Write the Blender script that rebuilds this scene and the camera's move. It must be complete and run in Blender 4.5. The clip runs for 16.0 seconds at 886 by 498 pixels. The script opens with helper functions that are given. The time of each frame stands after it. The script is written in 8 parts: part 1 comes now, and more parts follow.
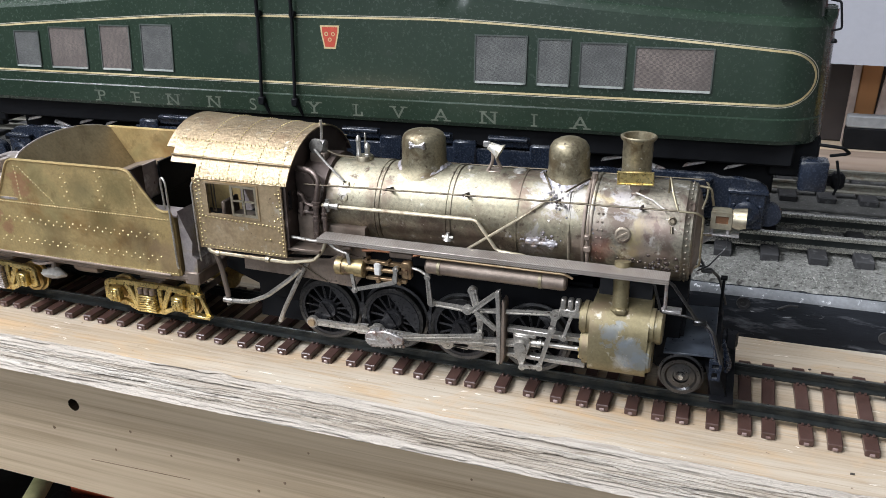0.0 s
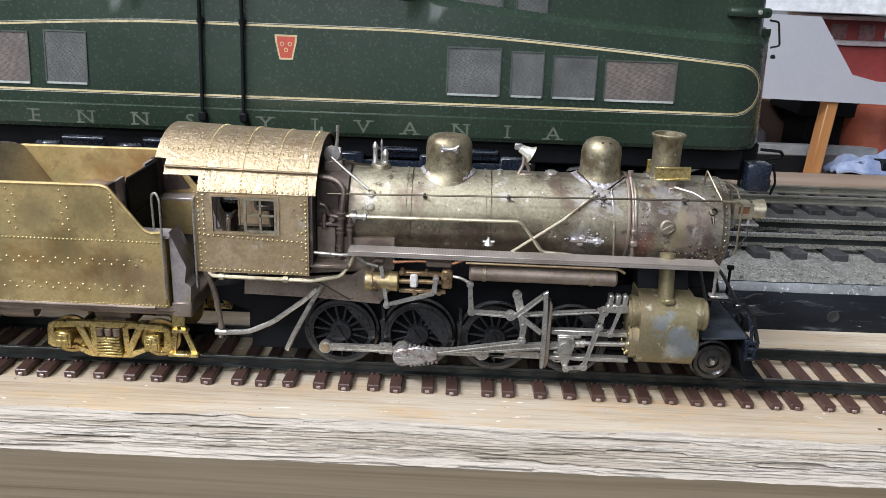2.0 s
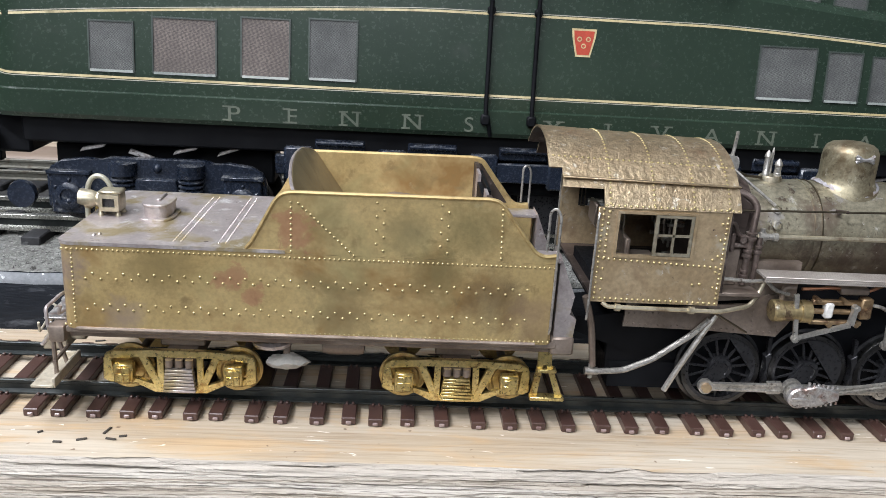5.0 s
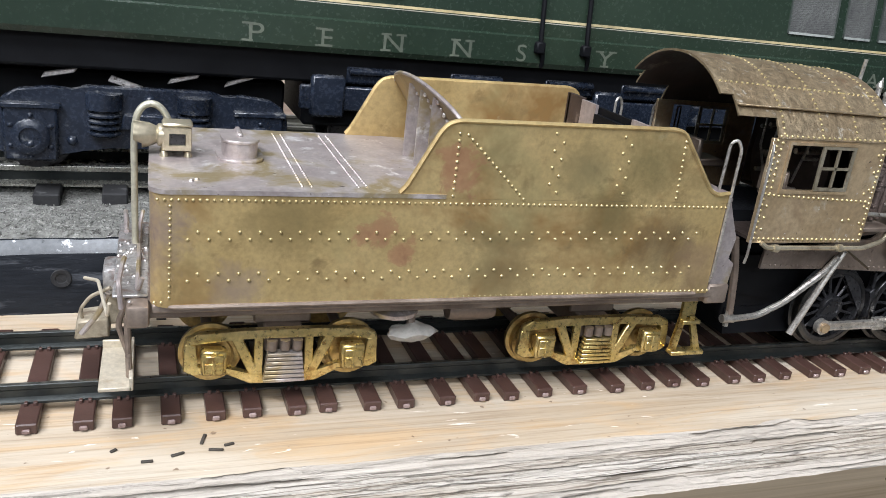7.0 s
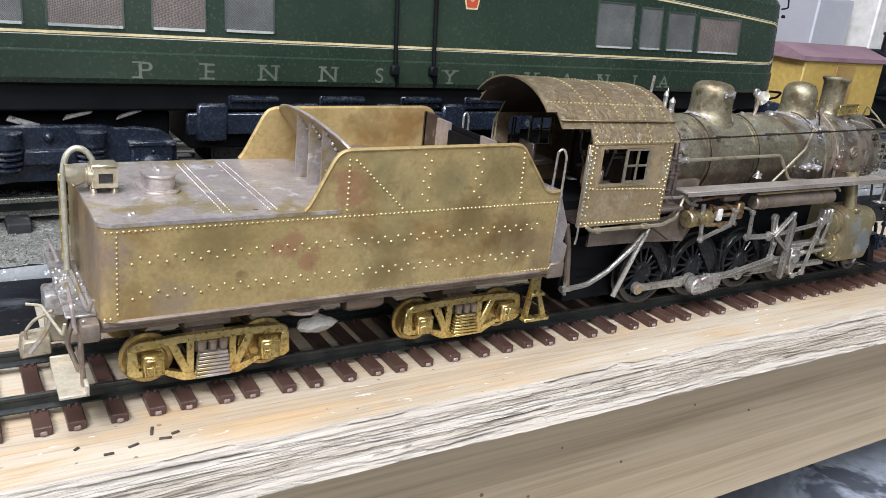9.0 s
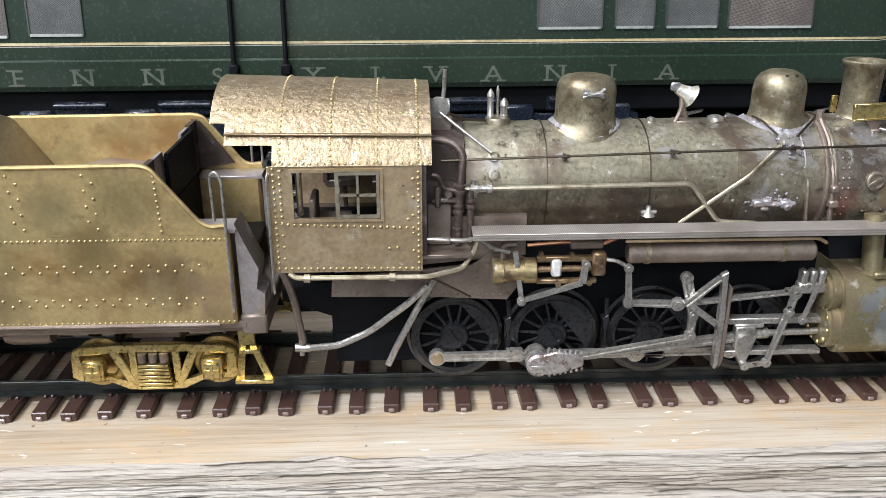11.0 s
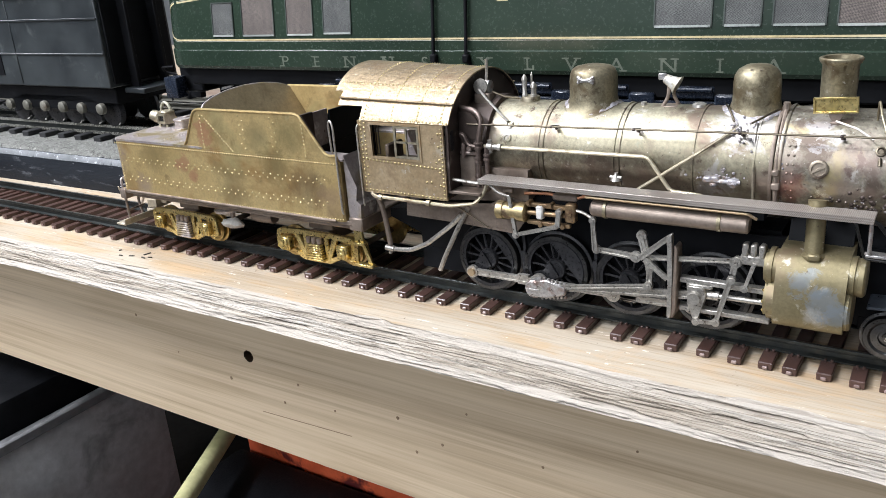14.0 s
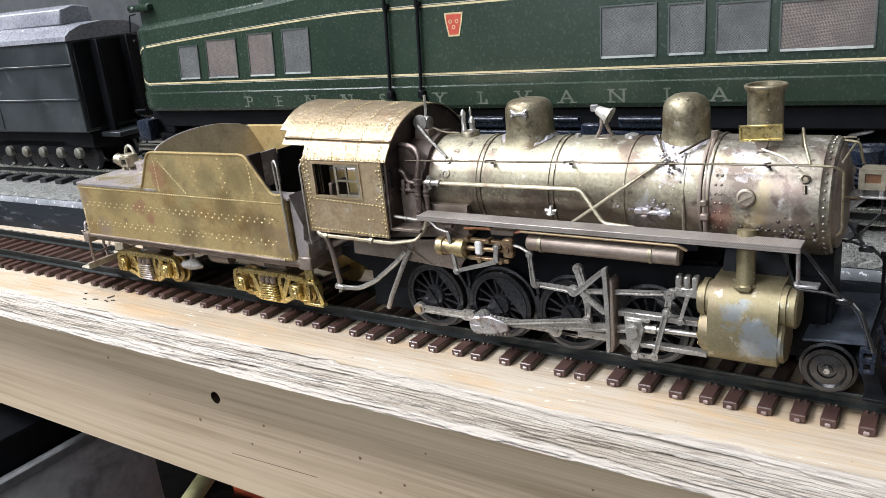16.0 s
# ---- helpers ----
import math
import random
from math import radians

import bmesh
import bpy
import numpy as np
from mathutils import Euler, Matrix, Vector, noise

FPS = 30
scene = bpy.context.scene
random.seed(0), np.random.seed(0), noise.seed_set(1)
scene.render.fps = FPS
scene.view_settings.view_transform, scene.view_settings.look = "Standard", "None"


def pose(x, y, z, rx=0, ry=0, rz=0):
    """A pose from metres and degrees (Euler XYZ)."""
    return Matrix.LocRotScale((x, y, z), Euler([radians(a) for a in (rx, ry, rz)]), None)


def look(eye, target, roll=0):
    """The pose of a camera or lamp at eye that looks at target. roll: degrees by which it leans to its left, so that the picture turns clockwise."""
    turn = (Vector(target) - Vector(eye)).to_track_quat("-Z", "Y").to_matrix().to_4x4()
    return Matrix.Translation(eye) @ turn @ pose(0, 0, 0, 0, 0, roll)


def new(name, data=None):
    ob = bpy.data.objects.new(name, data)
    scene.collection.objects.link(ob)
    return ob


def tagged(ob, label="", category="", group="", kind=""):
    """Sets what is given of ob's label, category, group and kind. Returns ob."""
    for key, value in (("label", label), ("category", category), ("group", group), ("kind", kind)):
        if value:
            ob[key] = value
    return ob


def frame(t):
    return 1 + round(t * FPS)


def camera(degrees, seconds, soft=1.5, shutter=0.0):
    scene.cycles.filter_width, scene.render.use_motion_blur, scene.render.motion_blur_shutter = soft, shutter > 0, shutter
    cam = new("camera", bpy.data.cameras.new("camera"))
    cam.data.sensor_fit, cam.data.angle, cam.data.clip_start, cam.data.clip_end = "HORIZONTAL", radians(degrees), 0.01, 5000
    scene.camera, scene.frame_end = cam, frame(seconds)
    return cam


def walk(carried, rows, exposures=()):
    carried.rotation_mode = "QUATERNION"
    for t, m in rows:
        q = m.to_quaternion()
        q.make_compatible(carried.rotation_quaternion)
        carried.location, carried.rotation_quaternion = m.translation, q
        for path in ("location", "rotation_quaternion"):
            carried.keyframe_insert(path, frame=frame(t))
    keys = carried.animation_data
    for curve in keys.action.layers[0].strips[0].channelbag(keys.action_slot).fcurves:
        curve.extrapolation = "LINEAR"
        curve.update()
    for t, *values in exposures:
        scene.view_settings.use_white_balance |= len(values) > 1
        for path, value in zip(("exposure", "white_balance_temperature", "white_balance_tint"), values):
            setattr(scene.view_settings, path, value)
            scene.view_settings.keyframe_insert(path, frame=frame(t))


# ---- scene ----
cam = camera(57.03, 16.0, soft=0.4)
# seconds, eye in metres, yaw, pitch, roll in degrees
ROWS = [
    (0.0, 0.1356, -0.2420, 0.1455, 19.98, -22.40, -1.08),
    (0.5, 0.1070, -0.2414, 0.1383, 12.34, -21.33, 0.63),
    (1.0, 0.0842, -0.2451, 0.1342, 7.64, -19.94, 1.37),
    (1.5, 0.0662, -0.2518, 0.1299, 3.26, -19.08, 2.20),
    (2.0, 0.0438, -0.2547, 0.1280, 0.65, -18.60, 2.23),
    (2.5, 0.0068, -0.2550, 0.1264, -1.36, -18.11, 2.77),
    (3.0, -0.0298, -0.2495, 0.1228, -1.96, -17.87, 3.06),
    (3.5, -0.0618, -0.2406, 0.1195, -2.76, -17.64, 3.34),
    (3.7, -0.0691, -0.2365, 0.1172, -2.85, -17.63, 3.38),
    (5.8, -0.0939, -0.2069, 0.1120, -4.66, -18.13, 3.91),
    (6.0, -0.1018, -0.2013, 0.1075, -5.43, -18.49, 4.15),
    (6.5, -0.1407, -0.1721, 0.1062, -12.07, -19.27, 5.12),
    (7.0, -0.1642, -0.1716, 0.0941, -20.60, -19.34, 6.79),
    (7.5, -0.2124, -0.1740, 0.0989, -32.39, -18.30, 8.16),
    (8.0, -0.2321, -0.1768, 0.0974, -38.15, -17.62, 8.01),
    (8.2, -0.2339, -0.1787, 0.0998, -39.13, -17.50, 7.95),
    (10.3, -0.0554, -0.2298, 0.1136, -9.92, -20.95, 0.33),
    (10.5, -0.0414, -0.2117, 0.1084, -7.37, -20.65, -0.05),
    (11.0, -0.0026, -0.1970, 0.1135, -2.74, -21.53, 0.09),
    (11.5, 0.0497, -0.2018, 0.1190, 3.69, -21.52, -0.29),
    (12.0, 0.0882, -0.1978, 0.1189, 12.44, -21.48, -1.28),
    (12.5, 0.0959, -0.1996, 0.1182, 17.10, -21.39, -1.99),
    (13.0, 0.1320, -0.2276, 0.1236, 23.96, -21.11, -2.93),
    (13.5, 0.1398, -0.2334, 0.1213, 30.00, -20.92, -3.76),
    (14.0, 0.1394, -0.2360, 0.1189, 33.76, -20.64, -4.38),
    (14.5, 0.1658, -0.2227, 0.1185, 35.41, -19.86, -4.89),
    (15.0, 0.1772, -0.2203, 0.1182, 35.21, -19.12, -5.48),
    (15.5, 0.1706, -0.2203, 0.1170, 35.09, -18.85, -5.95),
    (16.0, 0.1585, -0.2201, 0.1175, 34.97, -18.31, -6.16),
]
walk(cam, [(t, pose(x, y, z, 90 + pitch, 0, yaw) @ pose(0, 0, 0, 0, 0, roll)) for t, x, y, z, yaw, pitch, roll in ROWS],
     exposures=[(0.0, 0.03), (6.5, 0.03), (7.5, 0.14), (10.5, 0.12), (12.5, 0.1), (14.0, 0.26), (16.0, 0.26)])

# ---- light: unseen ceiling tubes, and an added front fill ----
world = bpy.data.worlds.new("world")
scene.world = world
world.use_nodes = True
world.node_tree.nodes["Background"].inputs[0].default_value = (0.62, 0.68, 0.75, 1)
world.node_tree.nodes["Background"].inputs[1].default_value = 0.1


def area_lamp(name, eye, target, sx, sy, watts, colour):
    data = bpy.data.lights.new(name, "AREA")
    data.shape, data.size, data.size_y, data.energy, data.color = "RECTANGLE", sx, sy, watts, colour
    ob = new(name, data)
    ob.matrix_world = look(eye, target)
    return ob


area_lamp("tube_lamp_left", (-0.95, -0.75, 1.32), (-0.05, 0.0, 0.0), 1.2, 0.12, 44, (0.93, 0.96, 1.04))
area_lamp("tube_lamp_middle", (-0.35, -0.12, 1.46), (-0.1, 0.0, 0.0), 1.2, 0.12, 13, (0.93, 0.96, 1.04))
# front fill added behind the walker, set in a made-up window
area_lamp("front_fill", (-0.35, -1.86, 0.98), (-0.1, 0.0, 0.1), 1.3, 0.6, 17, (0.92, 0.97, 1.05))


# ---- materials ----
def nodes_of(name):
    m = bpy.data.materials.new(name)
    m.use_nodes = True
    nt = m.node_tree
    return m, nt, nt.nodes["Principled BSDF"]


def ramp(nt, fac, stops):
    r = nt.nodes.new("ShaderNodeValToRGB")
    while len(r.color_ramp.elements) < len(stops):
        r.color_ramp.elements.new(0.5)
    for e, (p, c) in zip(r.color_ramp.elements, stops):
        e.position, e.color = p, (*c, 1)
    nt.links.new(fac, r.inputs[0])
    return r.outputs[0]


def noise_tex(nt, vec, scale, detail=4, rough=0.6, distort=0.0):
    n = nt.nodes.new("ShaderNodeTexNoise")
    n.inputs["Scale"].default_value, n.inputs["Detail"].default_value = scale, detail
    n.inputs["Roughness"].default_value, n.inputs["Distortion"].default_value = rough, distort
    nt.links.new(vec, n.inputs["Vector"])
    return n.outputs["Fac"]


def coords(nt, sx=1, sy=1, sz=1, kind="Object"):
    tc = nt.nodes.new("ShaderNodeTexCoord")
    mp = nt.nodes.new("ShaderNodeMapping")
    mp.inputs["Scale"].default_value = (sx, sy, sz)
    nt.links.new(tc.outputs[kind], mp.inputs[0])
    return mp.outputs[0]


def world_coords(nt, sx=1, sy=1, sz=1):
    g = nt.nodes.new("ShaderNodeNewGeometry")
    mp = nt.nodes.new("ShaderNodeMapping")
    mp.inputs["Scale"].default_value = (sx, sy, sz)
    nt.links.new(g.outputs["Position"], mp.inputs[0])
    return mp.outputs[0]


def mix(nt, fac, a, b, blend="MIX"):
    n = nt.nodes.new("ShaderNodeMix")
    n.data_type, n.blend_type = "RGBA", blend
    for sock, v in ((n.inputs[0], fac), (n.inputs[6], a), (n.inputs[7], b)):
        if isinstance(v, (int, float)):
            sock.default_value = v
        elif isinstance(v, tuple):
            sock.default_value = (*v, 1)
        else:
            nt.links.new(v, sock)
    return n.outputs[2]


def bump(nt, bsdf, height, strength, dist):
    b = nt.nodes.new("ShaderNodeBump")
    b.inputs["Strength"].default_value, b.inputs["Distance"].default_value = strength, dist
    nt.links.new(height, b.inputs["Height"])
    nt.links.new(b.outputs[0], bsdf.inputs["Normal"])


def surface(name, lo, hi, scale=200, rough=(0.4, 0.6), metal=0.0, spots=None, bumpy=0.15, dist=0.0002, big=30, patches=(), grain=(0.72, 1.12), along=1.0):
    """Two-scale mottled surface: broad variation between two colours, fine grain, optional stains and patches."""
    m, nt, b = nodes_of(name)
    v = world_coords(nt, along, 1, 1)
    broad = noise_tex(nt, v, big, 3)
    fine = noise_tex(nt, v, scale, 6)
    col = ramp(nt, broad, [(0.32, lo), (0.68, hi)])
    grey = ramp(nt, fine, [(0.3, (grain[0],) * 3), (0.7, (grain[1],) * 3)])
    col = mix(nt, 0.8, col, grey, "MULTIPLY")
    for k, (c, sc, lo_, hi_) in enumerate(spots or ()):
        mask = ramp(nt, noise_tex(nt, v, sc, 5, 0.65, 0.3), [(lo_, (0, 0, 0)), (hi_, (1, 1, 1))])
        col = mix(nt, mask, col, c)
    if patches:
        wide_ = nt.nodes.new("ShaderNodeMath")
        wide_.operation, wide_.inputs[1].default_value, wide_.inputs[2].default_value = "MULTIPLY_ADD", 2.4, -0.7
        nt.links.new(noise_tex(nt, v, 130, 7, 0.72, 0.5), wide_.inputs[0])
        ragged, gentle = wide_.outputs[0], noise_tex(nt, v, 210, 6, 0.75, 0.4)
    for x, y, z, rad, c in patches:
        d = nt.nodes.new("ShaderNodeVectorMath")
        d.operation = "DISTANCE"
        g = nt.nodes.new("ShaderNodeNewGeometry")
        nt.links.new(g.outputs["Position"], d.inputs[0])
        d.inputs[1].default_value = (x * 0.001, y * 0.001, z * 0.001)
        q = nt.nodes.new("ShaderNodeMath")
        q.operation, q.inputs[1].default_value = "DIVIDE", rad * 0.0017
        nt.links.new(d.outputs["Value"], q.inputs[0])
        add = nt.nodes.new("ShaderNodeMath")
        add.operation = "ADD"
        nt.links.new(q.outputs[0], add.inputs[0])
        flake = c in (RED_STAIN, SOLDER_STAIN, GREY_BLUE)
        nt.links.new(ragged if flake else gentle, add.inputs[1])
        if flake:
            top_ = 0.62 if c == GREY_BLUE else 0.55
            mask = ramp(nt, add.outputs[0], [(0.72, (top_,) * 3), (0.88, (top_ * 0.7,) * 3), (0.97, (0, 0, 0))])
        else:
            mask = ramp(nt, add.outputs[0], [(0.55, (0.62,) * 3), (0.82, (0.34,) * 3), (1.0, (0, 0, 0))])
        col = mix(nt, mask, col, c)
    nt.links.new(col, b.inputs["Base Color"])
    r = ramp(nt, fine, [(0.3, (rough[0],) * 3), (0.7, (rough[1],) * 3)])
    nt.links.new(r, b.inputs["Roughness"])
    b.inputs["Metallic"].default_value = metal
    if bumpy:
        bump(nt, b, fine, bumpy, dist)
    return m


# a row of umber patches darkens the boiler's lower near flank
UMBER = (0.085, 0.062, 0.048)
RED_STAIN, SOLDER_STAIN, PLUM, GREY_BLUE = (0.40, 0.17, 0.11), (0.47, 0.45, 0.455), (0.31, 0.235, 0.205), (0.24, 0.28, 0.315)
BRASS_TENDER = surface("aged_brass_sheet", (0.48, 0.345, 0.148), (0.63, 0.48, 0.235), 900, (0.34, 0.48), 0.52,
                       [((0.33, 0.2, 0.075), 30, 0.48, 0.62), ((0.25, 0.185, 0.08), 45, 0.54, 0.72), ((0.31, 0.22, 0.1), 170, 0.6, 0.72), ((0.37, 0.32, 0.15), 22, 0.52, 0.72), ((0.5, 0.43, 0.28), 130, 0.66, 0.8)], 0.05, big=30, grain=(0.78, 1.12),
                       patches=[(-108, -25.7, 57, 6, RED_STAIN), (-123, -25.7, 43, 5, RED_STAIN), (-118, -25.7, 38, 4, RED_STAIN), (-150, -25.7, 31, 8, PLUM),
                                (-57, -25.7, 40, 12, (0.13, 0.095, 0.055)), (-64, -25.7, 58, 11, (0.16, 0.14, 0.06)), (-80, -25.7, 57, 8, (0.24, 0.2, 0.1)),
                                (-166, -20, 40, 12, PLUM), (-163, -25, 45, 6, PLUM), (-47, -25.7, 36, 9, (0.3, 0.2, 0.13)), (-166, 0, 38, 26, (0.2, 0.15, 0.13)), (-166, -14, 46, 14, (0.24, 0.17, 0.15)), (-96, -25.7, 34, 12, (0.25, 0.2, 0.1)), (-140, -25.7, 46, 12, (0.21, 0.16, 0.07)), (-72, -25.7, 46, 10, (0.18, 0.14, 0.06))])
TENDER_DECK = surface("grey_plum_tarnished_brass", (0.40, 0.34, 0.33), (0.60, 0.55, 0.53), 900, (0.35, 0.5), 0.6,
                      [((0.36, 0.29, 0.17), 60, 0.5, 0.62), ((0.8, 0.78, 0.76), 140, 0.6, 0.7), ((0.74, 0.71, 0.66), 650, 0.67, 0.71), ((0.10, 0.07, 0.055), 520, 0.66, 0.72)], 0.1, big=60)
BRASS_CAB = surface("tan_brass_sheet", (0.45, 0.325, 0.185), (0.60, 0.465, 0.295), 900, (0.32, 0.48), 0.6,
                    [((0.3, 0.2, 0.12), 60, 0.54, 0.7), ((0.6, 0.53, 0.4), 150, 0.6, 0.72), ((0.74, 0.71, 0.66), 650, 0.67, 0.71), ((0.10, 0.07, 0.055), 520, 0.66, 0.72)], 0.16, big=60)
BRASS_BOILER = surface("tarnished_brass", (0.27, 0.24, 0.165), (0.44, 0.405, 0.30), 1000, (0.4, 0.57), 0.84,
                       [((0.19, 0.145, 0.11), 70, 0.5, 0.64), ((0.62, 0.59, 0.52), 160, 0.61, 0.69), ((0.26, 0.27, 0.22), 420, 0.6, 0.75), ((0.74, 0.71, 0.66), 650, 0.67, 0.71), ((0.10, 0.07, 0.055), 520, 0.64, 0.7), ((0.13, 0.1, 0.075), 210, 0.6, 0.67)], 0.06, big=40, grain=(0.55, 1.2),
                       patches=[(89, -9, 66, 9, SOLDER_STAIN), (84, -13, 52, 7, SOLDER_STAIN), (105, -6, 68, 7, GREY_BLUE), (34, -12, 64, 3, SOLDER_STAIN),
                                (60, -11, 65, 3, SOLDER_STAIN), (103, -14, 52, 7, (0.42, 0.2, 0.16)), (109, -14, 57, 8, PLUM), (120, -13, 60, 9, PLUM),
                                (116, -14, 51, 8, (0.3, 0.24, 0.2)), (55, -13, 50, 3, SOLDER_STAIN), (18, -13, 62, 4, SOLDER_STAIN), (41, -5, 67, 6, SOLDER_STAIN),
                                (97, -14, 53, 6, PLUM), (111, -25, 28, 8, GREY_BLUE), (116, -25, 25, 7, GREY_BLUE), (114, -25, 21, 5, (0.6, 0.58, 0.55)),
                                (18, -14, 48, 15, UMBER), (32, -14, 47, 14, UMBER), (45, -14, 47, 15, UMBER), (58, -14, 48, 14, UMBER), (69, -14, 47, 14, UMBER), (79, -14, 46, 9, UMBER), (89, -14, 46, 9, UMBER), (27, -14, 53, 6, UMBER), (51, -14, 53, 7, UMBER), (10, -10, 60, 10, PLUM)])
BRASS_DOME = surface("olive_brown_brass", (0.24, 0.205, 0.13), (0.39, 0.345, 0.235), 1200, (0.36, 0.52), 0.7,
                     [((0.16, 0.12, 0.07), 90, 0.52, 0.64), ((0.6, 0.56, 0.46), 200, 0.6, 0.72), ((0.74, 0.71, 0.66), 650, 0.67, 0.71), ((0.10, 0.07, 0.055), 520, 0.66, 0.72), ((0.14, 0.11, 0.07), 240, 0.6, 0.68)], 0.06, big=70, grain=(0.55, 1.18))
SMOKEBOX = surface("plum_grey_brass", (0.25, 0.225, 0.17), (0.42, 0.39, 0.32), 1000, (0.36, 0.5), 0.75,
                   [((0.16, 0.125, 0.1), 110, 0.5, 0.6), ((0.62, 0.6, 0.55), 150, 0.58, 0.66), ((0.42, 0.35, 0.2), 60, 0.55, 0.65), ((0.74, 0.71, 0.66), 650, 0.67, 0.71), ((0.10, 0.07, 0.055), 520, 0.62, 0.69), ((0.12, 0.085, 0.07), 230, 0.58, 0.65)], 0.09, big=60, grain=(0.5, 1.2),
                   patches=[(109, -10, 66, 6, SOLDER_STAIN), (103, -14, 52, 6, (0.36, 0.16, 0.12)), (118, -13, 60, 9, PLUM), (116, -14, 51, 8, (0.26, 0.2, 0.17)), (101, -14, 58, 6, PLUM)])
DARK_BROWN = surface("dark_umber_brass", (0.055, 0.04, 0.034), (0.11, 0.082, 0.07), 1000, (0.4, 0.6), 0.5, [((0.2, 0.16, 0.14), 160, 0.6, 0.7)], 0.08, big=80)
CYL_BRASS = surface("cylinder_brass", (0.235, 0.195, 0.105), (0.34, 0.29, 0.175), 1000, (0.4, 0.55), 0.6,
                    [((0.25, 0.19, 0.12), 90, 0.52, 0.66), ((0.6, 0.56, 0.46), 200, 0.6, 0.72), ((0.74, 0.71, 0.66), 650, 0.67, 0.71), ((0.10, 0.07, 0.055), 520, 0.66, 0.72)], 0.05, big=70,
                    patches=[(110, -25, 29, 5, GREY_BLUE), (115, -25, 25, 6, GREY_BLUE), (113, -25, 20, 4, (0.6, 0.58, 0.55)), (118, -25, 21, 4, GREY_BLUE)])
BRASS_BROWN = surface("brown_oxidised_brass", (0.19, 0.145, 0.115), (0.36, 0.295, 0.245), 1000, (0.4, 0.6), 0.6, None, 0.08, big=80)
BRASS_BRIGHT = surface("bright_yellow_brass", (0.70, 0.53, 0.19), (0.86, 0.70, 0.33), 900, (0.24, 0.36), 0.9, [((0.42, 0.27, 0.1), 260, 0.56, 0.66)], 0.1, big=120, grain=(0.6, 1.15))
PIPE_BRASS = surface("worn_pipe_brass", (0.44, 0.385, 0.27), (0.6, 0.54, 0.41), 900, (0.28, 0.42), 0.75, [((0.25, 0.19, 0.13), 140, 0.55, 0.68)], 0.02, big=120)
RIVET_BRASS = surface("polished_rivet_brass", (0.48, 0.385, 0.185), (0.6, 0.495, 0.265), 900, (0.36, 0.5), 0.65, None, 0.0)
NICKEL = surface("dull_nickel_silver", (0.44, 0.415, 0.375), (0.68, 0.65, 0.595), 1300, (0.26, 0.42), 0.75,
                 [((0.26, 0.24, 0.21), 300, 0.55, 0.7), ((0.74, 0.71, 0.66), 650, 0.67, 0.71), ((0.10, 0.07, 0.055), 520, 0.62, 0.69)], 0.15, big=150, grain=(0.55, 1.18))
SOLDER = surface("solder_grey_metal", (0.42, 0.405, 0.4), (0.62, 0.6, 0.585), 1300, (0.3, 0.5), 0.7,
                 [((0.3, 0.22, 0.19), 250, 0.52, 0.66), ((0.09, 0.07, 0.06), 420, 0.6, 0.68)], 0.5, 0.0004, big=200, grain=(0.5, 1.2))
CRUST = surface("rough_lilac_crust", (0.22, 0.2, 0.205), (0.38, 0.36, 0.37), 900, (0.6, 0.8), 0.25, [((0.16, 0.11, 0.09), 260, 0.52, 0.6)], 0.5, 0.0004, big=160)
OLD_SOLDER = surface("old_lilac_solder", (0.30, 0.285, 0.305), (0.48, 0.465, 0.49), 900, (0.4, 0.6), 0.5, [((0.3, 0.24, 0.2), 300, 0.5, 0.62), ((0.72, 0.7, 0.69), 420, 0.6, 0.68)], 0.5, 0.0004, big=160)
BLACK_WHEEL = surface("blackened_wheel_metal", (0.028, 0.028, 0.031), (0.06, 0.06, 0.064), 1200, (0.24, 0.38), 0.55, None, 0.1, big=90, grain=(0.6, 1.3))
STEEL_TYRE = surface("worn_steel_tyre", (0.07, 0.07, 0.072), (0.13, 0.13, 0.13), 1500, (0.25, 0.4), 1.0, None, 0.05, big=150)
BLACK_BLUE = surface("blue_black_paint", (0.009, 0.013, 0.022), (0.019, 0.026, 0.042), 1200, (0.16, 0.34), 0.0,
                     [((0.13, 0.135, 0.14), 240, 0.64, 0.72)], 0.3, 0.0003, big=90, grain=(0.5, 1.3))
nt = BLACK_BLUE.node_tree
b = nt.nodes["Principled BSDF"]
g = nt.nodes.new("ShaderNodeNewGeometry")
sep = nt.nodes.new("ShaderNodeSeparateXYZ")
nt.links.new(g.outputs["Normal"], sep.inputs[0])
# faces that look up are coloured paler, broken by noise
up = ramp(nt, sep.outputs["Z"], [(0.45, (0, 0, 0)), (0.9, (1, 1, 1))])
pale_up = mix(nt, 1.0, up, ramp(nt, noise_tex(nt, world_coords(nt), 160, 5, 0.7), [(0.46, (0, 0, 0)), (0.7, (0.42, 0.42, 0.42))]), "MULTIPLY")
old = b.inputs["Base Color"].links[0].from_socket
nt.links.new(mix(nt, pale_up, old, (0.34, 0.34, 0.33)), b.inputs["Base Color"])
BLACK_PAINT = surface("flat_black_paint", (0.004, 0.0043, 0.0055), (0.009, 0.0097, 0.0115), 1200, (0.45, 0.65), 0.0, None, 0.06, big=60)
RAIL_BLACK = surface("blackened_rail", (0.03, 0.035, 0.034), (0.055, 0.06, 0.058), 900, (0.3, 0.42), 0.7, None, 0.04, big=60)
RAIL_TOP = surface("worn_rail_top", (0.35, 0.34, 0.31), (0.55, 0.53, 0.48), 900, (0.25, 0.4), 1.0, None, 0.03, big=60)
TIE_BROWN = surface("brown_plastic_tie", (0.055, 0.028, 0.022), (0.085, 0.045, 0.036), 1400, (0.28, 0.42), 0.0, None, 0.12, big=70)
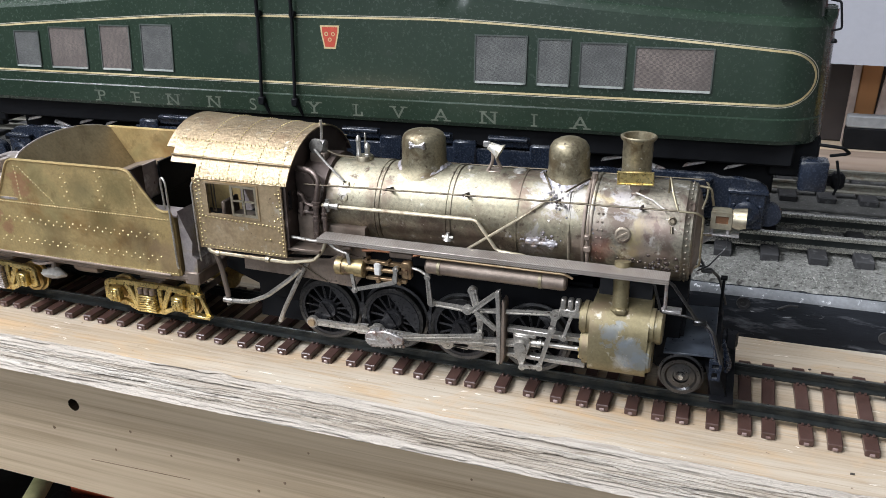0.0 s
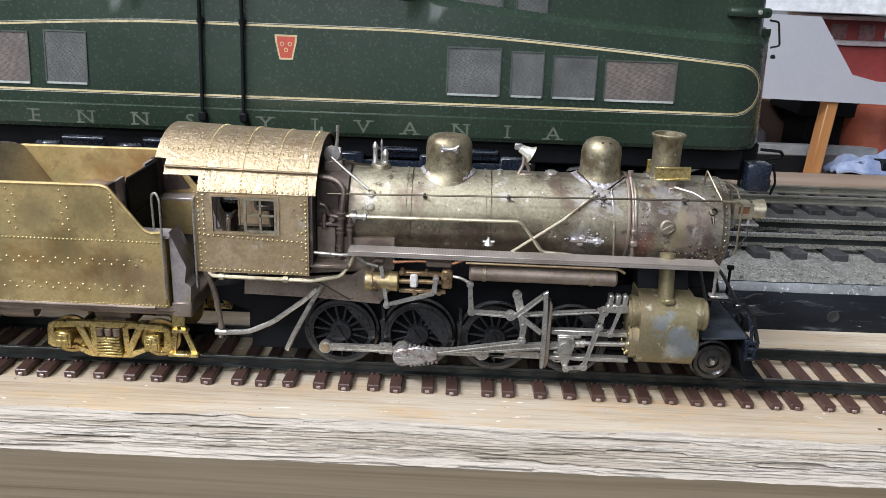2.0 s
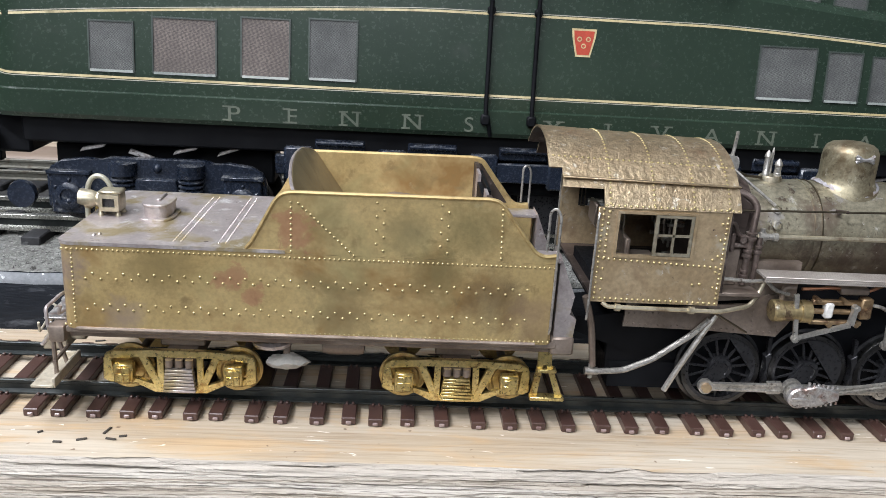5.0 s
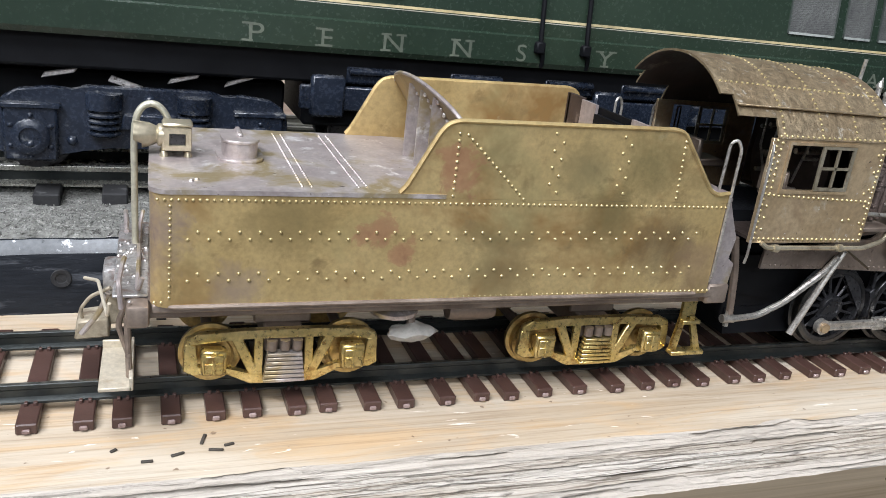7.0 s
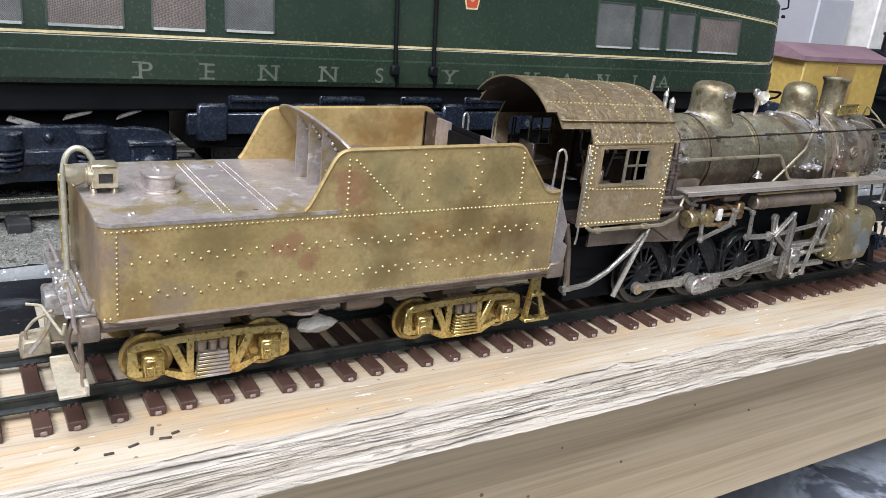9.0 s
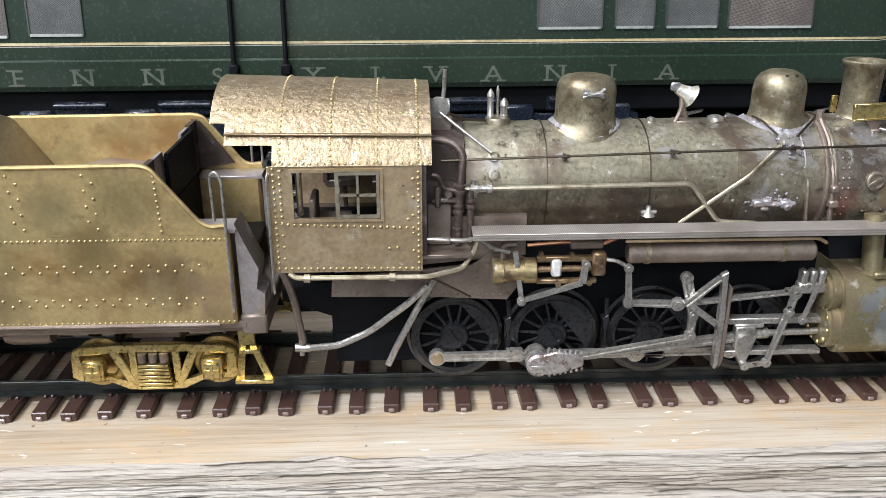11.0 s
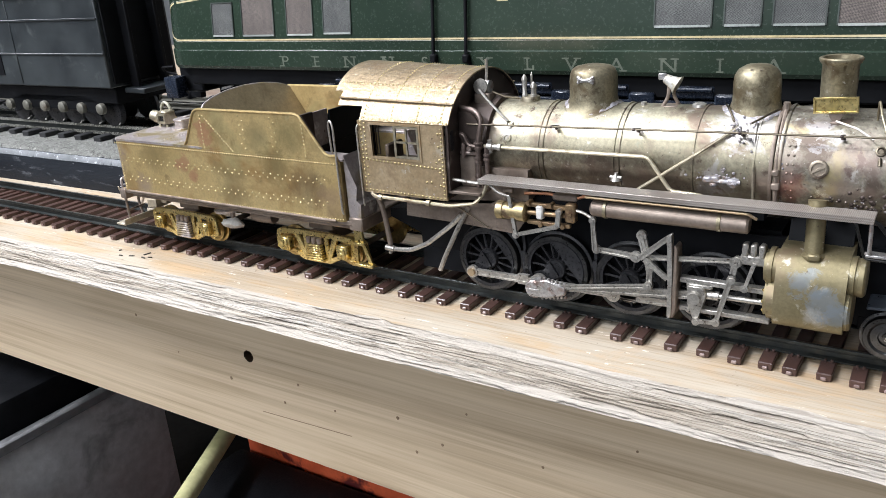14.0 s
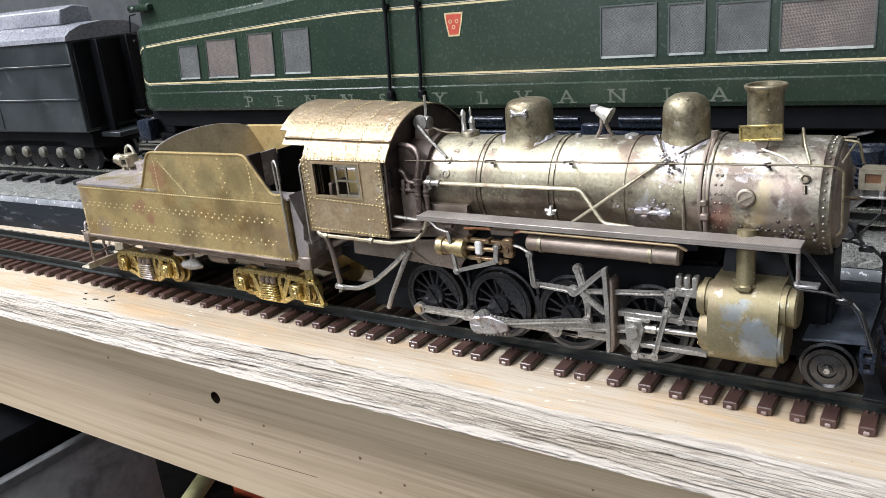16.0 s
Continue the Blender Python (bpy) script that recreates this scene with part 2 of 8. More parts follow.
GG_GREEN = surface("dark_green_enamel", (0.0165, 0.0305, 0.02), (0.026, 0.043, 0.029), 900, (0.2, 0.3), 0.0,
                   [((0.04, 0.052, 0.042), 60, 0.62, 0.8)], 0.0, big=22, grain=(0.88, 1.08))
GOLD_STRIPE = surface("worn_gold_stripe", (0.5, 0.4, 0.2), (0.66, 0.56, 0.34), 900, (0.35, 0.5), 0.0, [((0.3, 0.25, 0.14), 90, 0.52, 0.66)], 0.02)
LETTER = surface("worn_cream_lettering", (0.085, 0.1, 0.075), (0.15, 0.168, 0.13), 900, (0.4, 0.55), 0.0, None, 0.02, big=90)
DULL_RAIL = surface("dull_old_rail", (0.15, 0.145, 0.12), (0.27, 0.26, 0.22), 900, (0.4, 0.55), 0.4, [((0.12, 0.09, 0.06), 120, 0.56, 0.7)], 0.03, big=30)
SILVER_RAIL = surface("tinplate_rail_steel", (0.42, 0.41, 0.36), (0.58, 0.57, 0.51), 900, (0.2, 0.34), 0.8, [((0.25, 0.2, 0.14), 120, 0.7, 0.82)], 0.03, big=30)
GREY_TIE = surface("dusty_black_tie", (0.03, 0.03, 0.031), (0.06, 0.06, 0.062), 900, (0.6, 0.8), 0.0, [((0.14, 0.14, 0.14), 260, 0.58, 0.72)], 0.25, 0.0003)
BLACK_BASE = surface("scuffed_black_wood", (0.009, 0.0105, 0.014), (0.021, 0.024, 0.029), 700, (0.42, 0.62), 0.0,
                     [((0.45, 0.46, 0.47), 520, 0.67, 0.71), ((0.075, 0.08, 0.09), 260, 0.56, 0.68)], 0.5, 0.0005, along=0.22)
WIRE_DARK = surface("dark_wire_metal", (0.12, 0.10, 0.07), (0.2, 0.17, 0.13), 900, (0.3, 0.45), 1.0, None, 0.02)


for m in (BLACK_PAINT, BLACK_BASE, GREY_TIE):
    m.node_tree.nodes["Principled BSDF"].inputs["Specular IOR Level"].default_value = 0.12


def plank_mat(name, light, mid, dark, along=3.0, across=120.0, rough=(0.45, 0.6), streak=0.62):
    """Wood whose grain runs along x."""
    m, nt, b = nodes_of(name)
    v = world_coords(nt, along, across, across)
    g1 = noise_tex(nt, v, 1.0, 6, 0.6, 0.6)
    v2 = world_coords(nt, along * 3, across * 4, across * 4)
    g2 = noise_tex(nt, v2, 1.0, 5, 0.6, 0.2)
    col = ramp(nt, g1, [(0.28, dark), (0.46, mid), (streak, light)])
    col = mix(nt, 0.55, col, ramp(nt, g2, [(0.3, (0.78, 0.74, 0.7)), (0.6, (1.05, 1.05, 1.05))]), "MULTIPLY")
    blot = ramp(nt, noise_tex(nt, world_coords(nt, 14, 40, 40), 1.0, 3), [(0.4, (0, 0, 0)), (0.7, (1, 1, 1))])
    col = mix(nt, blot, col, mix(nt, 0.5, col, light))
    nt.links.new(col, b.inputs["Base Color"])
    nt.links.new(ramp(nt, g2, [(0.3, (rough[0],) * 3), (0.7, (rough[1],) * 3)]), b.inputs["Roughness"])
    bump(nt, b, g2, 0.25, 0.0003)
    return m


def ply_face():
    """Pale veneer with honey streaks, fine grain lines, scratches and specks."""
    m, nt, b = nodes_of("plywood_face")
    base = ramp(nt, noise_tex(nt, world_coords(nt, 6, 70, 70), 1.0, 5, 0.6, 0.8), [(0.3, (0.41, 0.315, 0.215)), (0.47, (0.50, 0.42, 0.32)), (0.64, (0.565, 0.50, 0.405))])
    streak = ramp(nt, noise_tex(nt, world_coords(nt, 9, 55, 55), 1.7, 6, 0.68, 1.6), [(0.52, (0, 0, 0)), (0.66, (1, 1, 1))])
    col = mix(nt, streak, base, mix(nt, 0.55, base, (0.52, 0.34, 0.17)))
    blot = ramp(nt, noise_tex(nt, world_coords(nt, 24, 46, 46), 1.0, 4, 0.6, 1.0), [(0.54, (0, 0, 0)), (0.66, (0.5, 0.5, 0.5))])
    col = mix(nt, blot, col, (0.58, 0.40, 0.23))
    grain = noise_tex(nt, world_coords(nt, 26, 900, 900), 1.0, 6, 0.7, 0.3)
    col = mix(nt, 0.75, col, ramp(nt, grain, [(0.3, (0.58, 0.52, 0.46)), (0.5, (0.96, 0.95, 0.94)), (0.75, (1.1, 1.1, 1.1))]), "MULTIPLY")
    scratch = ramp(nt, noise_tex(nt, world_coords(nt, 70, 330, 330), 1.0, 3, 0.5, 2.0), [(0.69, (0, 0, 0)), (0.73, (1, 1, 1))])
    col = mix(nt, scratch, col, (0.86, 0.80, 0.70))
    speck = ramp(nt, noise_tex(nt, world_coords(nt), 420, 2, 0.5), [(0.71, (0, 0, 0)), (0.76, (0.8, 0.8, 0.8))])
    col = mix(nt, speck, col, (0.16, 0.1, 0.06))
    nt.links.new(col, b.inputs["Base Color"])
    nt.links.new(ramp(nt, grain, [(0.3, (0.5,) * 3), (0.7, (0.36,) * 3)]), b.inputs["Roughness"])
    bump(nt, b, grain, 0.35, 0.0003)
    return m


def torn_edge():
    """Splintered veneer layers: chalky fibres, grey weathering, dark splits."""
    m, nt, b = nodes_of("torn_plywood_edge")
    fib = noise_tex(nt, world_coords(nt, 45, 1500, 1500), 1.0, 7, 0.72, 0.7)
    lay = noise_tex(nt, world_coords(nt, 10, 260, 420), 1.0, 5, 0.6, 0.9)
    col = ramp(nt, lay, [(0.3, (0.35, 0.295, 0.23)), (0.48, (0.48, 0.425, 0.355)), (0.62, (0.60, 0.555, 0.49))])
    col = mix(nt, 0.9, col, ramp(nt, fib, [(0.28, (0.45, 0.42, 0.39)), (0.45, (0.95, 0.94, 0.93)), (0.8, (1.12, 1.12, 1.12))]), "MULTIPLY")
    w = nt.nodes.new("ShaderNodeTexWave")
    w.bands_direction = "Z"
    for key_, val_ in (("Scale", 0.48), ("Distortion", 16.0), ("Detail", 4.0), ("Detail Scale", 0.35), ("Detail Roughness", 0.6)):
        w.inputs[key_].default_value = val_
    nt.links.new(world_coords(nt, 38, 500, 1000), w.inputs["Vector"])
    lines = ramp(nt, w.outputs["Fac"], [(0.02, (0.5, 0.47, 0.44)), (0.16, (1, 1, 1))])
    fade = ramp(nt, noise_tex(nt, world_coords(nt, 22, 90, 160), 1.0, 4), [(0.3, (0, 0, 0)), (0.48, (1, 1, 1))])
    # the plies: a clean pale one below, open grey grain in the middle, tan above
    g = nt.nodes.new("ShaderNodeNewGeometry")
    sep = nt.nodes.new("ShaderNodeSeparateXYZ")
    nt.links.new(g.outputs["Position"], sep.inputs[0])
    mr = nt.nodes.new("ShaderNodeMapRange")
    mr.inputs[1].default_value, mr.inputs[2].default_value = -0.011, 0.0
    nt.links.new(sep.outputs["Z"], mr.inputs[0])
    wav = nt.nodes.new("ShaderNodeMath")
    wav.operation = "MULTIPLY_ADD"
    nt.links.new(noise_tex(nt, world_coords(nt, 20, 30, 30), 1.0, 3), wav.inputs[0])
    wav.inputs[1].default_value = 0.35
    nt.links.new(mr.outputs[0], wav.inputs[2])
    ply = ramp(nt, wav.outputs[0], [(0.36, (0, 0, 0)), (0.44, (1, 1, 1)), (0.92, (1, 1, 1)), (1.0, (0.35, 0.35, 0.35))])
    col = mix(nt, ply, (0.53, 0.475, 0.41), col)
    both = mix(nt, 1.0, fade, ply, "MULTIPLY")
    col = mix(nt, both, col, mix(nt, 1.0, col, lines, "MULTIPLY"))
    # broken dark gaps where the plies part
    for at, off in ((0.425, 0.0), (0.6, 7.0), (0.76, 13.0)):
        seam = ramp(nt, wav.outputs[0], [(at - 0.022, (0, 0, 0)), (at, (1, 1, 1)), (at + 0.022, (0, 0, 0))])
        mp = nt.nodes.new("ShaderNodeMapping")
        mp.inputs["Location"].default_value = (off, off, 0)
        nt.links.new(world_coords(nt, 55, 120, 120), mp.inputs[0])
        dash = ramp(nt, noise_tex(nt, mp.outputs[0], 1.0, 5, 0.7), [(0.5, (0, 0, 0)), (0.57, (0.85, 0.85, 0.85))])
        col = mix(nt, mix(nt, 1.0, seam, dash, "MULTIPLY"), col, (0.08, 0.065, 0.055))
    split = ramp(nt, noise_tex(nt, world_coords(nt, 16, 380, 640), 1.0, 6, 0.66, 1.2), [(0.30, (1, 1, 1)), (0.36, (0, 0, 0))])
    col = mix(nt, mix(nt, 1.0, split, ply, "MULTIPLY"), col, (0.07, 0.055, 0.045))
    nt.links.new(col, b.inputs["Base Color"])
    b.inputs["Roughness"].default_value = 0.85
    bump(nt, b, fib, 0.9, 0.0008)
    return m


PLY_TOP = ply_face()
PLY_EDGE = torn_edge()
FASCIA = plank_mat("pine_fascia", (0.66, 0.525, 0.365), (0.585, 0.455, 0.305), (0.43, 0.32, 0.20), 4, 240, streak=0.56)

# ---- mesh helpers; all lengths in millimetres ----
MM = 0.001


def link_mesh(name, bm, material, smooth=False):
    bm.transform(Matrix.Diagonal((MM, MM, MM, 1)))
    bmesh.ops.recalc_face_normals(bm, faces=bm.faces[:])
    me = bpy.data.meshes.new(name)
    bm.to_mesh(me)
    bm.free()
    for mat in material if isinstance(material, (list, tuple)) else [material]:
        me.materials.append(mat)
    if smooth:
        for p in me.polygons:
            p.use_smooth = True
        me.set_sharp_from_angle(angle=radians(38))
    return new(name, me)


def part(name, bm, material, parent, label="", smooth=True):
    ob = link_mesh(name, bm, material, smooth)
    if parent is not None:
        ob.parent = parent
        ob.matrix_parent_inverse = parent.matrix_world.inverted()
    if label:
        ob["label"] = label
    return ob


def thing(name, label, category, at=(0, 0, 0), group="", kind=""):
    ob = new(name)
    ob.empty_display_size = 0.01
    ob.location = Vector(at) * MM
    bpy.context.view_layer.update()
    return tagged(ob, label, category, group, kind)


def box(x0, x1, y0, y1, z0, z1, bev=0.0, bm=None, seg=1):
    bm2 = bmesh.new()
    bmesh.ops.create_cube(bm2, size=1)
    for v in bm2.verts:
        v.co = Vector(((x0 + x1) / 2 + v.co.x * (x1 - x0), (y0 + y1) / 2 + v.co.y * (y1 - y0), (z0 + z1) / 2 + v.co.z * (z1 - z0)))
    if bev:
        bmesh.ops.bevel(bm2, geom=bm2.edges[:], offset=bev, segments=seg, affect="EDGES", profile=0.5)
    return merge(bm, bm2)


def merge(bm, bm2):
    if bm is None:
        return bm2
    me = bpy.data.meshes.new("tmp")
    bm2.to_mesh(me)
    bm2.free()
    bm.from_mesh(me)
    bpy.data.meshes.remove(me)
    return bm


def lathe(profile, centre, axis="Z", seg=32, bm=None, a0=0.0, a1=360.0, cap=True):
    """Turn (radius, height) pairs about an axis through centre."""
    bm2 = bmesh.new()
    full = abs(a1 - a0 - 360) < 1e-6
    n = seg if full else seg + 1
    rings = []
    for r, h in profile:
        ring = []
        for i in range(n):
            a = radians(a0 + (a1 - a0) * i / seg)
            p = (r * math.cos(a), r * math.sin(a), h)
            if axis == "X":
                p = (h, p[0], p[1])
            elif axis == "Y":
                p = (p[0], h, p[1])
            ring.append(bm2.verts.new(Vector(p) + Vector(centre)))
        rings.append(ring)
    for a, b in zip(rings, rings[1:]):
        for i in range(n if full else n - 1):
            j = (i + 1) % n
            bm2.faces.new((a[i], a[j], b[j], b[i]))
    if cap and full:
        for ring in (rings[0], rings[-1]):
            if profile[rings.index(ring)][0] > 1e-4:
                bm2.faces.new(ring)
    bmesh.ops.remove_doubles(bm2, verts=bm2.verts[:], dist=1e-4)
    return merge(bm, bm2)


def cyl(p0, p1, r, seg=12, bm=None, r1=None):
    p0, p1 = Vector(p0), Vector(p1)
    d = p1 - p0
    bm2 = bmesh.new()
    bmesh.ops.create_cone(bm2, cap_ends=True, segments=seg, radius1=r, radius2=r if r1 is None else r1, depth=d.length)
    bm2.transform(Matrix.Translation((p0 + p1) / 2) @ d.to_track_quat("Z", "Y").to_matrix().to_4x4())
    return merge(bm, bm2)


def pipe(pts, r, seg=8, bm=None, bend=None):
    """A round pipe through points, with softened bends."""
    pts = [Vector(p) for p in pts]
    bend = r * 2.2 if bend is None else bend
    path = [pts[0]]
    for a, b, c in zip(pts, pts[1:], pts[2:]):
        k = min(bend, (a - b).length * 0.45, (c - b).length * 0.45)
        p, q = b + (a - b).normalized() * k, b + (c - b).normalized() * k
        for s in (0, 0.33, 0.67, 1):
            path.append(p * (1 - s) ** 2 + b * 2 * s * (1 - s) + q * s * s)
    path.append(pts[-1])
    bm2 = bmesh.new()
    rings = []
    up = None
    for i, p in enumerate(path):
        t = (path[min(i + 1, len(path) - 1)] - path[max(i - 1, 0)]).normalized()
        if up is None:
            up = t.orthogonal().normalized()
        up = (up - t * up.dot(t)).normalized()
        side = t.cross(up)
        rings.append([bm2.verts.new(p + (up * math.cos(2 * math.pi * k / seg) + side * math.sin(2 * math.pi * k / seg)) * r) for k in range(seg)])
    for a, b in zip(rings, rings[1:]):
        for i in range(seg):
            bm2.faces.new((a[i], a[(i + 1) % seg], b[(i + 1) % seg], b[i]))
    bm2.faces.new(rings[0])
    bm2.faces.new(rings[-1])
    return merge(bm, bm2)


def prism(outline, y0, y1, bm=None, axis="Y", bev=0.0):
    """Extrude an outline: (x, z) pairs along y, (y, z) pairs along x, or (x, y) pairs along z."""
    bm2 = bmesh.new()
    place = {"Y": lambda a, b, c: (a, c, b), "X": lambda a, b, c: (c, a, b), "Z": lambda a, b, c: (a, b, c)}[axis]
    lo = [bm2.verts.new(place(a, b, y0)) for a, b in outline]
    hi = [bm2.verts.new(place(a, b, y1)) for a, b in outline]
    n = len(outline)
    bm2.faces.new(lo)
    bm2.faces.new(hi)
    for i in range(n):
        bm2.faces.new((lo[i], lo[(i + 1) % n], hi[(i + 1) % n], hi[i]))
    if bev:
        bmesh.ops.bevel(bm2, geom=bm2.edges[:], offset=bev, segments=1, affect="EDGES")
    return merge(bm, bm2)


def studs(places, r, bm=None, out=(0, -1, 0)):
    """Small domed rivet heads."""
    bm = bm or bmesh.new()
    o = Vector(out)
    u = o.orthogonal().normalized()
    w_ = o.cross(u)
    for p in places:
        p = Vector(p)
        base = [bm.verts.new(p + (u * math.cos(a) + w_ * math.sin(a)) * r) for a in (k * math.pi / 3 for k in range(6))]
        mid = [bm.verts.new(p + o * r * 0.55 + (u * math.cos(a) + w_ * math.sin(a)) * r * 0.72) for a in (k * math.pi / 3 for k in range(6))]
        top = bm.verts.new(p + o * r * 0.9)
        for i in range(6):
            j = (i + 1) % 6
            bm.faces.new((base[i], base[j], mid[j], mid[i]))
            bm.faces.new((mid[i], mid[j], top))
    return bm


def ring_plate(outline, hole, y0, y1, bm=None):
    """A flat plate in (x, z) with a rectangular hole (x0, x1, z0, z1), in one piece."""
    X0, X1, Z0, Z1 = outline
    x0, x1, z0, z1 = hole
    bm2 = bmesh.new()
    loops = [[bm2.verts.new((x, y, z)) for x, z in c] for y in (y0, y1) for c in (((X0, Z0), (X1, Z0), (X1, Z1), (X0, Z1)), ((x0, z0), (x1, z0), (x1, z1), (x0, z1)))]
    for i in range(4):
        j = (i + 1) % 4
        for a, b in ((0, 1), (2, 3), (0, 2), (1, 3)):
            bm2.faces.new((loops[a][i], loops[a][j], loops[b][j], loops[b][i]))
    return merge(bm, bm2)


def rod(a, b, w, h, y0, y1, bm=None, eye_a=0.0, eye_b=0.0):
    """A flat bar in the (x, z) plane from a to b with round eyes."""
    a, b = Vector(a), Vector(b)
    d = (b - a).normalized()
    n = Vector((-d.y, d.x))

    def strip(lo, hi, ya, yb, bm2):
        return prism([tuple(p) for p in (a + n * w / 2 * hi, b + n * h / 2 * hi, b + n * h / 2 * lo, a + n * w / 2 * lo)], ya, yb, bm2)

    if min(w, h) > 1.2:
        # fluted bar: thin web between two proud flanges
        bm = strip(-0.97, 0.97, y0 + 0.32, y1 - 0.32, bm)
        bm = strip(0.5, 1.0, y0, y1, bm)
        bm = strip(-1.0, -0.5, y0, y1, bm)
    else:
        bm = strip(-1.0, 1.0, y0, y1, bm)
    for c, r in ((a, eye_a), (b, eye_b)):
        if r:
            bm = cyl((c.x, y0 - 0.15, c.y), (c.x, y1 + 0.15, c.y), r, 18, bm)
            bm = cyl((c.x, y0 - 0.5, c.y), (c.x, y1 + 0.5, c.y), r * 0.5, 8, bm)
    return bm


def line(a, b, step):
    a, b = Vector(a), Vector(b)
    n = max(1, round((b - a).length / step))
    return [a + (b - a) * (i / n) for i in range(n + 1)]

# ---- the bench: plywood on a pine rail ----
rng = random.Random(7)


def plywood_sheet():
    """A sheet with a torn, layered front edge: fine columns near the engine, wide ones far off."""
    bm = bmesh.new()
    xs = [-900 + 8 * i for i in range(75)] + [-300 + 1.2 * i for i in range(542)] + [350.4 + 8 * i for i in range(44)] + [700]
    rows = [(-30.0, 0.0), (-38.0, 0.0), (-39.4, 0.0)]
    rows += [(-39.9 - 6.1 * (k / 24) ** 0.9, -0.25 - 10.5 * k / 24) for k in range(25)]
    rows += [(-45.8, -11.0), (-43.0, -11.0)]
    last = len(rows) - 1
    grid = []
    for j, (y, z) in enumerate(rows):
        row = []
        for x in xs:
            dy = dz = 0.0
            if 2 <= j < last - 1:
                lay = math.floor(j / 3)
                dy = 0.9 * noise.noise(Vector((x * 0.016, lay * 5.3, 0))) + 0.55 * noise.noise(Vector((x * 0.075, j * 2.1, 4))) + 0.3 * noise.noise(Vector((x * 0.33, j * 1.7, 8)))
                crack = noise.noise(Vector((x * 0.024, j * 0.62, 21)))
                if crack > 0.36:
                    dy += min(1.6, (crack - 0.36) * 14)
                dz = 0.16 * noise.noise(Vector((x * 0.05, j * 3.3, 13)))
            elif j == last - 1:
                dy = 0.5 * noise.noise(Vector((x * 0.03, 77, 0)))
            row.append(bm.verts.new((x, y + dy, z + dz)))
        grid.append(row)
    for j, (a, b) in enumerate(zip(grid, grid[1:])):
        for i in range(len(xs) - 1):
            bm.faces.new((a[i], a[i + 1], b[i + 1], b[i])).material_index = 0 if j < 2 else 1
    back = [bm.verts.new(p) for p in ((-900, 900, 0), (700, 900, 0), (700, 900, -11), (-900, 900, -11))]
    bm.faces.new((back[0], back[1], *reversed(grid[0])))
    bm.faces.new((back[3], back[2], *reversed(grid[-1]))).material_index = 1
    bm.faces.new(back).material_index = 1
    for side, (p, q) in ((0, (back[0], back[3])), (-1, (back[1], back[2]))):
        bm.faces.new((p, *[g[side] for g in grid], q)).material_index = 1
    return part("ground", bm, [PLY_TOP, PLY_EDGE], None, smooth=False)


tagged(plywood_sheet(), "bare plywood bench top with a torn layered front edge", "bench top", kind="structure")


# the hole's wall and bottom are coloured dark to paint its inner shade
HOLE_SHADE = surface("shaded_hole_brown", (0.035, 0.022, 0.012), (0.07, 0.04, 0.02), 900, (0.6, 0.8))


def fascia_board(hx, hz, r):
    """The pine rail with one drilled hole, its wall running into the wood."""
    bm = bmesh.new()
    x0, x1, y0, y1, z0, z1, s = -855, 645, -8.0, 11.0, -101.0, -11.05, 6.0
    for a, b, c, d in ((x0, hx - s, z0, z1), (hx + s, x1, z0, z1), (hx - s, hx + s, z0, hz - s), (hx - s, hx + s, hz + s, z1)):
        bm = box(a, b, y0, y1, c, d, 0, bm)
    n = 32
    outer, rim, deep = [], [], []
    for k in range(n):
        a = 2 * math.pi * k / n
        ca, sa = math.cos(a), math.sin(a)
        q = s / max(abs(ca), abs(sa))
        rr = r * (1 + 0.10 * noise.noise(Vector((k * 0.6, 3, 1))))
        outer.append(bm.verts.new((hx + q * ca, y0, hz + q * sa)))
        rim.append(bm.verts.new((hx + rr * ca, y0, hz + rr * sa)))
        deep.append(bm.verts.new((hx + rr * 0.9 * ca, y0 + 18, hz + rr * 0.9 * sa - 0.5)))
    for k in range(n):
        j = (k + 1) % n
        bm.faces.new((outer[k], outer[j], rim[j], rim[k]))
        bm.faces.new((rim[k], rim[j], deep[j], deep[k])).material_index = 1
    bm.faces.new(deep).material_index = 1
    return part("trim_front", bm, [FASCIA, HOLE_SHADE], None, smooth=False)


tagged(fascia_board(-125.0, -53.2, 3.0), "planed pine rail under the plywood with a drilled hole", "bench rail", kind="structure")
# crumbs and specks of track clippings on the plywood, small knots and nicks on the rail
CRUMB = surface("dark_crumb", (0.03, 0.025, 0.02), (0.06, 0.05, 0.04), 900, (0.6, 0.8))
for x, y, l, a in ((-155.6, -27.5, 3.4, 75), (-160.5, -32.0, 2.6, 20), (-153.4, -31.5, 2.8, -10), (-150.8, -30.0, 2.0, 15), (-166.0, -33.5, 2.2, 0), (-172.0, -29.0, 1.4, 40), (-176.5, 27.0, 3.0, 15), (-163.0, 29.0, 2.4, 0), (196.0, 24.0, 2.4, 20), (178, -31, 1.2, 0), (170, 25, 1.0, 30)):
    bm = box(-l / 2, l / 2, -0.35, 0.35, 0, 0.4, 0.12)
    bm.transform(Matrix.Translation((x, y, 0)) @ Matrix.Rotation(radians(a), 4, "Z"))
    tagged(part("clipping", bm, CRUMB, None), "tiny dark track clipping lying on the plywood", "clipping", "clippings on the plywood")
bm = bmesh.new()
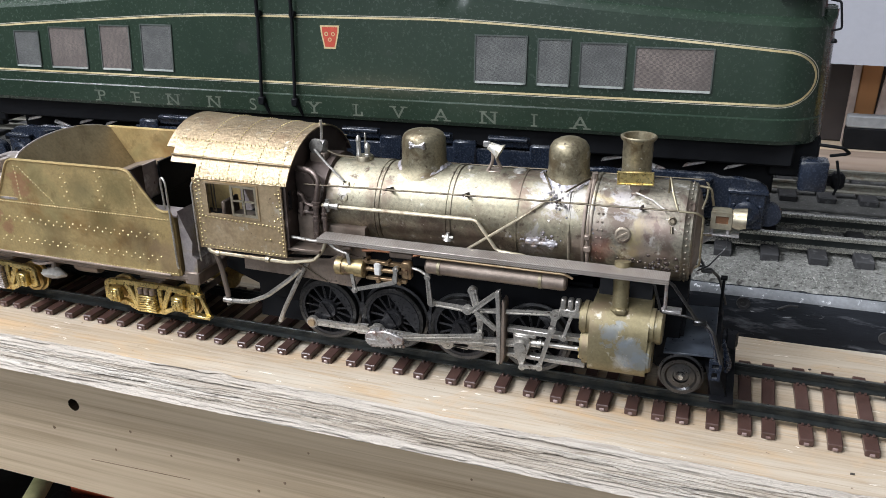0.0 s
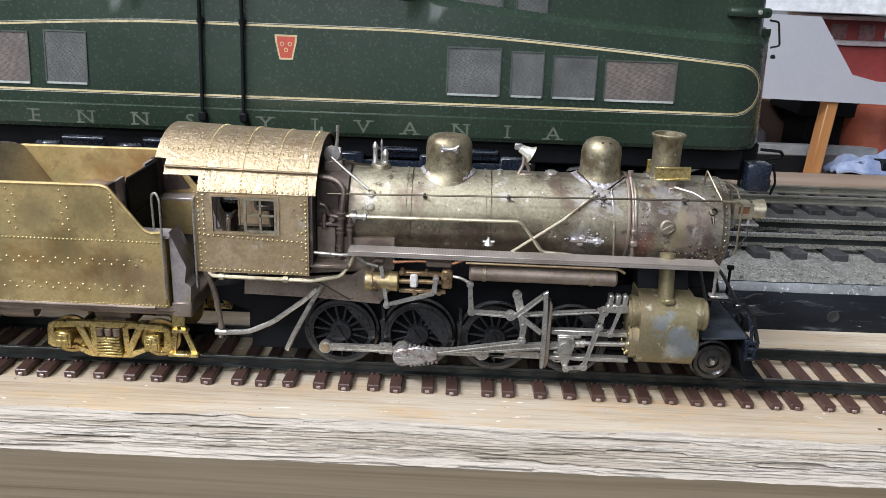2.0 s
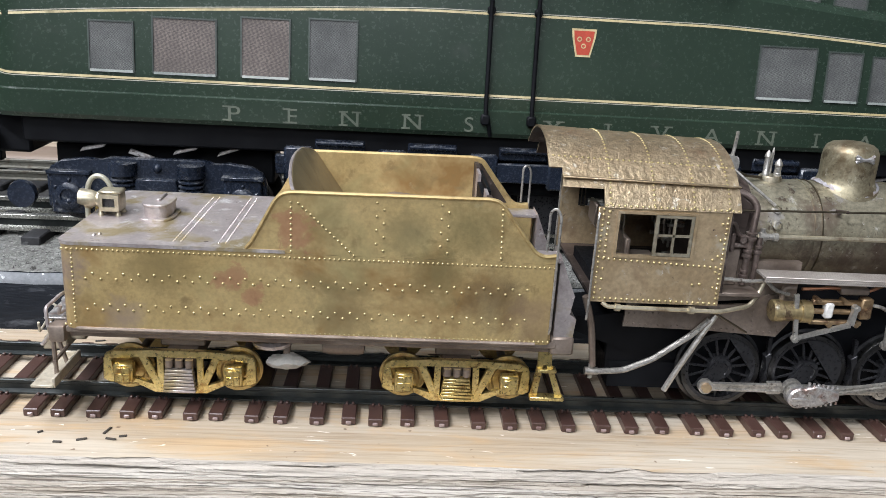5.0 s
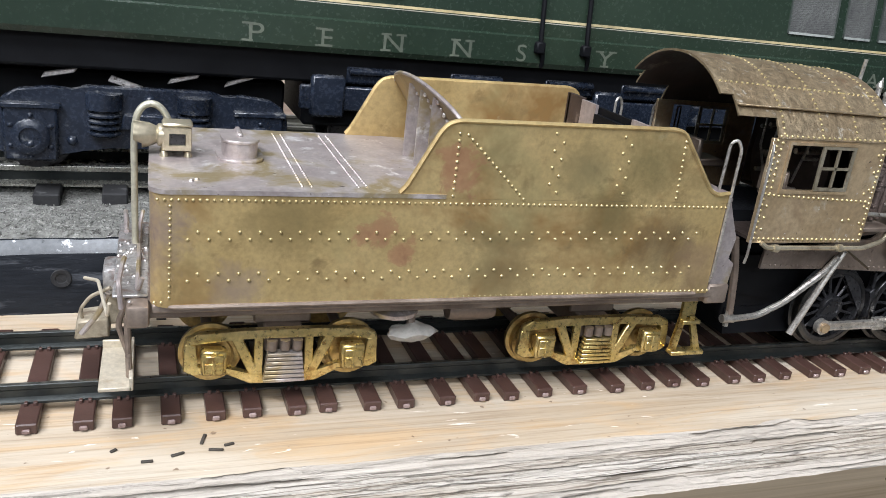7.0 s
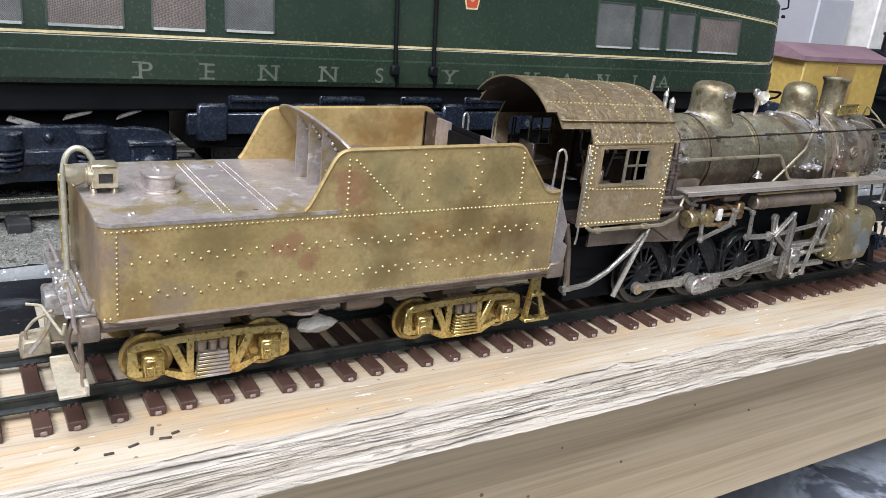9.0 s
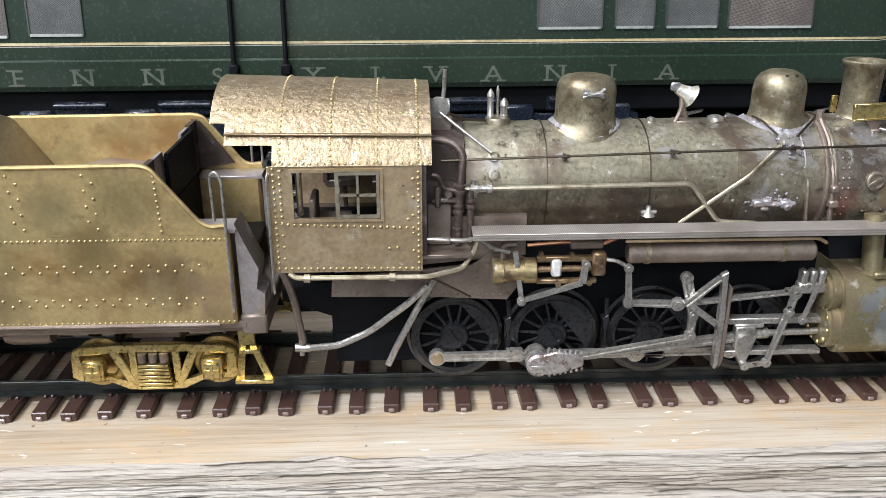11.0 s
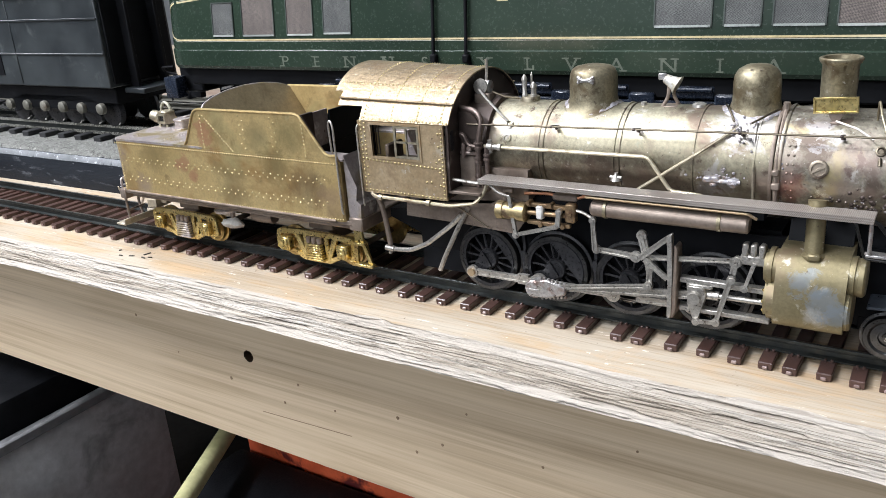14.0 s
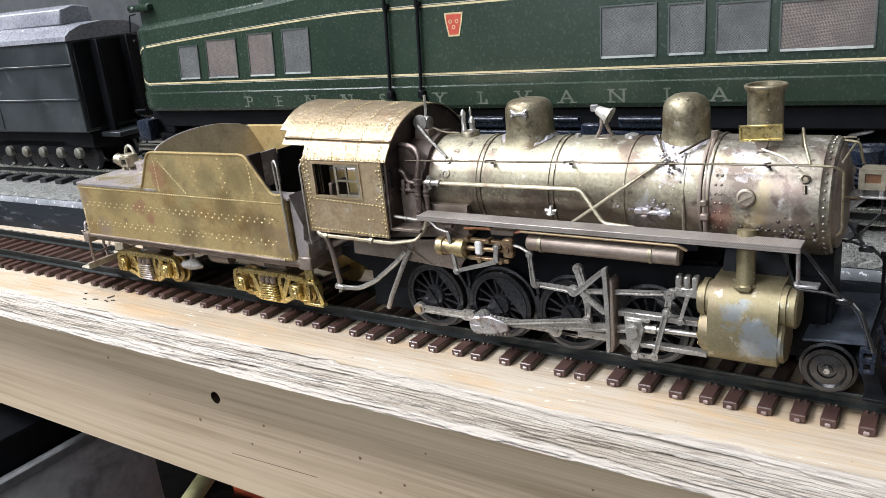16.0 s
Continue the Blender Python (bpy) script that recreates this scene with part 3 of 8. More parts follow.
for x, z, r in ((-139.6, -68, 0.9), (-96, -61, 0.7), (-76, -69, 0.6), (-41.8, -63, 0.8), (-20.5, -69.7, 0.7), (-106, -72.7, 0.7), (-33.6, -77, 0.7), (-203, -47, 0.8), (-175, -62, 0.5), (-8, -52, 0.5), (24, -66, 0.6), (60, -48, 0.5), (96, -58, 0.6)):
    bm = cyl((x, -8.2, z), (x + 0.1, -7.8, z), r, 7, bm)
bm = prism([(-121.5, -81.7), (-68.0, -79.8), (-68.0, -79.5), (-121.5, -81.3)], -8.12, -7.9, bm)
tagged(part("trim_nicks", bm, surface("brown_knot", (0.27, 0.18, 0.11), (0.36, 0.25, 0.165), 900, (0.6, 0.8)), None), "small brown knots and nicks in the pine rail", "knots", kind="stuff")

# ---- front track ----
track = thing("front_track", "black rails on brown plastic ties lying on plywood", "model track", (0, 0, 0))
RAIL_Z0, RAIL_Z1 = 2.3, 6.1


def rail_bm(y, x0, x1, z0, z1, head=1.15, foot=3.0, web=0.6, web_index=0):
    h = z1 - z0
    half = [(foot / 2, 0), (foot / 2, 0.12 * h), (web / 2, 0.26 * h), (web / 2, 0.66 * h), (head / 2, 0.74 * h), (head / 2, 0.96 * h), (head / 2 - 0.12, h)]
    outline = [(y + a, z0 + b) for a, b in half] + [(y - a, z0 + b) for a, b in reversed(half)]
    bm = prism(outline, x0, x1, axis="X")
    for f in bm.faces:
        if f.calc_center_median().z > z0 + 0.985 * h:
            f.material_index = 1
        elif 0.2 * h < f.calc_center_median().z - z0 < 0.72 * h and abs(f.normal.x) < 0.5:
            f.material_index = web_index
    return bm


for y in (-11.8, 11.8):
    part("rail", rail_bm(y, -880, 680, RAIL_Z0, RAIL_Z1), [RAIL_BLACK, RAIL_TOP], track, smooth=False)

tie_bm = box(-1.95, 1.95, -21.2, 21.2, 0, RAIL_Z0, 0.25)
for sy in (-1, 1):
    for dy in (-2.1, 2.1):
        for dx in (-0.85, 0.85):
            tie_bm = box(dx - 0.38, dx + 0.38, sy * 11.8 + dy - 0.5, sy * 11.8 + dy + 0.5, RAIL_Z0 - 0.1, RAIL_Z0 + 0.75, 0.15, tie_bm)
# moulding nub on the tie end, coloured pale to paint its glint
gate = box(-0.75, 0.75, -21.75, -21.1, 0.35, 1.35, 0.22)
for f in gate.faces:
    f.material_index = 1
tie_bm = merge(tie_bm, gate)
first = part("tie", tie_bm, [TIE_BROWN, surface("pale_gate_glint", (0.16, 0.1, 0.09), (0.36, 0.28, 0.26), 1400, (0.15, 0.3))], track, smooth=False)
# fitted pitch of the ties beside the engine, then the same uneven rhythm onwards
TIES = [-187.8, -177.9, -170.7, -161.8, -153.0, -145.1, -136.4, -129.0, -119.6, -111.8, -102.4, -94.0, -86.6, -77.4, -68.7, -58.6, -49.5, -41.8,
        -33.3, -23.4, -15.6, -6.6, 2.9, 11.2, 20.3, 27.3, 37.5, 45.9, 57.0, 64.1, 73.8, 83.8, 92.3, 100.8, 107.8, 116.2, 124.0, 131.3, 140.1,
        149.3, 156.4, 166.3, 174.6, 184.2]
while TIES[-1] < 660:
    TIES.append(TIES[-1] + rng.choice((7.3, 8.3, 9.2, 9.9)))
while TIES[0] > -860:
    TIES.insert(0, TIES[0] - rng.choice((7.3, 8.3, 9.2, 9.9)))
for i, x in enumerate(TIES):
    ob = first if i == 0 else new("tie", first.data)
    ob.parent = track
    ob.location = (x * MM, rng.uniform(-0.4, 0.4) * MM, 0)
    ob.rotation_euler = (0, 0, rng.uniform(-0.02, 0.02))

# ---- brass steam engine ----
loco = thing("steam_locomotive", "unpainted tarnished brass model steam engine with nickel rods", "model locomotive", (60, 0, 6.1))
BZ = 54.8
RAIL = 6.15

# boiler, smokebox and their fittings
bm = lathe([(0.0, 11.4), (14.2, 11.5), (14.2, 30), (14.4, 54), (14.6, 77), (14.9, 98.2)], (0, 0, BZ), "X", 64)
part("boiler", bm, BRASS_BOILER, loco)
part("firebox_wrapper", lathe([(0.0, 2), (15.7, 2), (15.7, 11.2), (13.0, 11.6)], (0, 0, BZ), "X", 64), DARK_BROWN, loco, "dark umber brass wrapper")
bm = lathe([(14.9, 98.2), (15.35, 98.3), (15.35, 126.2), (15.0, 126.6), (14.9, 128.4), (14.2, 128.8), (13.6, 128.3), (0, 128.2)], (0, 0, BZ), "X", 64)
smokebox = part("smokebox", bm, SMOKEBOX, loco)
part("smokebox_door", lathe([(13.5, 128.25), (13.0, 129.3), (9.5, 130.4), (5.0, 131), (0.0, 131.2)], (0, 0, BZ), "X", 48), BRASS_BROWN, smokebox, "brown oxidised smokebox door")
for r, x0, x1 in ((14.35, 28.6, 29.2), (14.4, 30.6, 30.85), (14.6, 53.2, 53.8), (14.6, 55.2, 55.45), (14.75, 76.3, 76.9), (14.9, 92.6, 93.3)):
    bm = lathe([(r - 0.6, x0), (r + 0.12, x0), (r + 0.12, x1), (r - 0.6, x1), (r - 0.6, x0)], (0, 0, BZ), "X", 64, cap=False)
    part("boiler_band", bm, WIRE_DARK if x1 - x0 < 0.55 else BRASS_BOILER, loco)
for x in (97.6, 99.6):
    part("boiler_band", lathe([(14.6, x - 0.5), (15.75, x - 0.45), (15.9, x), (15.75, x + 0.45), (14.6, x + 0.5)], (0, 0, BZ), "X", 64), BRASS_BROWN if x < 98 else SMOKEBOX, loco)
spots = []
for x in (101.6, 103.0):
    spots += [(x, 15.3, a) for a in range(150, 262, 9)]
spots += [(127.3, 15.05, a) for a in range(0, 360, 8)]
spots += [(x, 15.35, 200) for x in (108, 113)] + [(112 + 2.1 * i, 15.35, 203) for i in range(6)]
bm = bmesh.new()
for x, r, a in spots:
    a = radians(a)
    o = (0, math.cos(a), math.sin(a))
    bm = studs([(x, r * o[1], BZ + r * o[2])], 0.42, bm, o)
part("rivets", bm, SMOKEBOX, smokebox)
# lumps of solder and bolts low on the smokebox side
bm = bmesh.new()
burnt = bmesh.new()
for i in range(60):
    a = radians(rng.gauss(207, 8))
    x = rng.gauss(120, 3.4)
    at_ = [(min(126, x), 15.2 * math.cos(a), BZ + 15.2 * math.sin(a))]
    if i % 3:
        burnt = studs(at_, rng.uniform(0.3, 0.8), burnt, (0, math.cos(a), math.sin(a)))
    else:
        bm = studs(at_, rng.uniform(0.25, 0.55), bm, (0, math.cos(a), math.sin(a)))
part("solder_crust", bm, OLD_SOLDER, smokebox)
part("burnt_crust", burnt, DARK_BROWN, smokebox, "dark burnt crust")
part("door_dogs", studs([(129.2, 12.2 * math.cos(radians(a)), BZ + 12.2 * math.sin(radians(a))) for a in range(0, 360, 30)], 0.6, None, (1, 0, 0)), BRASS_BROWN, smokebox)
bm = box(129.2, 130.6, 1.0, 12.6, BZ + 3.2, BZ + 4.6, 0.2)
bm = box(129.2, 130.6, 1.0, 12.6, BZ - 4.6, BZ - 3.2, 0.2, bm)
bm = cyl((129.6, 12.6, BZ - 5), (129.6, 12.6, BZ + 5), 0.6, 8, bm)
bm = cyl((130.5, 0, BZ), (132.6, 0, BZ), 1.0, 12, bm)
part("door_hinge", bm, BRASS_BROWN, smokebox)


def saddle(x, r_top, r_foot, z1, profile, material, name, seg=36):
    """A dome or stack with a flared foot that follows the boiler."""
    bm2 = lathe(profile, (x, 0, 0), "Z", seg)
    for v in bm2.verts:
        k = max(0.0, min(1.0, (z1 - v.co.z) / 3.2))
        if k > 0:
            rr = max(0.2, 14.5 ** 2 - v.co.y ** 2)
            v.co.z = v.co.z * (1 - k) + k * (BZ + math.sqrt(rr) + (v.co.z - profile[0][1]) * 0.4 - 0.3)
    return part(name, bm2, material, loco)


dome = saddle(41.7, 7.2, 9, 71.0, [(9.2, 67.8), (8.2, 68.8), (7.5, 70.2), (7.3, 71.4), (7.3, 76.2), (7.1, 78.0), (6.5, 79.3), (5.4, 80.1), (3.2, 80.6), (0, 80.8)], BRASS_DOME, "steam_dome")
bm = studs([(40.2, -7.1, 77.2), (43.9, -6.9, 77.0)], 1.0, None, (0, -0.94, 0.34))
bm = pipe([(39.4, -7.1, 78.0), (41.0, -7.5, 76.9), (43.2, -7.4, 77.1), (44.6, -6.8, 78.0)], 0.5, 6, bm)
bm = pipe([(39.5, -7.2, 76.2), (41.0, -7.5, 76.9), (43.2, -7.4, 76.9), (44.5, -7.0, 76.1)], 0.45, 6, bm)
part("dome_plug", bm, SOLDER, dome, "bow-shaped lump of grey solder")
steam_dome = dome
dome = saddle(89.7, 6.2, 8, 72.0, [(7.8, 68.8), (6.9, 70.0), (6.4, 71.6), (6.3, 73.0), (6.3, 76.6), (6.0, 78.6), (5.0, 80.2), (3.2, 81.2), (0, 81.6)], BRASS_DOME, "sand_dome")
bm = cyl((89.0, -3.9, 79.7), (89.0, -4.5, 80.6), 0.4, 6)
bm = cyl((91.4, -3.9, 79.7), (91.4, -4.5, 80.6), 0.4, 6, bm)
part("hatch_catch", bm, WIRE_DARK, dome)
stack = saddle(110.2, 4.4, 6, 73.0, [(6.0, 69.4), (5.2, 70.4), (4.6, 71.8), (4.4, 73.5), (4.5, 81.6), (5.1, 82.4), (5.35, 82.8), (5.35, 83.3), (5.0, 83.6), (4.4, 83.4), (4.1, 82.0), (3.8, 76.0), (0, 76.0)], BRASS_DOME, "smokestack")

# crusts of solder where dome and stack meet the boiler
for x, r, name_ in ((89.7, 8.4, dome), (110.2, 6.2, stack), (41.7, 9.0, steam_dome)):
    prof = [(r + 0.1, 67.9), (r - 0.3, 68.2), (r - 1.0, 68.8)] if name_ is steam_dome else [(r + 1.0, 68.0), (r + 0.3, 68.3), (r - 0.9, 69.0)]
    bm = lathe(prof, (0, 0, 0), "Z", 40, cap=False)
    bmesh.ops.subdivide_edges(bm, edges=bm.edges[:], cuts=2, use_grid_fill=True)
    for v in bm.verts:
        q = v.co.normalized()
        k = 1 + (0.05 if name_ is steam_dome else 0.22) * noise.noise(Vector((q.x * 1.6, q.y * 1.6, x))) + 0.05 * noise.noise(Vector((q.x * 6, q.y * 6, x)))
        v.co.x, v.co.y = v.co.x * k, v.co.y * k
        lift = v.co.z - 68.0
        v.co.z = BZ + math.sqrt(max(4.0, 14.85 ** 2 - v.co.y ** 2)) + lift * 0.75 - 0.25 + 0.4 * noise.noise(v.co * 0.9)
        v.co.x += x
    part("solder_fillet", bm, OLD_SOLDER, loco, "lilac-grey crust of solder" if name_ else "")

# number board beside the stack, plate with a raised rim
board = new("number_board")
board.parent = loco
board.matrix_parent_inverse = loco.matrix_world.inverted()
tilt = Matrix.Translation((110.9, -7.2, 72.4)) @ Matrix.Rotation(radians(-5), 4, "Z") @ Matrix.Rotation(radians(-4), 4, "Y")
bm = box(-5.2, 5.2, -0.3, 0.3, -1.9, 1.9)
for a, b, c, d in ((-5.4, 5.4, 1.6, 2.05), (-5.4, 5.4, -2.05, -1.6), (-5.4, -4.9, -1.6, 1.6), (4.9, 5.4, -1.6, 1.6)):
    bm = box(a, b, -0.75, 0.3, c, d, 0.08, bm)
bm.transform(tilt)
part("plate", bm, BRASS_BRIGHT, board, "yellow brass number plate")
bm = prism([(109.2, 70.6), (113.0, 70.9), (112.4, 69.0), (111.7, 68.0), (110.6, 68.0), (109.7, 69.0)], -7.4, -6.4)
bm = box(110.0, 112.6, -8.6, -5.4, 66.5, 68.2, 0.25, bm)
part("bracket", bm, BRASS_BROWN, board)
part("plate_back", box(105.4, 106.9, 3.6, 4.4, 70.0, 74.2, 0.1), BRASS_BRIGHT, board)

# bell on its yoke
bell = new("bell")
bell.parent = loco
bell.matrix_parent_inverse = loco.matrix_world.inverted()
bm = pipe([(63.6, -1.6, 68.4), (65.4, -1.0, 72.0), (65.2, -0.4, 76.6)], 0.55)
bm = pipe([(68.0, 1.4, 68.6), (66.4, 0.6, 72.0), (66.2, 0.2, 76.0)], 0.55, bm=bm)
bm = box(64.0, 68.4, -2.6, 2.6, 68.4, 69.3, 0.3, bm)
part("yoke", bm, BRASS_BROWN, bell)
bm = lathe([(0.6, 3.0), (1.3, 2.6), (1.6, 1.0), (2.1, -0.6), (2.9, -1.6), (2.6, -1.6), (0.0, -0.4)], (0, 0, 0), "Z", 20)
bm.transform(Matrix.Translation((66.4, -0.4, 75.8)) @ Matrix.Rotation(radians(-62), 4, "Y"))
part("bell_cup", bm, surface("white_flecked_brass", (0.5, 0.44, 0.3), (0.7, 0.66, 0.55), 1500, (0.3, 0.5), 0.6, [((0.85, 0.83, 0.78), 260, 0.5, 0.56)], 0.1), bell)
bm = box(62.2, 64.6, -1.4, -0.4, 76.6, 78.6, 0.3)
part("bell_crank", bm, SOLDER, bell)
part("hatch_plug", lathe([(2.2, 69.2), (2.0, 70.0), (1.0, 70.4), (0, 70.5)], (74.3, -0.5, 0), "Z", 16), NICKEL, loco)
part("hatch_plug", lathe([(1.0, 69.0), (0.9, 70.0), (0, 70.3)], (58.0, -1.0, 0), "Z", 12), NICKEL, loco)

# turret with three safety valves
turret = part("turret", lathe([(3.1, 66.8), (3.1, 69.8), (2.8, 70.3), (0, 70.4)], (20.1, 0, 0), "Z", 24), BRASS_BOILER, loco)
for x, y, h, r in ((18.3, -0.6, 77.4, 0.75), (20.2, 0.8, 78.0, 0.35), (21.6, -0.8, 75.2, 0.9)):
    part("safety_valve", lathe([(r * 1.2, 70), (r * 1.2, 71), (r, 71.2), (r, h - 2.2), (r * 1.25, h - 2.0), (r * 1.1, h - 1.2), (r * 0.5, h - 0.4), (0, h)], (x, y, 0), "Z", 14), NICKEL, turret)

# turbo generator by the cab
gen = part("generator", cyl((3.2, -4.6, 73.8), (8.0, -4.6, 73.8), 2.1, 18), SOLDER, loco)
bm = lathe([(0, 0), (2.5, 0.1), (2.6, 0.8), (1.6, 1.3), (0, 1.4)], (0, 0, 0), "Y", 18)
bm.transform(Matrix.Translation((5.4, -7.0, 74.0)))
part("turbine_cap", bm, NICKEL, gen)
part("exhaust_pipe", pipe([(6.4, -4.6, 74.0), (6.9, -4.6, 79.0), (7.0, -4.8, 82.6)], 0.5), NICKEL, gen)
part("stand", box(3.0, 8.6, -7.0, -2.0, 66.5, 72.0, 0.4), BRASS_BROWN, gen)
part("steam_line", pipe([(5.6, -8.2, 73.4), (9.5, -9.6, 70.4), (17.6, -11.6, 64.4)], 0.42), NICKEL, loco)
part("steam_line", pipe([(8.0, -3.6, 72.0), (12.0, -3.0, 70.4), (17.0, -1.5, 69.8)], 0.4), WIRE_DARK, loco)
for z in (63.4, 59.5):
    y = -math.sqrt(max(1, 14.3 ** 2 - (z - BZ) ** 2))
    bm = lathe([(1.35, -0.1), (1.35, 0.35), (0.85, 0.45), (0.8, 0.15), (0, 0.15)], (0, 0, 0), "Z", 18)
    n = Vector((0, y, z - BZ)).normalized()
    bm.transform(Matrix.Translation(Vector((18.2, y, z))) @ n.to_track_quat("Z", "Y").to_matrix().to_4x4())
    part("washout_plug", bm, BRASS_BOILER, loco)

# handrail with its posts
bm = pipe([(5.6, -16.9, 64.0), (35, -16.4, 64.6), (77, -16.2, 65.6), (124.3, -16.2, 66.6)], 0.3)
part("handrail", bm, WIRE_DARK, loco)
bm = pipe([(124.3, -16.2, 66.6), (129.4, -16.0, 66.4), (131.2, -14.6, 65.0), (131.4, -14.0, 50.0), (130.2, -13.0, 48.6)], 0.34)
bm = pipe([(128.8, 2.0, 68.8), (132.2, 2.0, 68.4), (133.4, 2.0, 63.0)], 0.4, bm=bm)
bm = pipe([(129.6, -9.0, 57.4), (133.6, -4.0, 55.8)], 0.32, bm=bm)
bm = pipe([(130.6, -13.0, 66.7), (131.4, -7.0, 68.2), (131.4, 6.0, 68.0), (130.6, 13.0, 66.6)], 0.3, bm=bm)
bm = pipe([(120.8, -7.6, 69.0), (120.9, -8.6, 74.2), (122.2, -12.6, 71.0), (124.2, -16.2, 66.8)], 0.32, bm=bm)
part("handrail", bm, BRASS_DOME, loco)
part("handrail", pipe([(5.6, 16.9, 64.0), (77, 16.2, 65.6), (129.8, 16.0, 66.6)], 0.3), WIRE_DARK, loco)
for x in (34.8, 60.5, 89.5, 114.0):
    z = 64.6 + (x - 35) * 0.023
    bm = cyl((x, -16.5, z + 0.2), (x, -10.6, z - 1.0), 0.3, 8)
    bm = lathe([(0, -0.5), (0.34, -0.38), (0.46, 0), (0.34, 0.38), (0, 0.5)], (x, -16.4, z), "X", 10, bm)
    bm = lathe([(0.62, z - 1.6), (0.5, z - 0.7), (0.2, z - 0.4)], (x, -12.6, 0), "Z", 8, bm)
    part("handrail_post", bm, DARK_BROWN, loco)

# pipes along the boiler
part("delivery_pipe", pipe([(11.0, -16.2, 57.0), (64.5, -16.0, 57.5), (71.6, -16.8, 48.2), (80.5, -17.4, 47.9)], 0.62), PIPE_BRASS, loco)
bm = lathe([(1.0, 12.2), (1.3, 12.4), (1.3, 14.2), (0.9, 14.4), (0.9, 16.2), (1.2, 16.3), (1.2, 17.4), (0.7, 17.5)], (0, -16.2, 57.0), "X", 12)
bm = cyl((13.3, -16.2, 55), (13.3, -16.2, 59.2), 0.7, 10, bm)
part("pipe_union", bm, NICKEL, loco)
part("sand_pipe", pipe([(62.2, -17.0, 48.0), (78.4, -15.8, 59.4), (87.6, -11.0, 66.0)], 0.48), PIPE_BRASS, loco)
part("sand_pipe", pipe([(92.2, -9.0, 66.9), (92.6, -12.2, 63.2), (93.2, -14.9, 56.0), (93.7, -15.6, 47.6)], 0.5), BRASS_BOILER, loco)
bm = pipe([(98.6, -4.0, 70.8), (98.8, -10.4, 66.2), (99.0, -15.2, 58.0), (99.4, -15.9, 47.6)], 0.62)
bm = box(98.2, 100.0, -17.2, -15.2, 55.0, 56.6, 0.3, bm)
bm = box(98.2, 100.4, -17.2, -15.2, 51.2, 53.0, 0.3, bm)
bm = cyl((98.6, -4.6, 69.8), (98.6, -4.6, 72.2), 0.9, 8, bm)
part("air_pipe", bm, BRASS_BROWN, loco)
bm = pipe([(86.4, -9.6, 67.4), (84.0, -6.0, 70.0), (82.5, -3.0, 70.6)], 0.3)
bm = pipe([(91.0, -10.2, 67.2), (95.0, -7.0, 69.4), (97.4, -4.6, 70.4)], 0.3, bm=bm)
part("sand_lever", bm, WIRE_DARK, loco)
bm = bmesh.new()
for i in range(11):
    bm = studs([(88.2 + rng.uniform(-4, 4), -11.2 + rng.uniform(-0.5, 0.5), 65.4 + rng.uniform(-1.8, 1.5))], rng.uniform(0.2, 0.55), bm, (0, -0.74, 0.67))
part("solder_crust", bm, OLD_SOLDER, loco)
# crusts of solder round the check valve, along the band and behind the stack
for cx, ca, sx, sa, count in ((84.6, 189, 2.7, 4.5, 60), (99.2, 172, 0.9, 16, 26), (88.0, 138, 2.2, 8, 30), (106.0, 125, 3.0, 10, 14)):
    bm = bmesh.new()
    for i in range(count):
        a = radians(rng.gauss(ca, sa))
        bm = studs([(rng.gauss(cx, sx), 15.15 * math.cos(a), BZ + 15.15 * math.sin(a))], rng.uniform(0.15, 0.5), bm, (0, math.cos(a), math.sin(a)))
    part("solder_crust", bm, CRUST, loco)
part("wire", pipe([(111.5, -9.0, 68.6), (117.0, -12.0, 67.6), (121.0, -14.4, 65.6)], 0.32), NICKEL, loco)
bm = bmesh.new()
for x, z, s in ((81.6, 52.2, 1.4), (83.6, 52.6, 1.2), (85.6, 52.0, 1.0), (88.2, 52.0, 1.5), (83.0, 51.0, 1.0)):
    bm = box(x - s, x + s, -16.4, -13.6, z - s * 0.6, z + s * 0.6, 0.4, bm)
bm = cyl((80.6, -15.8, 52.1), (90.2, -15.8, 52.1), 0.6, 10, bm)
bm = cyl((88.4, -16.6, 51.2), (88.4, -13.4, 53.0), 0.8, 10, bm)
part("lubricator", bm, OLD_SOLDER, loco)
bm = lathe([(1.7, 49.6), (1.2, 50.4), (0.7, 51.0), (0.5, 52.0)], (55.0, -15.6, 0), "Z", 12)
bm = cyl((53.2, -15.8, 50.6), (56.8, -15.8, 50.6), 0.5, 8, bm)
part("check_valve", bm, NICKEL, loco)
n = Vector((0, -15.1, 2.4)).normalized()
m = Matrix.Translation((109.3, -15.1, 57.3)) @ n.to_track_quat("Z", "Y").to_matrix().to_4x4()
bm = lathe([(2.4, -0.3), (2.4, 0.7), (2.1, 0.9), (1.7, 0.9), (1.6, 0.5), (0, 0.5)], (0, 0, 0), "Z", 24)
bm = box(-2.0, 2.0, -0.3, 0.3, 0.3, 0.95, 0.05, bm)
bm.transform(m @ Matrix.Rotation(radians(30), 4, "Z"))
part("cap_plug", bm, BRASS_BOILER, loco)
bm = lathe([(1.2, -0.2), (1.2, 1.2), (0.8, 1.3), (0.6, 0.8), (0, 0.8)], (0, 0, 0), "Z", 14)
bm.transform(Matrix.Translation((122.8, -13.6, 62.4)) @ Vector((0, -0.88, 0.48)).to_track_quat("Z", "Y").to_matrix().to_4x4())
bm = cyl((122.8, -14.4, 61.0), (123.0, -15.2, 59.2), 0.5, 8, bm)
part("class_lamp_socket", bm, WIRE_DARK, loco)

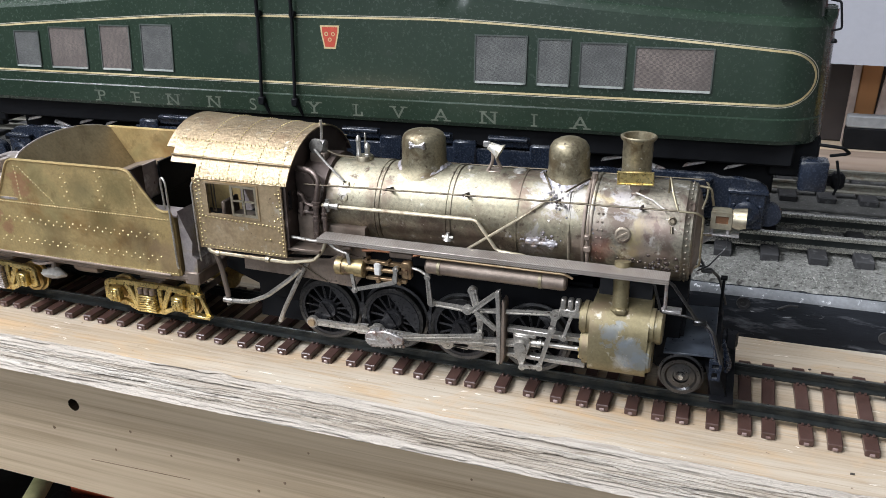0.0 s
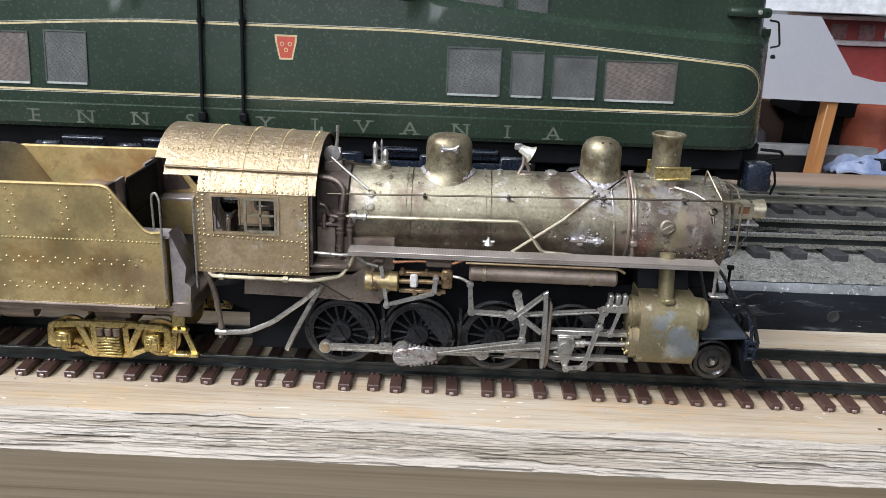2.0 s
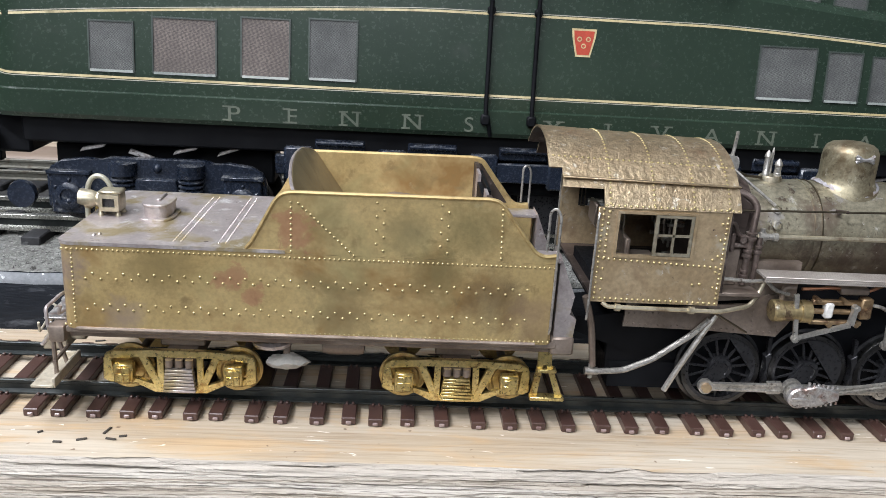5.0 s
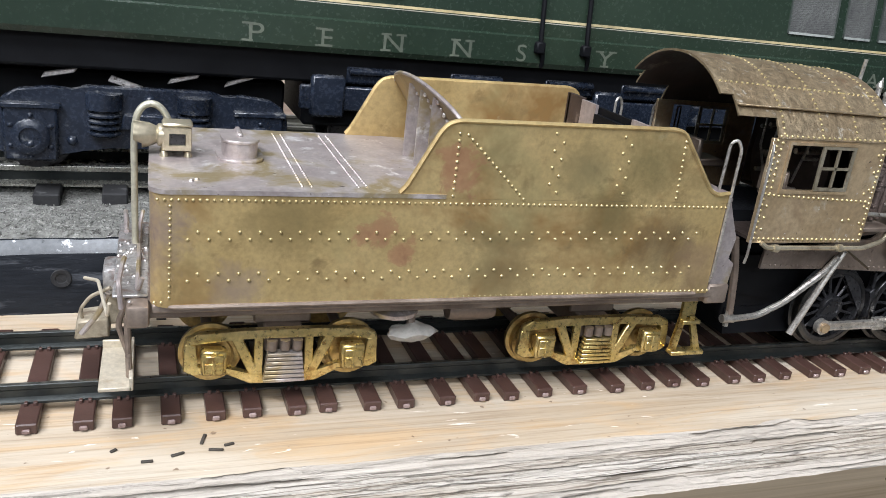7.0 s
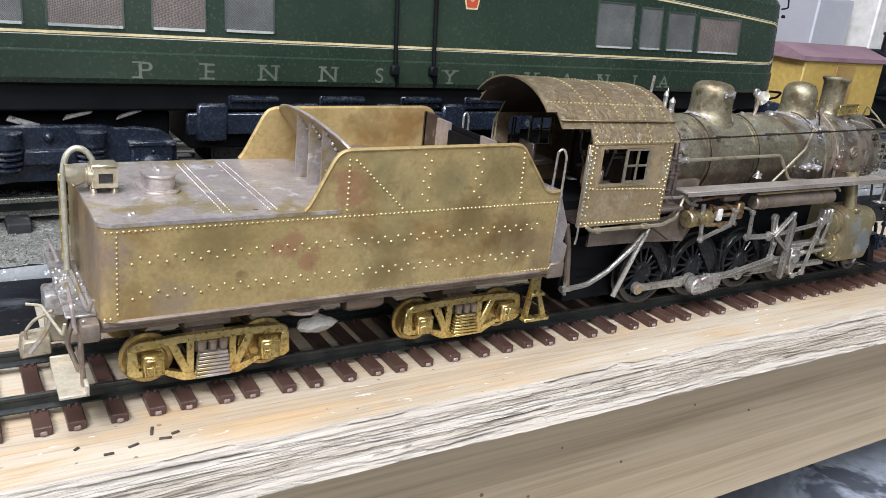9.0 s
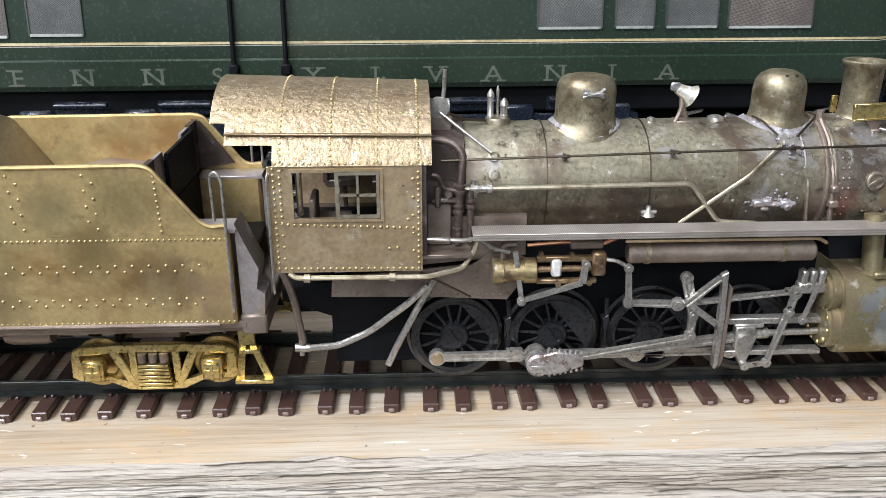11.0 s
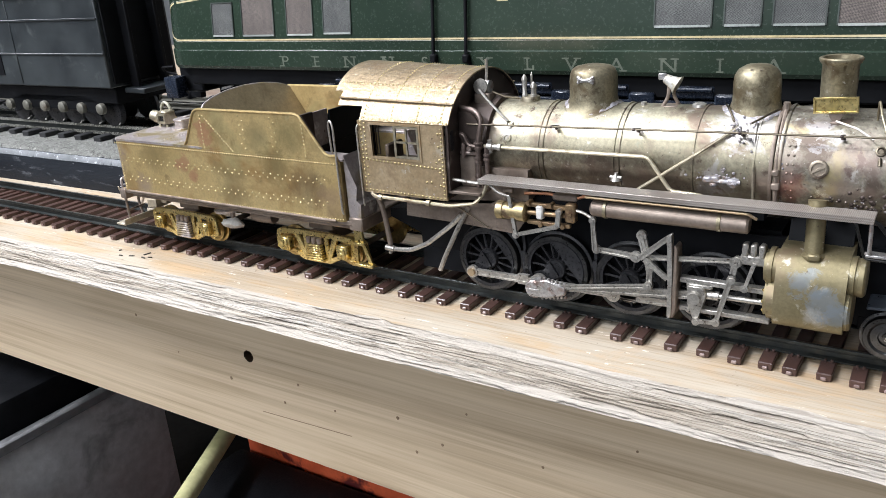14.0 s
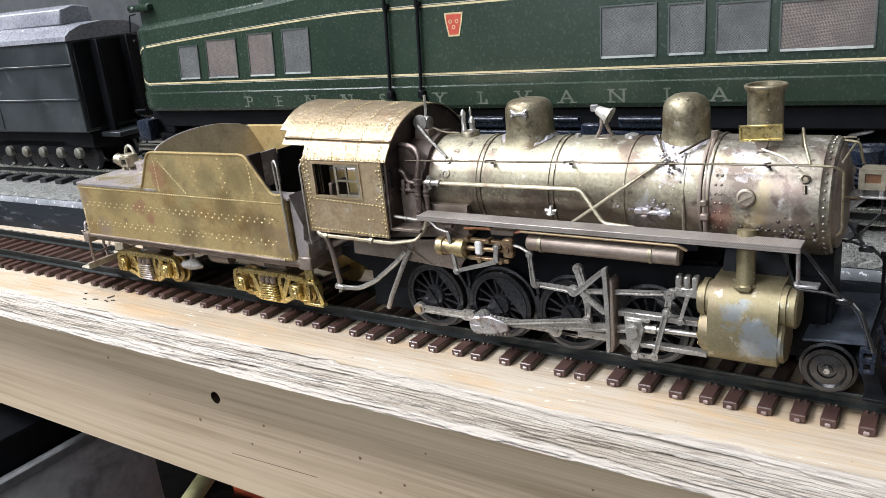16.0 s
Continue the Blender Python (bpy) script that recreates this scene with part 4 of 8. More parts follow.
# running boards with tread plate
TREAD, nt, b = nodes_of("tread_plate_brass")
v = coords(nt, 1, 1, 1)
ch = nt.nodes.new("ShaderNodeTexChecker")
ch.inputs["Scale"].default_value = 3000
rot = nt.nodes.new("ShaderNodeMapping")
rot.inputs["Rotation"].default_value = (0, 0, radians(45))
nt.links.new(v, rot.inputs[0])
nt.links.new(rot.outputs[0], ch.inputs["Vector"])
tread = ramp(nt, noise_tex(nt, v, 60, 4), [(0.3, (0.30, 0.26, 0.23)), (0.7, (0.50, 0.46, 0.42))])
nt.links.new(mix(nt, 1.0, tread, ramp(nt, ch.outputs["Fac"], [(0.3, (0.72, 0.7, 0.68)), (0.7, (1.08, 1.08, 1.08))]), "MULTIPLY"), b.inputs["Base Color"])
b.inputs["Metallic"].default_value, b.inputs["Roughness"].default_value = 0.45, 0.42
bump(nt, b, ch.outputs["Fac"], 0.6, 0.0002)
for sy in (-1, 1):
    bm = box(12.6, 124.0, min(sy * 17.6, sy * 24), max(sy * 17.6, sy * 24), 47.7, 48.4, 0.1)
    bm = box(12.6, 124.0, min(sy * 23.4, sy * 24.1), max(sy * 23.4, sy * 24.1), 46.9, 48.5, 0.1, bm)
    part("running_board", bm, TREAD, loco)
    part("cab_platform", box(0.2, 12.6, min(sy * 13, sy * 23), max(sy * 13, sy * 23), 42.3, 43.3, 0.15), BRASS_BROWN, loco)

# cab
cab = new("cab")
cab.parent = loco
cab.matrix_parent_inverse = loco.matrix_world.inverted()
X0, X1, CZ0, CZ1 = -32.4, 1.0, 40.0, 65.0
for sy in (-1, 1):
    ya, yb = (sy * 24.2, sy * 23.5) if sy < 0 else (23.5, 24.2)
    wall = part("side_wall", ring_plate((X0, X1, CZ0, CZ1), (-27.4, -8.2, 53.0, 64.0), ya, yb), BRASS_CAB, cab, smooth=False)
    o = (0, sy, 0)
    yy = sy * 24.2
    spots = line((X0 + 0.8, yy, 41.0), (X1 - 0.8, yy, 40.6), 1.45) + line((X0 + 0.8, yy, 42.4), (X0 + 0.8, yy, 64.5), 1.35) + line((X0 + 2.2, yy, 43.4), (X0 + 2.2, yy, 49.0), 2.4)
    spots += line((X1 - 0.8, yy, 42.0), (X1 - 0.8, yy, 63.5), 1.35) + line((X1 - 2.0, yy, 45.0), (X1 - 2.0, yy, 62), 4.2) + line((X0 + 2, yy, 51.7), (X1 - 2, yy, 50.5), 1.45)
    spots += line((X0 + 2.2, yy, 52.0), (X0 + 2.2, yy, 64.0), 1.6) + [(-6.5, yy, 45.6), (-4.6, yy, 45.8), (-30, yy, 64), (-2.2, yy, 52.5)]
    part("rivets", studs(spots, 0.42, None, o), RIVET_BRASS, wall)
    yo = sy * 24.5
    fa, fb = (yo, sy * 24.0) if sy < 0 else (sy * 24.0, yo)
    bm = ring_plate((-28.1, -7.6, 52.2, 64.4), (-27.4, -8.4, 53.0, 63.7), fa, fb)
    part("window_frame", bm, BRASS_CAB, cab, smooth=False)
    bm = ring_plate((-18.2, -8.3, 52.9, 63.8), (-17.3, -9.1, 53.8, 63.0), fa, fb)
    bm = box(-13.5, -12.9, fa, fb, 53.7, 63.1, 0, bm)
    bm = box(-17.4, -9.0, fa, fb, 58.1, 58.7, 0, bm)
    part("sash", bm, PIPE_BRASS, cab, smooth=False)
    part("window_slide", ring_plate((-27.0, -25.6, 53.2, 63.6), (-26.7, -25.9, 53.6, 63.2), sy * 22.6, sy * 22.2) if sy > 0 else ring_plate((-27.0, -25.6, 53.2, 63.6), (-26.7, -25.9, 53.6, 63.2), -22.6, -22.2), WIRE_DARK, cab)
    part("corner_post", box(X0 - 0.5, X0 + 0.2, ya - 0.15, yb + 0.15, CZ0, 65, 0.1), BRASS_CAB, cab)


def roof_section(inner=0.0):
    """Half outline of the cab roof, eave upward to the ridge, as (y, z)."""
    pts = [(-24.5, 65.1), (-23.4, 67.4), (-22.1, 69.7), (-20.5, 71.9), (-18.5, 74.1), (-16.2, 76.2), (-13.6, 78.1), (-10.6, 79.7), (-7.2, 80.9), (-3.7, 81.6), (0.0, 81.8)]
    pts = [(y * (1 - inner / 26.0), z - inner * (z - 62.0) / 20.0) for y, z in pts]
    return pts


def roof_shell(x0, x1, cut=None):
    bm2 = bmesh.new()
    outer = roof_section(0)
    outer = outer + [(-y, z) for y, z in reversed(outer[:-1])]
    inner = roof_section(0.6)
    inner = inner + [(-y, z) for y, z in reversed(inner[:-1])]
    rings = []
    for x in (x0, x1):
        rings.append([[bm2.verts.new((x, y, z)) for y, z in s] for s in (outer, inner)])
    n = len(outer)
    for i in range(n - 1):
        for k in (0, 1):
            bm2.faces.new((rings[0][k][i], rings[0][k][i + 1], rings[1][k][i + 1], rings[1][k][i])).material_index = k
        for e in (0, 1):
            bm2.faces.new((rings[e][0][i], rings[e][0][i + 1], rings[e][1][i + 1], rings[e][1][i]))
    for i in (0, n - 1):
        bm2.faces.new((rings[0][0][i], rings[1][0][i], rings[1][1][i], rings[0][1][i]))
    return bm2


def fit_roof(bm2):
    """The roof shaped to fit the camera's view: a low crown, lower towards the boiler."""
    for v_ in bm2.verts:
        if v_.co.z > 65.1:
            v_.co.z = 65.1 + (v_.co.z - 65.1) * (0.88 - 0.0021 * (v_.co.x + 21))
    return bm2


bm = roof_shell(-31.6, 3.2)


def roof_tail(x0, x1, first):
    bm2 = bmesh.new()
    o, n = roof_section(0)[first:], roof_section(0.6)[first:]
    o, n = o + [(-y, z) for y, z in reversed(o[:-1])], n + [(-y, z) for y, z in reversed(n[:-1])]
    rings = [[[bm2.verts.new((x, y, z)) for y, z in s] for s in (o, n)] for x in (x0, x1)]
    for i in range(len(o) - 1):
        for k in (0, 1):
            bm2.faces.new((rings[0][k][i], rings[0][k][i + 1], rings[1][k][i + 1], rings[1][k][i])).material_index = k
        for e in (0, 1):
            bm2.faces.new((rings[e][0][i], rings[e][0][i + 1], rings[e][1][i + 1], rings[e][1][i]))
    for i in (0, len(o) - 1):
        bm2.faces.new((rings[0][0][i], rings[1][0][i], rings[1][1][i], rings[0][1][i]))
    return bm2


bm = merge(bm, roof_tail(-42.0, -31.6, 2))
bm = merge(bm, roof_tail(-45.4, -42.0, 4))
# bump gives the pits; pale and dark flecks also paint the eave's glitter
BRASS_ROOF = surface("pitted_roof_brass", (0.36, 0.27, 0.165), (0.49, 0.39, 0.255), 620, (0.3, 0.5), 0.74,
                     [((0.3, 0.2, 0.12), 60, 0.54, 0.7), ((0.62, 0.56, 0.46), 330, 0.6, 0.68), ((0.24, 0.175, 0.11), 900, 0.58, 0.66)], 0.8, 0.0005, big=60, grain=(0.6, 1.15))
# underside in dark umber, colouring in the shade under the roof
roof = part("roof", fit_roof(bm), [BRASS_ROOF, DARK_BROWN], cab)
for sy in (-1, 1):
    part("rain_strip", fit_roof(box(-42.0, 3.4, min(sy * 20.2, sy * 21.4), max(sy * 20.2, sy * 21.4), 71.9, 72.4, 0.15)), BRASS_ROOF, roof)
bm = bmesh.new()
sec = roof_section(0)
for sy in (-1, 1):
    for ia, ib, x0 in ((0, 1, -31), (5, 6, -44)):
        p, q = Vector((0, sy * -sec[ia][0], sec[ia][1])), Vector((0, sy * -sec[ib][0], sec[ib][1]))
        o = Vector((0, sy * (q.z - p.z), abs(q.y - p.y))).normalized()
        p = p.lerp(q, 0.25)
        bm = studs(line((x0, p.y, p.z), (2.6, p.y, p.z), 1.5), 0.38, bm, tuple(o))
    for x in (-30.0, -19.0, -8.8, 0.2):
        path = [Vector((x, sy * -y, z)) for y, z in sec]
        acc = 1.2
        for p, q in zip(path, path[1:]):
            o = Vector((0, sy * abs(q.z - p.z), abs(q.y - p.y))).normalized()
            while acc < (q - p).length:
                bm = studs([p + (q - p).normalized() * acc], 0.38, bm, tuple(o))
                acc += 1.5
            acc -= (q - p).length
part("rivets", fit_roof(bm), RIVET_BRASS, roof)
# front wall in a few slabs round the boiler, floor, and backhead
bm = bmesh.new()
prof = [(y, z) for y, z in roof_section(0.7)]
outline = [(-23.4, 43.4), *prof[1:], *[(-y, z) for y, z in reversed(prof[1:-1])], (23.4, 43.4)]
bm = fit_roof(prism(outline, 0.9, 2.0, bm, axis="X"))
part("front_wall", bm, DARK_BROWN, cab, "dark umber brass front wall")
part("front_window", box(1.95, 2.15, -21.6, -19.8, 56.0, 62.5), BLACK_WHEEL, cab)
# floor and backhead coloured the same dark umber to deepen the cab's shade
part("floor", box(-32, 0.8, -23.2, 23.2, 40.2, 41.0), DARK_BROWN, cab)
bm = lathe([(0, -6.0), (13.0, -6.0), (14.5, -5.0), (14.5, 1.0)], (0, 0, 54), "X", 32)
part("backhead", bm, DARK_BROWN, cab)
for i in range(14):
    y, z = rng.uniform(-11, 11), rng.uniform(47, 66)
    part("valve", cyl((-6, y, z), (-8.5 - rng.random() * 2, y, z), rng.uniform(0.4, 1.1), 8), NICKEL, cab)
for y in (-10, -4, 3, 8):
    part("gauge_pipe", pipe([(-8, y, 64), (-9, y * 0.9, 57), (-8, y * 0.6, 50)], 0.35), NICKEL, cab)
for sy in (-1, 1):
    bm = box(-24, -15, sy * 17 - 4.5, sy * 17 + 4.5, 49, 51, 0.4)
    bm = box(-24.5, -23, sy * 17 - 4.5, sy * 17 + 4.5, 50, 56.5, 0.4, bm)
    bm = cyl((-19.5, sy * 17, 41), (-19.5, sy * 17, 49.2), 1.0, 8, bm)
    part("seat", bm, BRASS_BROWN, cab)
# hand irons and pipe work under the cab
for sy in (-1, 1):
    bm = pipe([(-33.0, sy * 24.6, 35.0), (-33.0, sy * 25.0, 37.0), (-32.9, sy * 25.0, 62.4), (-32.6, sy * 24.4, 63.6)], 0.32)
    part("grab_iron", bm, NICKEL, cab)
bm = pipe([(-29.4, -24.6, 40.0), (-28.0, -25.0, 39.0), (2.0, -24.6, 38.6), (10.2, -22.4, 39.6), (13.0, -21.0, 43.0), (14.2, -20.6, 46.6)], 0.6)
for x in (-25.4, -6.0):
    bm = cyl((x - 0.7, -25.0, 38.9), (x + 0.7, -25.0, 38.8), 1.0, 10, bm)
part("injector_pipe", bm, PIPE_BRASS, loco)
bm = pipe([(1.0, -21.5, 46.8), (10.5, -21.5, 46.2), (14.4, -20.6, 46.4), (17.4, -20.4, 43.6), (21.5, -20.4, 42.6)], 0.55)
part("injector_pipe", bm, NICKEL, loco)
bm = pipe([(2.2, -18, 33.6), (-2.0, -18.5, 29.4), (-12.0, -18.5, 21.6), (-19.6, -18.5, 18.0), (-27.6, -18.5, 17.4)], 0.85)
bm = cyl((-26.6, -18.5, 17.5), (-30.2, -18.5, 17.6), 1.1, 10, bm)
bm = cyl((-28.6, -18.5, 15.6), (-28.6, -18.5, 19.8), 0.7, 8, bm)
part("overflow_pipe", bm, NICKEL, loco)
part("overflow_pipe", pipe([(4.6, -17.6, 36.0), (0.6, -18.0, 29.0), (-5.4, -18.6, 17.4), (-7.6, -18.6, 12.4)], 0.85), NICKEL, loco)
bm = pipe([(-32.4, -19, 39.4), (-30.6, -18.6, 34.0), (-29.6, -18.5, 30.0), (-28.2, -18.5, 19.0)], 0.95)
part("hose", bm, BRASS_BROWN, loco)
bm = pipe([(0.5, -19.5, 37.4), (12.6, -18.8, 30.6)], 0.3)
part("brake_rod", bm, WIRE_DARK, loco)

# underframe
bm = box(-22, 128, -7.8, -5.8, 12, 35, 0.3)
bm = box(-22, 128, 5.8, 7.8, 12, 35, 0.3, bm)
bm = box(-20, 100, -5.8, 5.8, 14, 36, 0, bm)
bm = prism([(-34, 29), (-20, 31), (0, 31), (0, 17), (-18, 20), (-34, 26)], -9, 9, bm)
part("main_frame", bm, BLACK_PAINT, loco)
# two black blocks added under the frame to keep light off the ties
part("light_block_pan", prism([(-8, 15.9), (8, 15.9), (9.5, 8.6), (-9.5, 8.6)], -21, 24, axis="X"), BLACK_PAINT, loco)
part("light_block_beam", box(26, 118, -8.6, 8.6, 8.4, 11.8, 0.4), BLACK_PAINT, loco)
for sy in (-1, 1):
    for x in (22.4, 47.2, 71.8):
        bm = prism([(x - 0.4, 27.0), (x + 0.6, 27.0), (x + 1.2, 19.0), (x + 0.6, 10.4), (x - 0.4, 10.4), (x + 0.2, 19.0)], *sorted((sy * 12.0, sy * 13.4)))
        bm = prism([(x - 0.9, 21.6), (x + 0.9, 22.6), (x + 1.6, 18.0), (x + 1.3, 13.4), (x - 0.5, 14.0), (x + 0.2, 18.0)], *sorted((sy * 11.6, sy * 14.0)), bm=bm, bev=0.15)
        part("brake_hanger", bm, BLACK_WHEEL, loco)
part("belly_plate", prism([(-30, 36.6), (50, 37), (96, 40.5), (96, 44), (-30, 44)], -11, 11), BLACK_PAINT, loco)
for sy in (-1, 1):
    ya, yb = sorted((sy * 17.0, sy * 16.2))
    plate = part("firebox_side", prism([(-20.6, 35.4), (13, 38.2), (17.6, 41.0), (25.5, 40.0), (25.0, 33.6), (21.7, 28.9), (2.3, 30.0), (-20.9, 30.4)], ya, yb), BRASS_BROWN, loco)
    spots = line((-19.6, sy * 17, 34.2), (0, sy * 17, 35.4), 1.7) + line((-19.8, sy * 17, 31.4), (20, sy * 17, 30.2), 1.7) + line((18, sy * 17, 39.8), (22, sy * 17, 30.6), 1.5) + line((14, sy * 17, 37.6), (14.6, sy * 17, 32), 1.6)
    part("rivets", studs(spots, 0.34, None, (0, sy, 0)), BRASS_BROWN, plate)
part("firebox", prism([(-20, 36), (26, 40), (26, 50), (-1, 50), (-1, 42), (-20, 40)], -15.5, 15.5), BRASS_BROWN, loco)


# driving wheels
def driver(x, sy, weight):
    """A spoked wheel with tyre, flange, hub and counterweight, axle along y."""
    r = 11.25
    z = RAIL + r
    top = new("driver")
    top.parent = loco
    top.matrix_parent_inverse = loco.matrix_world.inverted()
    f = sy * 14.3
    b_ = sy * 11.3
    prof = [(r - 1.3, f), (r - 0.15, f), (r, f - sy * 0.2), (r + 0.1, f - sy * 2.2), (r + 0.95, f - sy * 2.4), (r + 0.9, b_), (r - 1.3, b_), (r - 1.3, f)]
    part("tyre", lathe(prof, (x, 0, z), "Y", 56, cap=False), STEEL_TYRE, top)
    bm2 = lathe([(r - 2.3, f - sy * 0.25), (r - 1.25, f - sy * 0.15), (r - 1.25, b_ + sy * 0.2), (r - 2.3, b_ + sy * 0.2), (r - 2.3, f - sy * 0.25)], (x, 0, z), "Y", 48, cap=False)
    part("rim", bm2, BLACK_WHEEL, top)
    n = 15
    bm2 = bmesh.new()
    for k in range(n):
        a = 2 * math.pi * (k + 0.3) / n
        d = Vector((math.cos(a), 0, math.sin(a)))
        bm2 = cyl(Vector((x, f - sy * 1.1, z)) + d * 2.4, Vector((x, f - sy * 1.3, z)) + d * (r - 1.9), 0.48, 6, bm2, 0.34)
    part("spokes", bm2, BLACK_WHEEL, top)
    bm2 = lathe([(3.6, b_), (3.6, f - sy * 0.4), (3.2, f + sy * 0.3), (2.2, f + sy * 0.4), (1.9, f + sy * 0.1), (0, f + sy * 0.1)], (x, 0, z), "Y", 28, cap=False)
    part("hub", bm2, BLACK_WHEEL, top)
    # counterweight: a segment across the wheel, high and forward
    pts = []
    a0, half = radians(38), radians(weight)
    for k in range(13):
        a = a0 - half + 2 * half * k / 12
        pts.append((x + (r - 1.6) * math.cos(a), z + (r - 1.6) * math.sin(a)))
    part("counterweight", prism(pts, *sorted((f + sy * 0.12, f - sy * 1.4))), BLACK_WHEEL, top)
    return top


DRIVE_X = (9.2, 34.1, 59.0, 83.4)
for i, x in enumerate(DRIVE_X):
    for sy in (-1, 1):
        driver(x, sy, (46, 62, 40, 46)[i])
    part("axle", cyl((x, -11.5, RAIL + 11.25), (x, 11.5, RAIL + 11.25), 1.8, 12), BLACK_WHEEL, loco)

# rods and valve gear
for sy in (-1, 1):
    def span(a, b_, s=sy):
        return sorted((s * a, s * b_))

    bm = rod((4.6, 13.3), (29.4, 13.4), 2.1, 2.3, *span(16.3, 17.6), eye_a=2.1, eye_b=2.8)
    bm = rod((22.0, 13.5), (26.0, 13.6), 3.4, 3.4, *span(16.3, 17.7), bm=bm)
    side = part("side_rod", bm, NICKEL, loco)
    part("side_rod", rod((29.4, 13.4), (54.8, 13.4), 2.2, 2.2, *span(16.3, 17.5)), NICKEL, loco)
    bm = rod((54.8, 13.4), (79.0, 13.6), 2.2, 2.2, *span(16.3, 17.5), eye_a=2.3, eye_b=2.1)
    bm = rod((50.0, 14.0), (62.0, 13.4), 1.8, 3.0, *span(16.4, 17.5), bm=bm)
    part("side_rod", bm, NICKEL, loco)
    bm = cyl((4.6, sy * 17.4, 13.3), (4.6, sy * 18.6, 13.3), 1.35, 14)
    part("crank_pin", bm, BRASS_CAB, side)
    bm = bmesh.new()
    for x in (4.6, 29.4, 54.8, 79.0):
        bm = cyl((x, sy * 13.6, 13.3), (x, sy * 17.8, 13.3), 1.2, 12, bm)
        bm = prism([(x - 2.1, 12.4), (x + 1.2, 12.0), (x + 6.2, 15.4), (x + 3.0, 20.2)], *span(14.0, 15.2), bm=bm)
    part("crank", bm, BLACK_WHEEL, side)
    bm = rod((29.4, 12.8), (80.2, 18.6), 1.9, 2.5, *span(18.6, 19.8), eye_a=2.9, eye_b=1.9)
    part("main_rod", bm, NICKEL, loco)
    bm = rod((31.8, 13.6), (66.8, 19.8), 1.5, 1.3, *span(20.6, 21.4), eye_a=1.7, eye_b=1.3)
    part("eccentric_rod", bm, NICKEL, loco)
    bm = lathe([(0, 21.9), (2.6, 21.8), (3.1, 21.2), (3.1, 18.4), (0, 18.4)], (29.6, 0, 12.6), "Y", 20, cap=False) if sy > 0 else lathe([(0, -21.9), (2.6, -21.8), (3.1, -21.2), (3.1, -18.4), (0, -18.4)], (29.6, 0, 12.6), "Y", 20, cap=False)
    bm = box(27.4, 31.8, *span(21.7, 22.1), 12.3, 12.9, 0.05, bm)
    bm = prism([(30.4, 15.6), (34.0, 16.6), (40.6, 15.0), (40.8, 12.4), (35.0, 10.4), (31.0, 10.0)], *span(20.2, 21.8), bm=bm, bev=0.35)
    for i in range(7):
        x = 32 + 1.35 * i
        bm = cyl((x, sy * 20.8, 16.0 - 0.1 * i), (x, sy * 20.8, 17.3 - 0.18 * i), 0.4, 6, bm)
        bm = cyl((x + 0.4, sy * 20.8, 10.6 + 0.2 * i), (x + 0.4, sy * 20.8, 9.4 + 0.25 * i), 0.38, 6, bm)
    part("eccentric_crank", bm, SOLDER, loco)
    # link and its yoke
    bm = rod((64.6, 35.2), (67.2, 25.0), 2.6, 2.2, *span(19.6, 20.6), eye_a=1.5, eye_b=1.2)
    bm = rod((67.2, 25.0), (67.0, 19.8), 2.0, 1.6, *span(19.6, 20.6), bm=bm, eye_b=1.3)
    bm = rod((64.9, 34.6), (66.0, 30.6), 0.9, 0.9, *span(20.7, 21.0), bm=bm)
    part("link", bm, NICKEL, loco)
    part("bracket_arm", rod((64.6, 28.6), (72.4, 35.6), 1.7, 1.5, *span(20.9, 21.9)), NICKEL, loco)
    part("bracket_arm", rod((66.0, 28.4), (72.8, 23.2), 1.6, 1.5, *span(20.9, 21.9)), NICKEL, loco)
    bm = prism([(72.2, 36.4), (74.0, 37.4), (74.4, 25.0), (74.4, 12.6), (73.8, 11.0), (73.0, 11.4), (73.0, 33.0)], *span(20.4, 22.2), bev=0.2)
    part("link_bracket", bm, NICKEL, loco)
    bm = prism([(74.7, 34.0), (75.6, 33.0), (75.6, 14.0), (75.0, 11.6), (74.2, 11.2), (74.5, 20)], *span(17.0, 22.0), bev=0.2)
    part("guide_yoke", bm, BRASS_BROWN, loco)
    bm = rod((50.8, 29.0), (63.0, 28.4), 1.6, 1.9, *span(20.0, 20.8), eye_a=1.3, eye_b=1.7)
    bm = rod((49.9, 38.4), (50.6, 29.0), 1.3, 1.7, *span(20.9, 21.6), bm=bm, eye_a=1.1)
    bm = rod((63.0, 28.4), (91.8, 31.2), 1.6, 1.3, *span(20.0, 20.8), bm=bm, eye_b=1.5)
    part("radius_rod", bm, NICKEL, loco)
    part("reach_rod", pipe([(44.0, sy * 20.5, 40.6), (47.0, sy * 20.8, 40.2), (50.0, sy * 21, 38.6)], 0.5), NICKEL, loco)
    bm = rod((91.4, 31.0), (90.6, 26.0), 1.7, 1.7, *span(20.8, 21.6), eye_a=1.5, eye_b=1.2)
    bm = rod((90.8, 27.5), (86.9, 12.1), 1.6, 1.3, *span(20.8, 21.6), bm=bm, eye_b=1.2)
    bm = rod((86.9, 12.1), (81.4, 11.4), 1.1, 1.2, *span(21.0, 21.8), bm=bm, eye_b=1.1)
    bm = rod((96.4, 31.6), (94.2, 23.8), 1.1, 0.9, *span(21.0, 21.6), bm=bm, eye_b=1.1)
    part("combination_lever", bm, NICKEL, loco)
    bm = box(76.0, 101.0, *span(17.4, 20.2), 22.3, 23.9, 0.2)
    bm = box(76.0, 101.0, *span(17.4, 20.2), 13.6, 15.0, 0.2, bm)
    bm = box(78.0, 85.4, *span(17.2, 20.6), 21.4, 22.5, 0.3, bm)
    part("crosshead_guide", bm, NICKEL, loco)
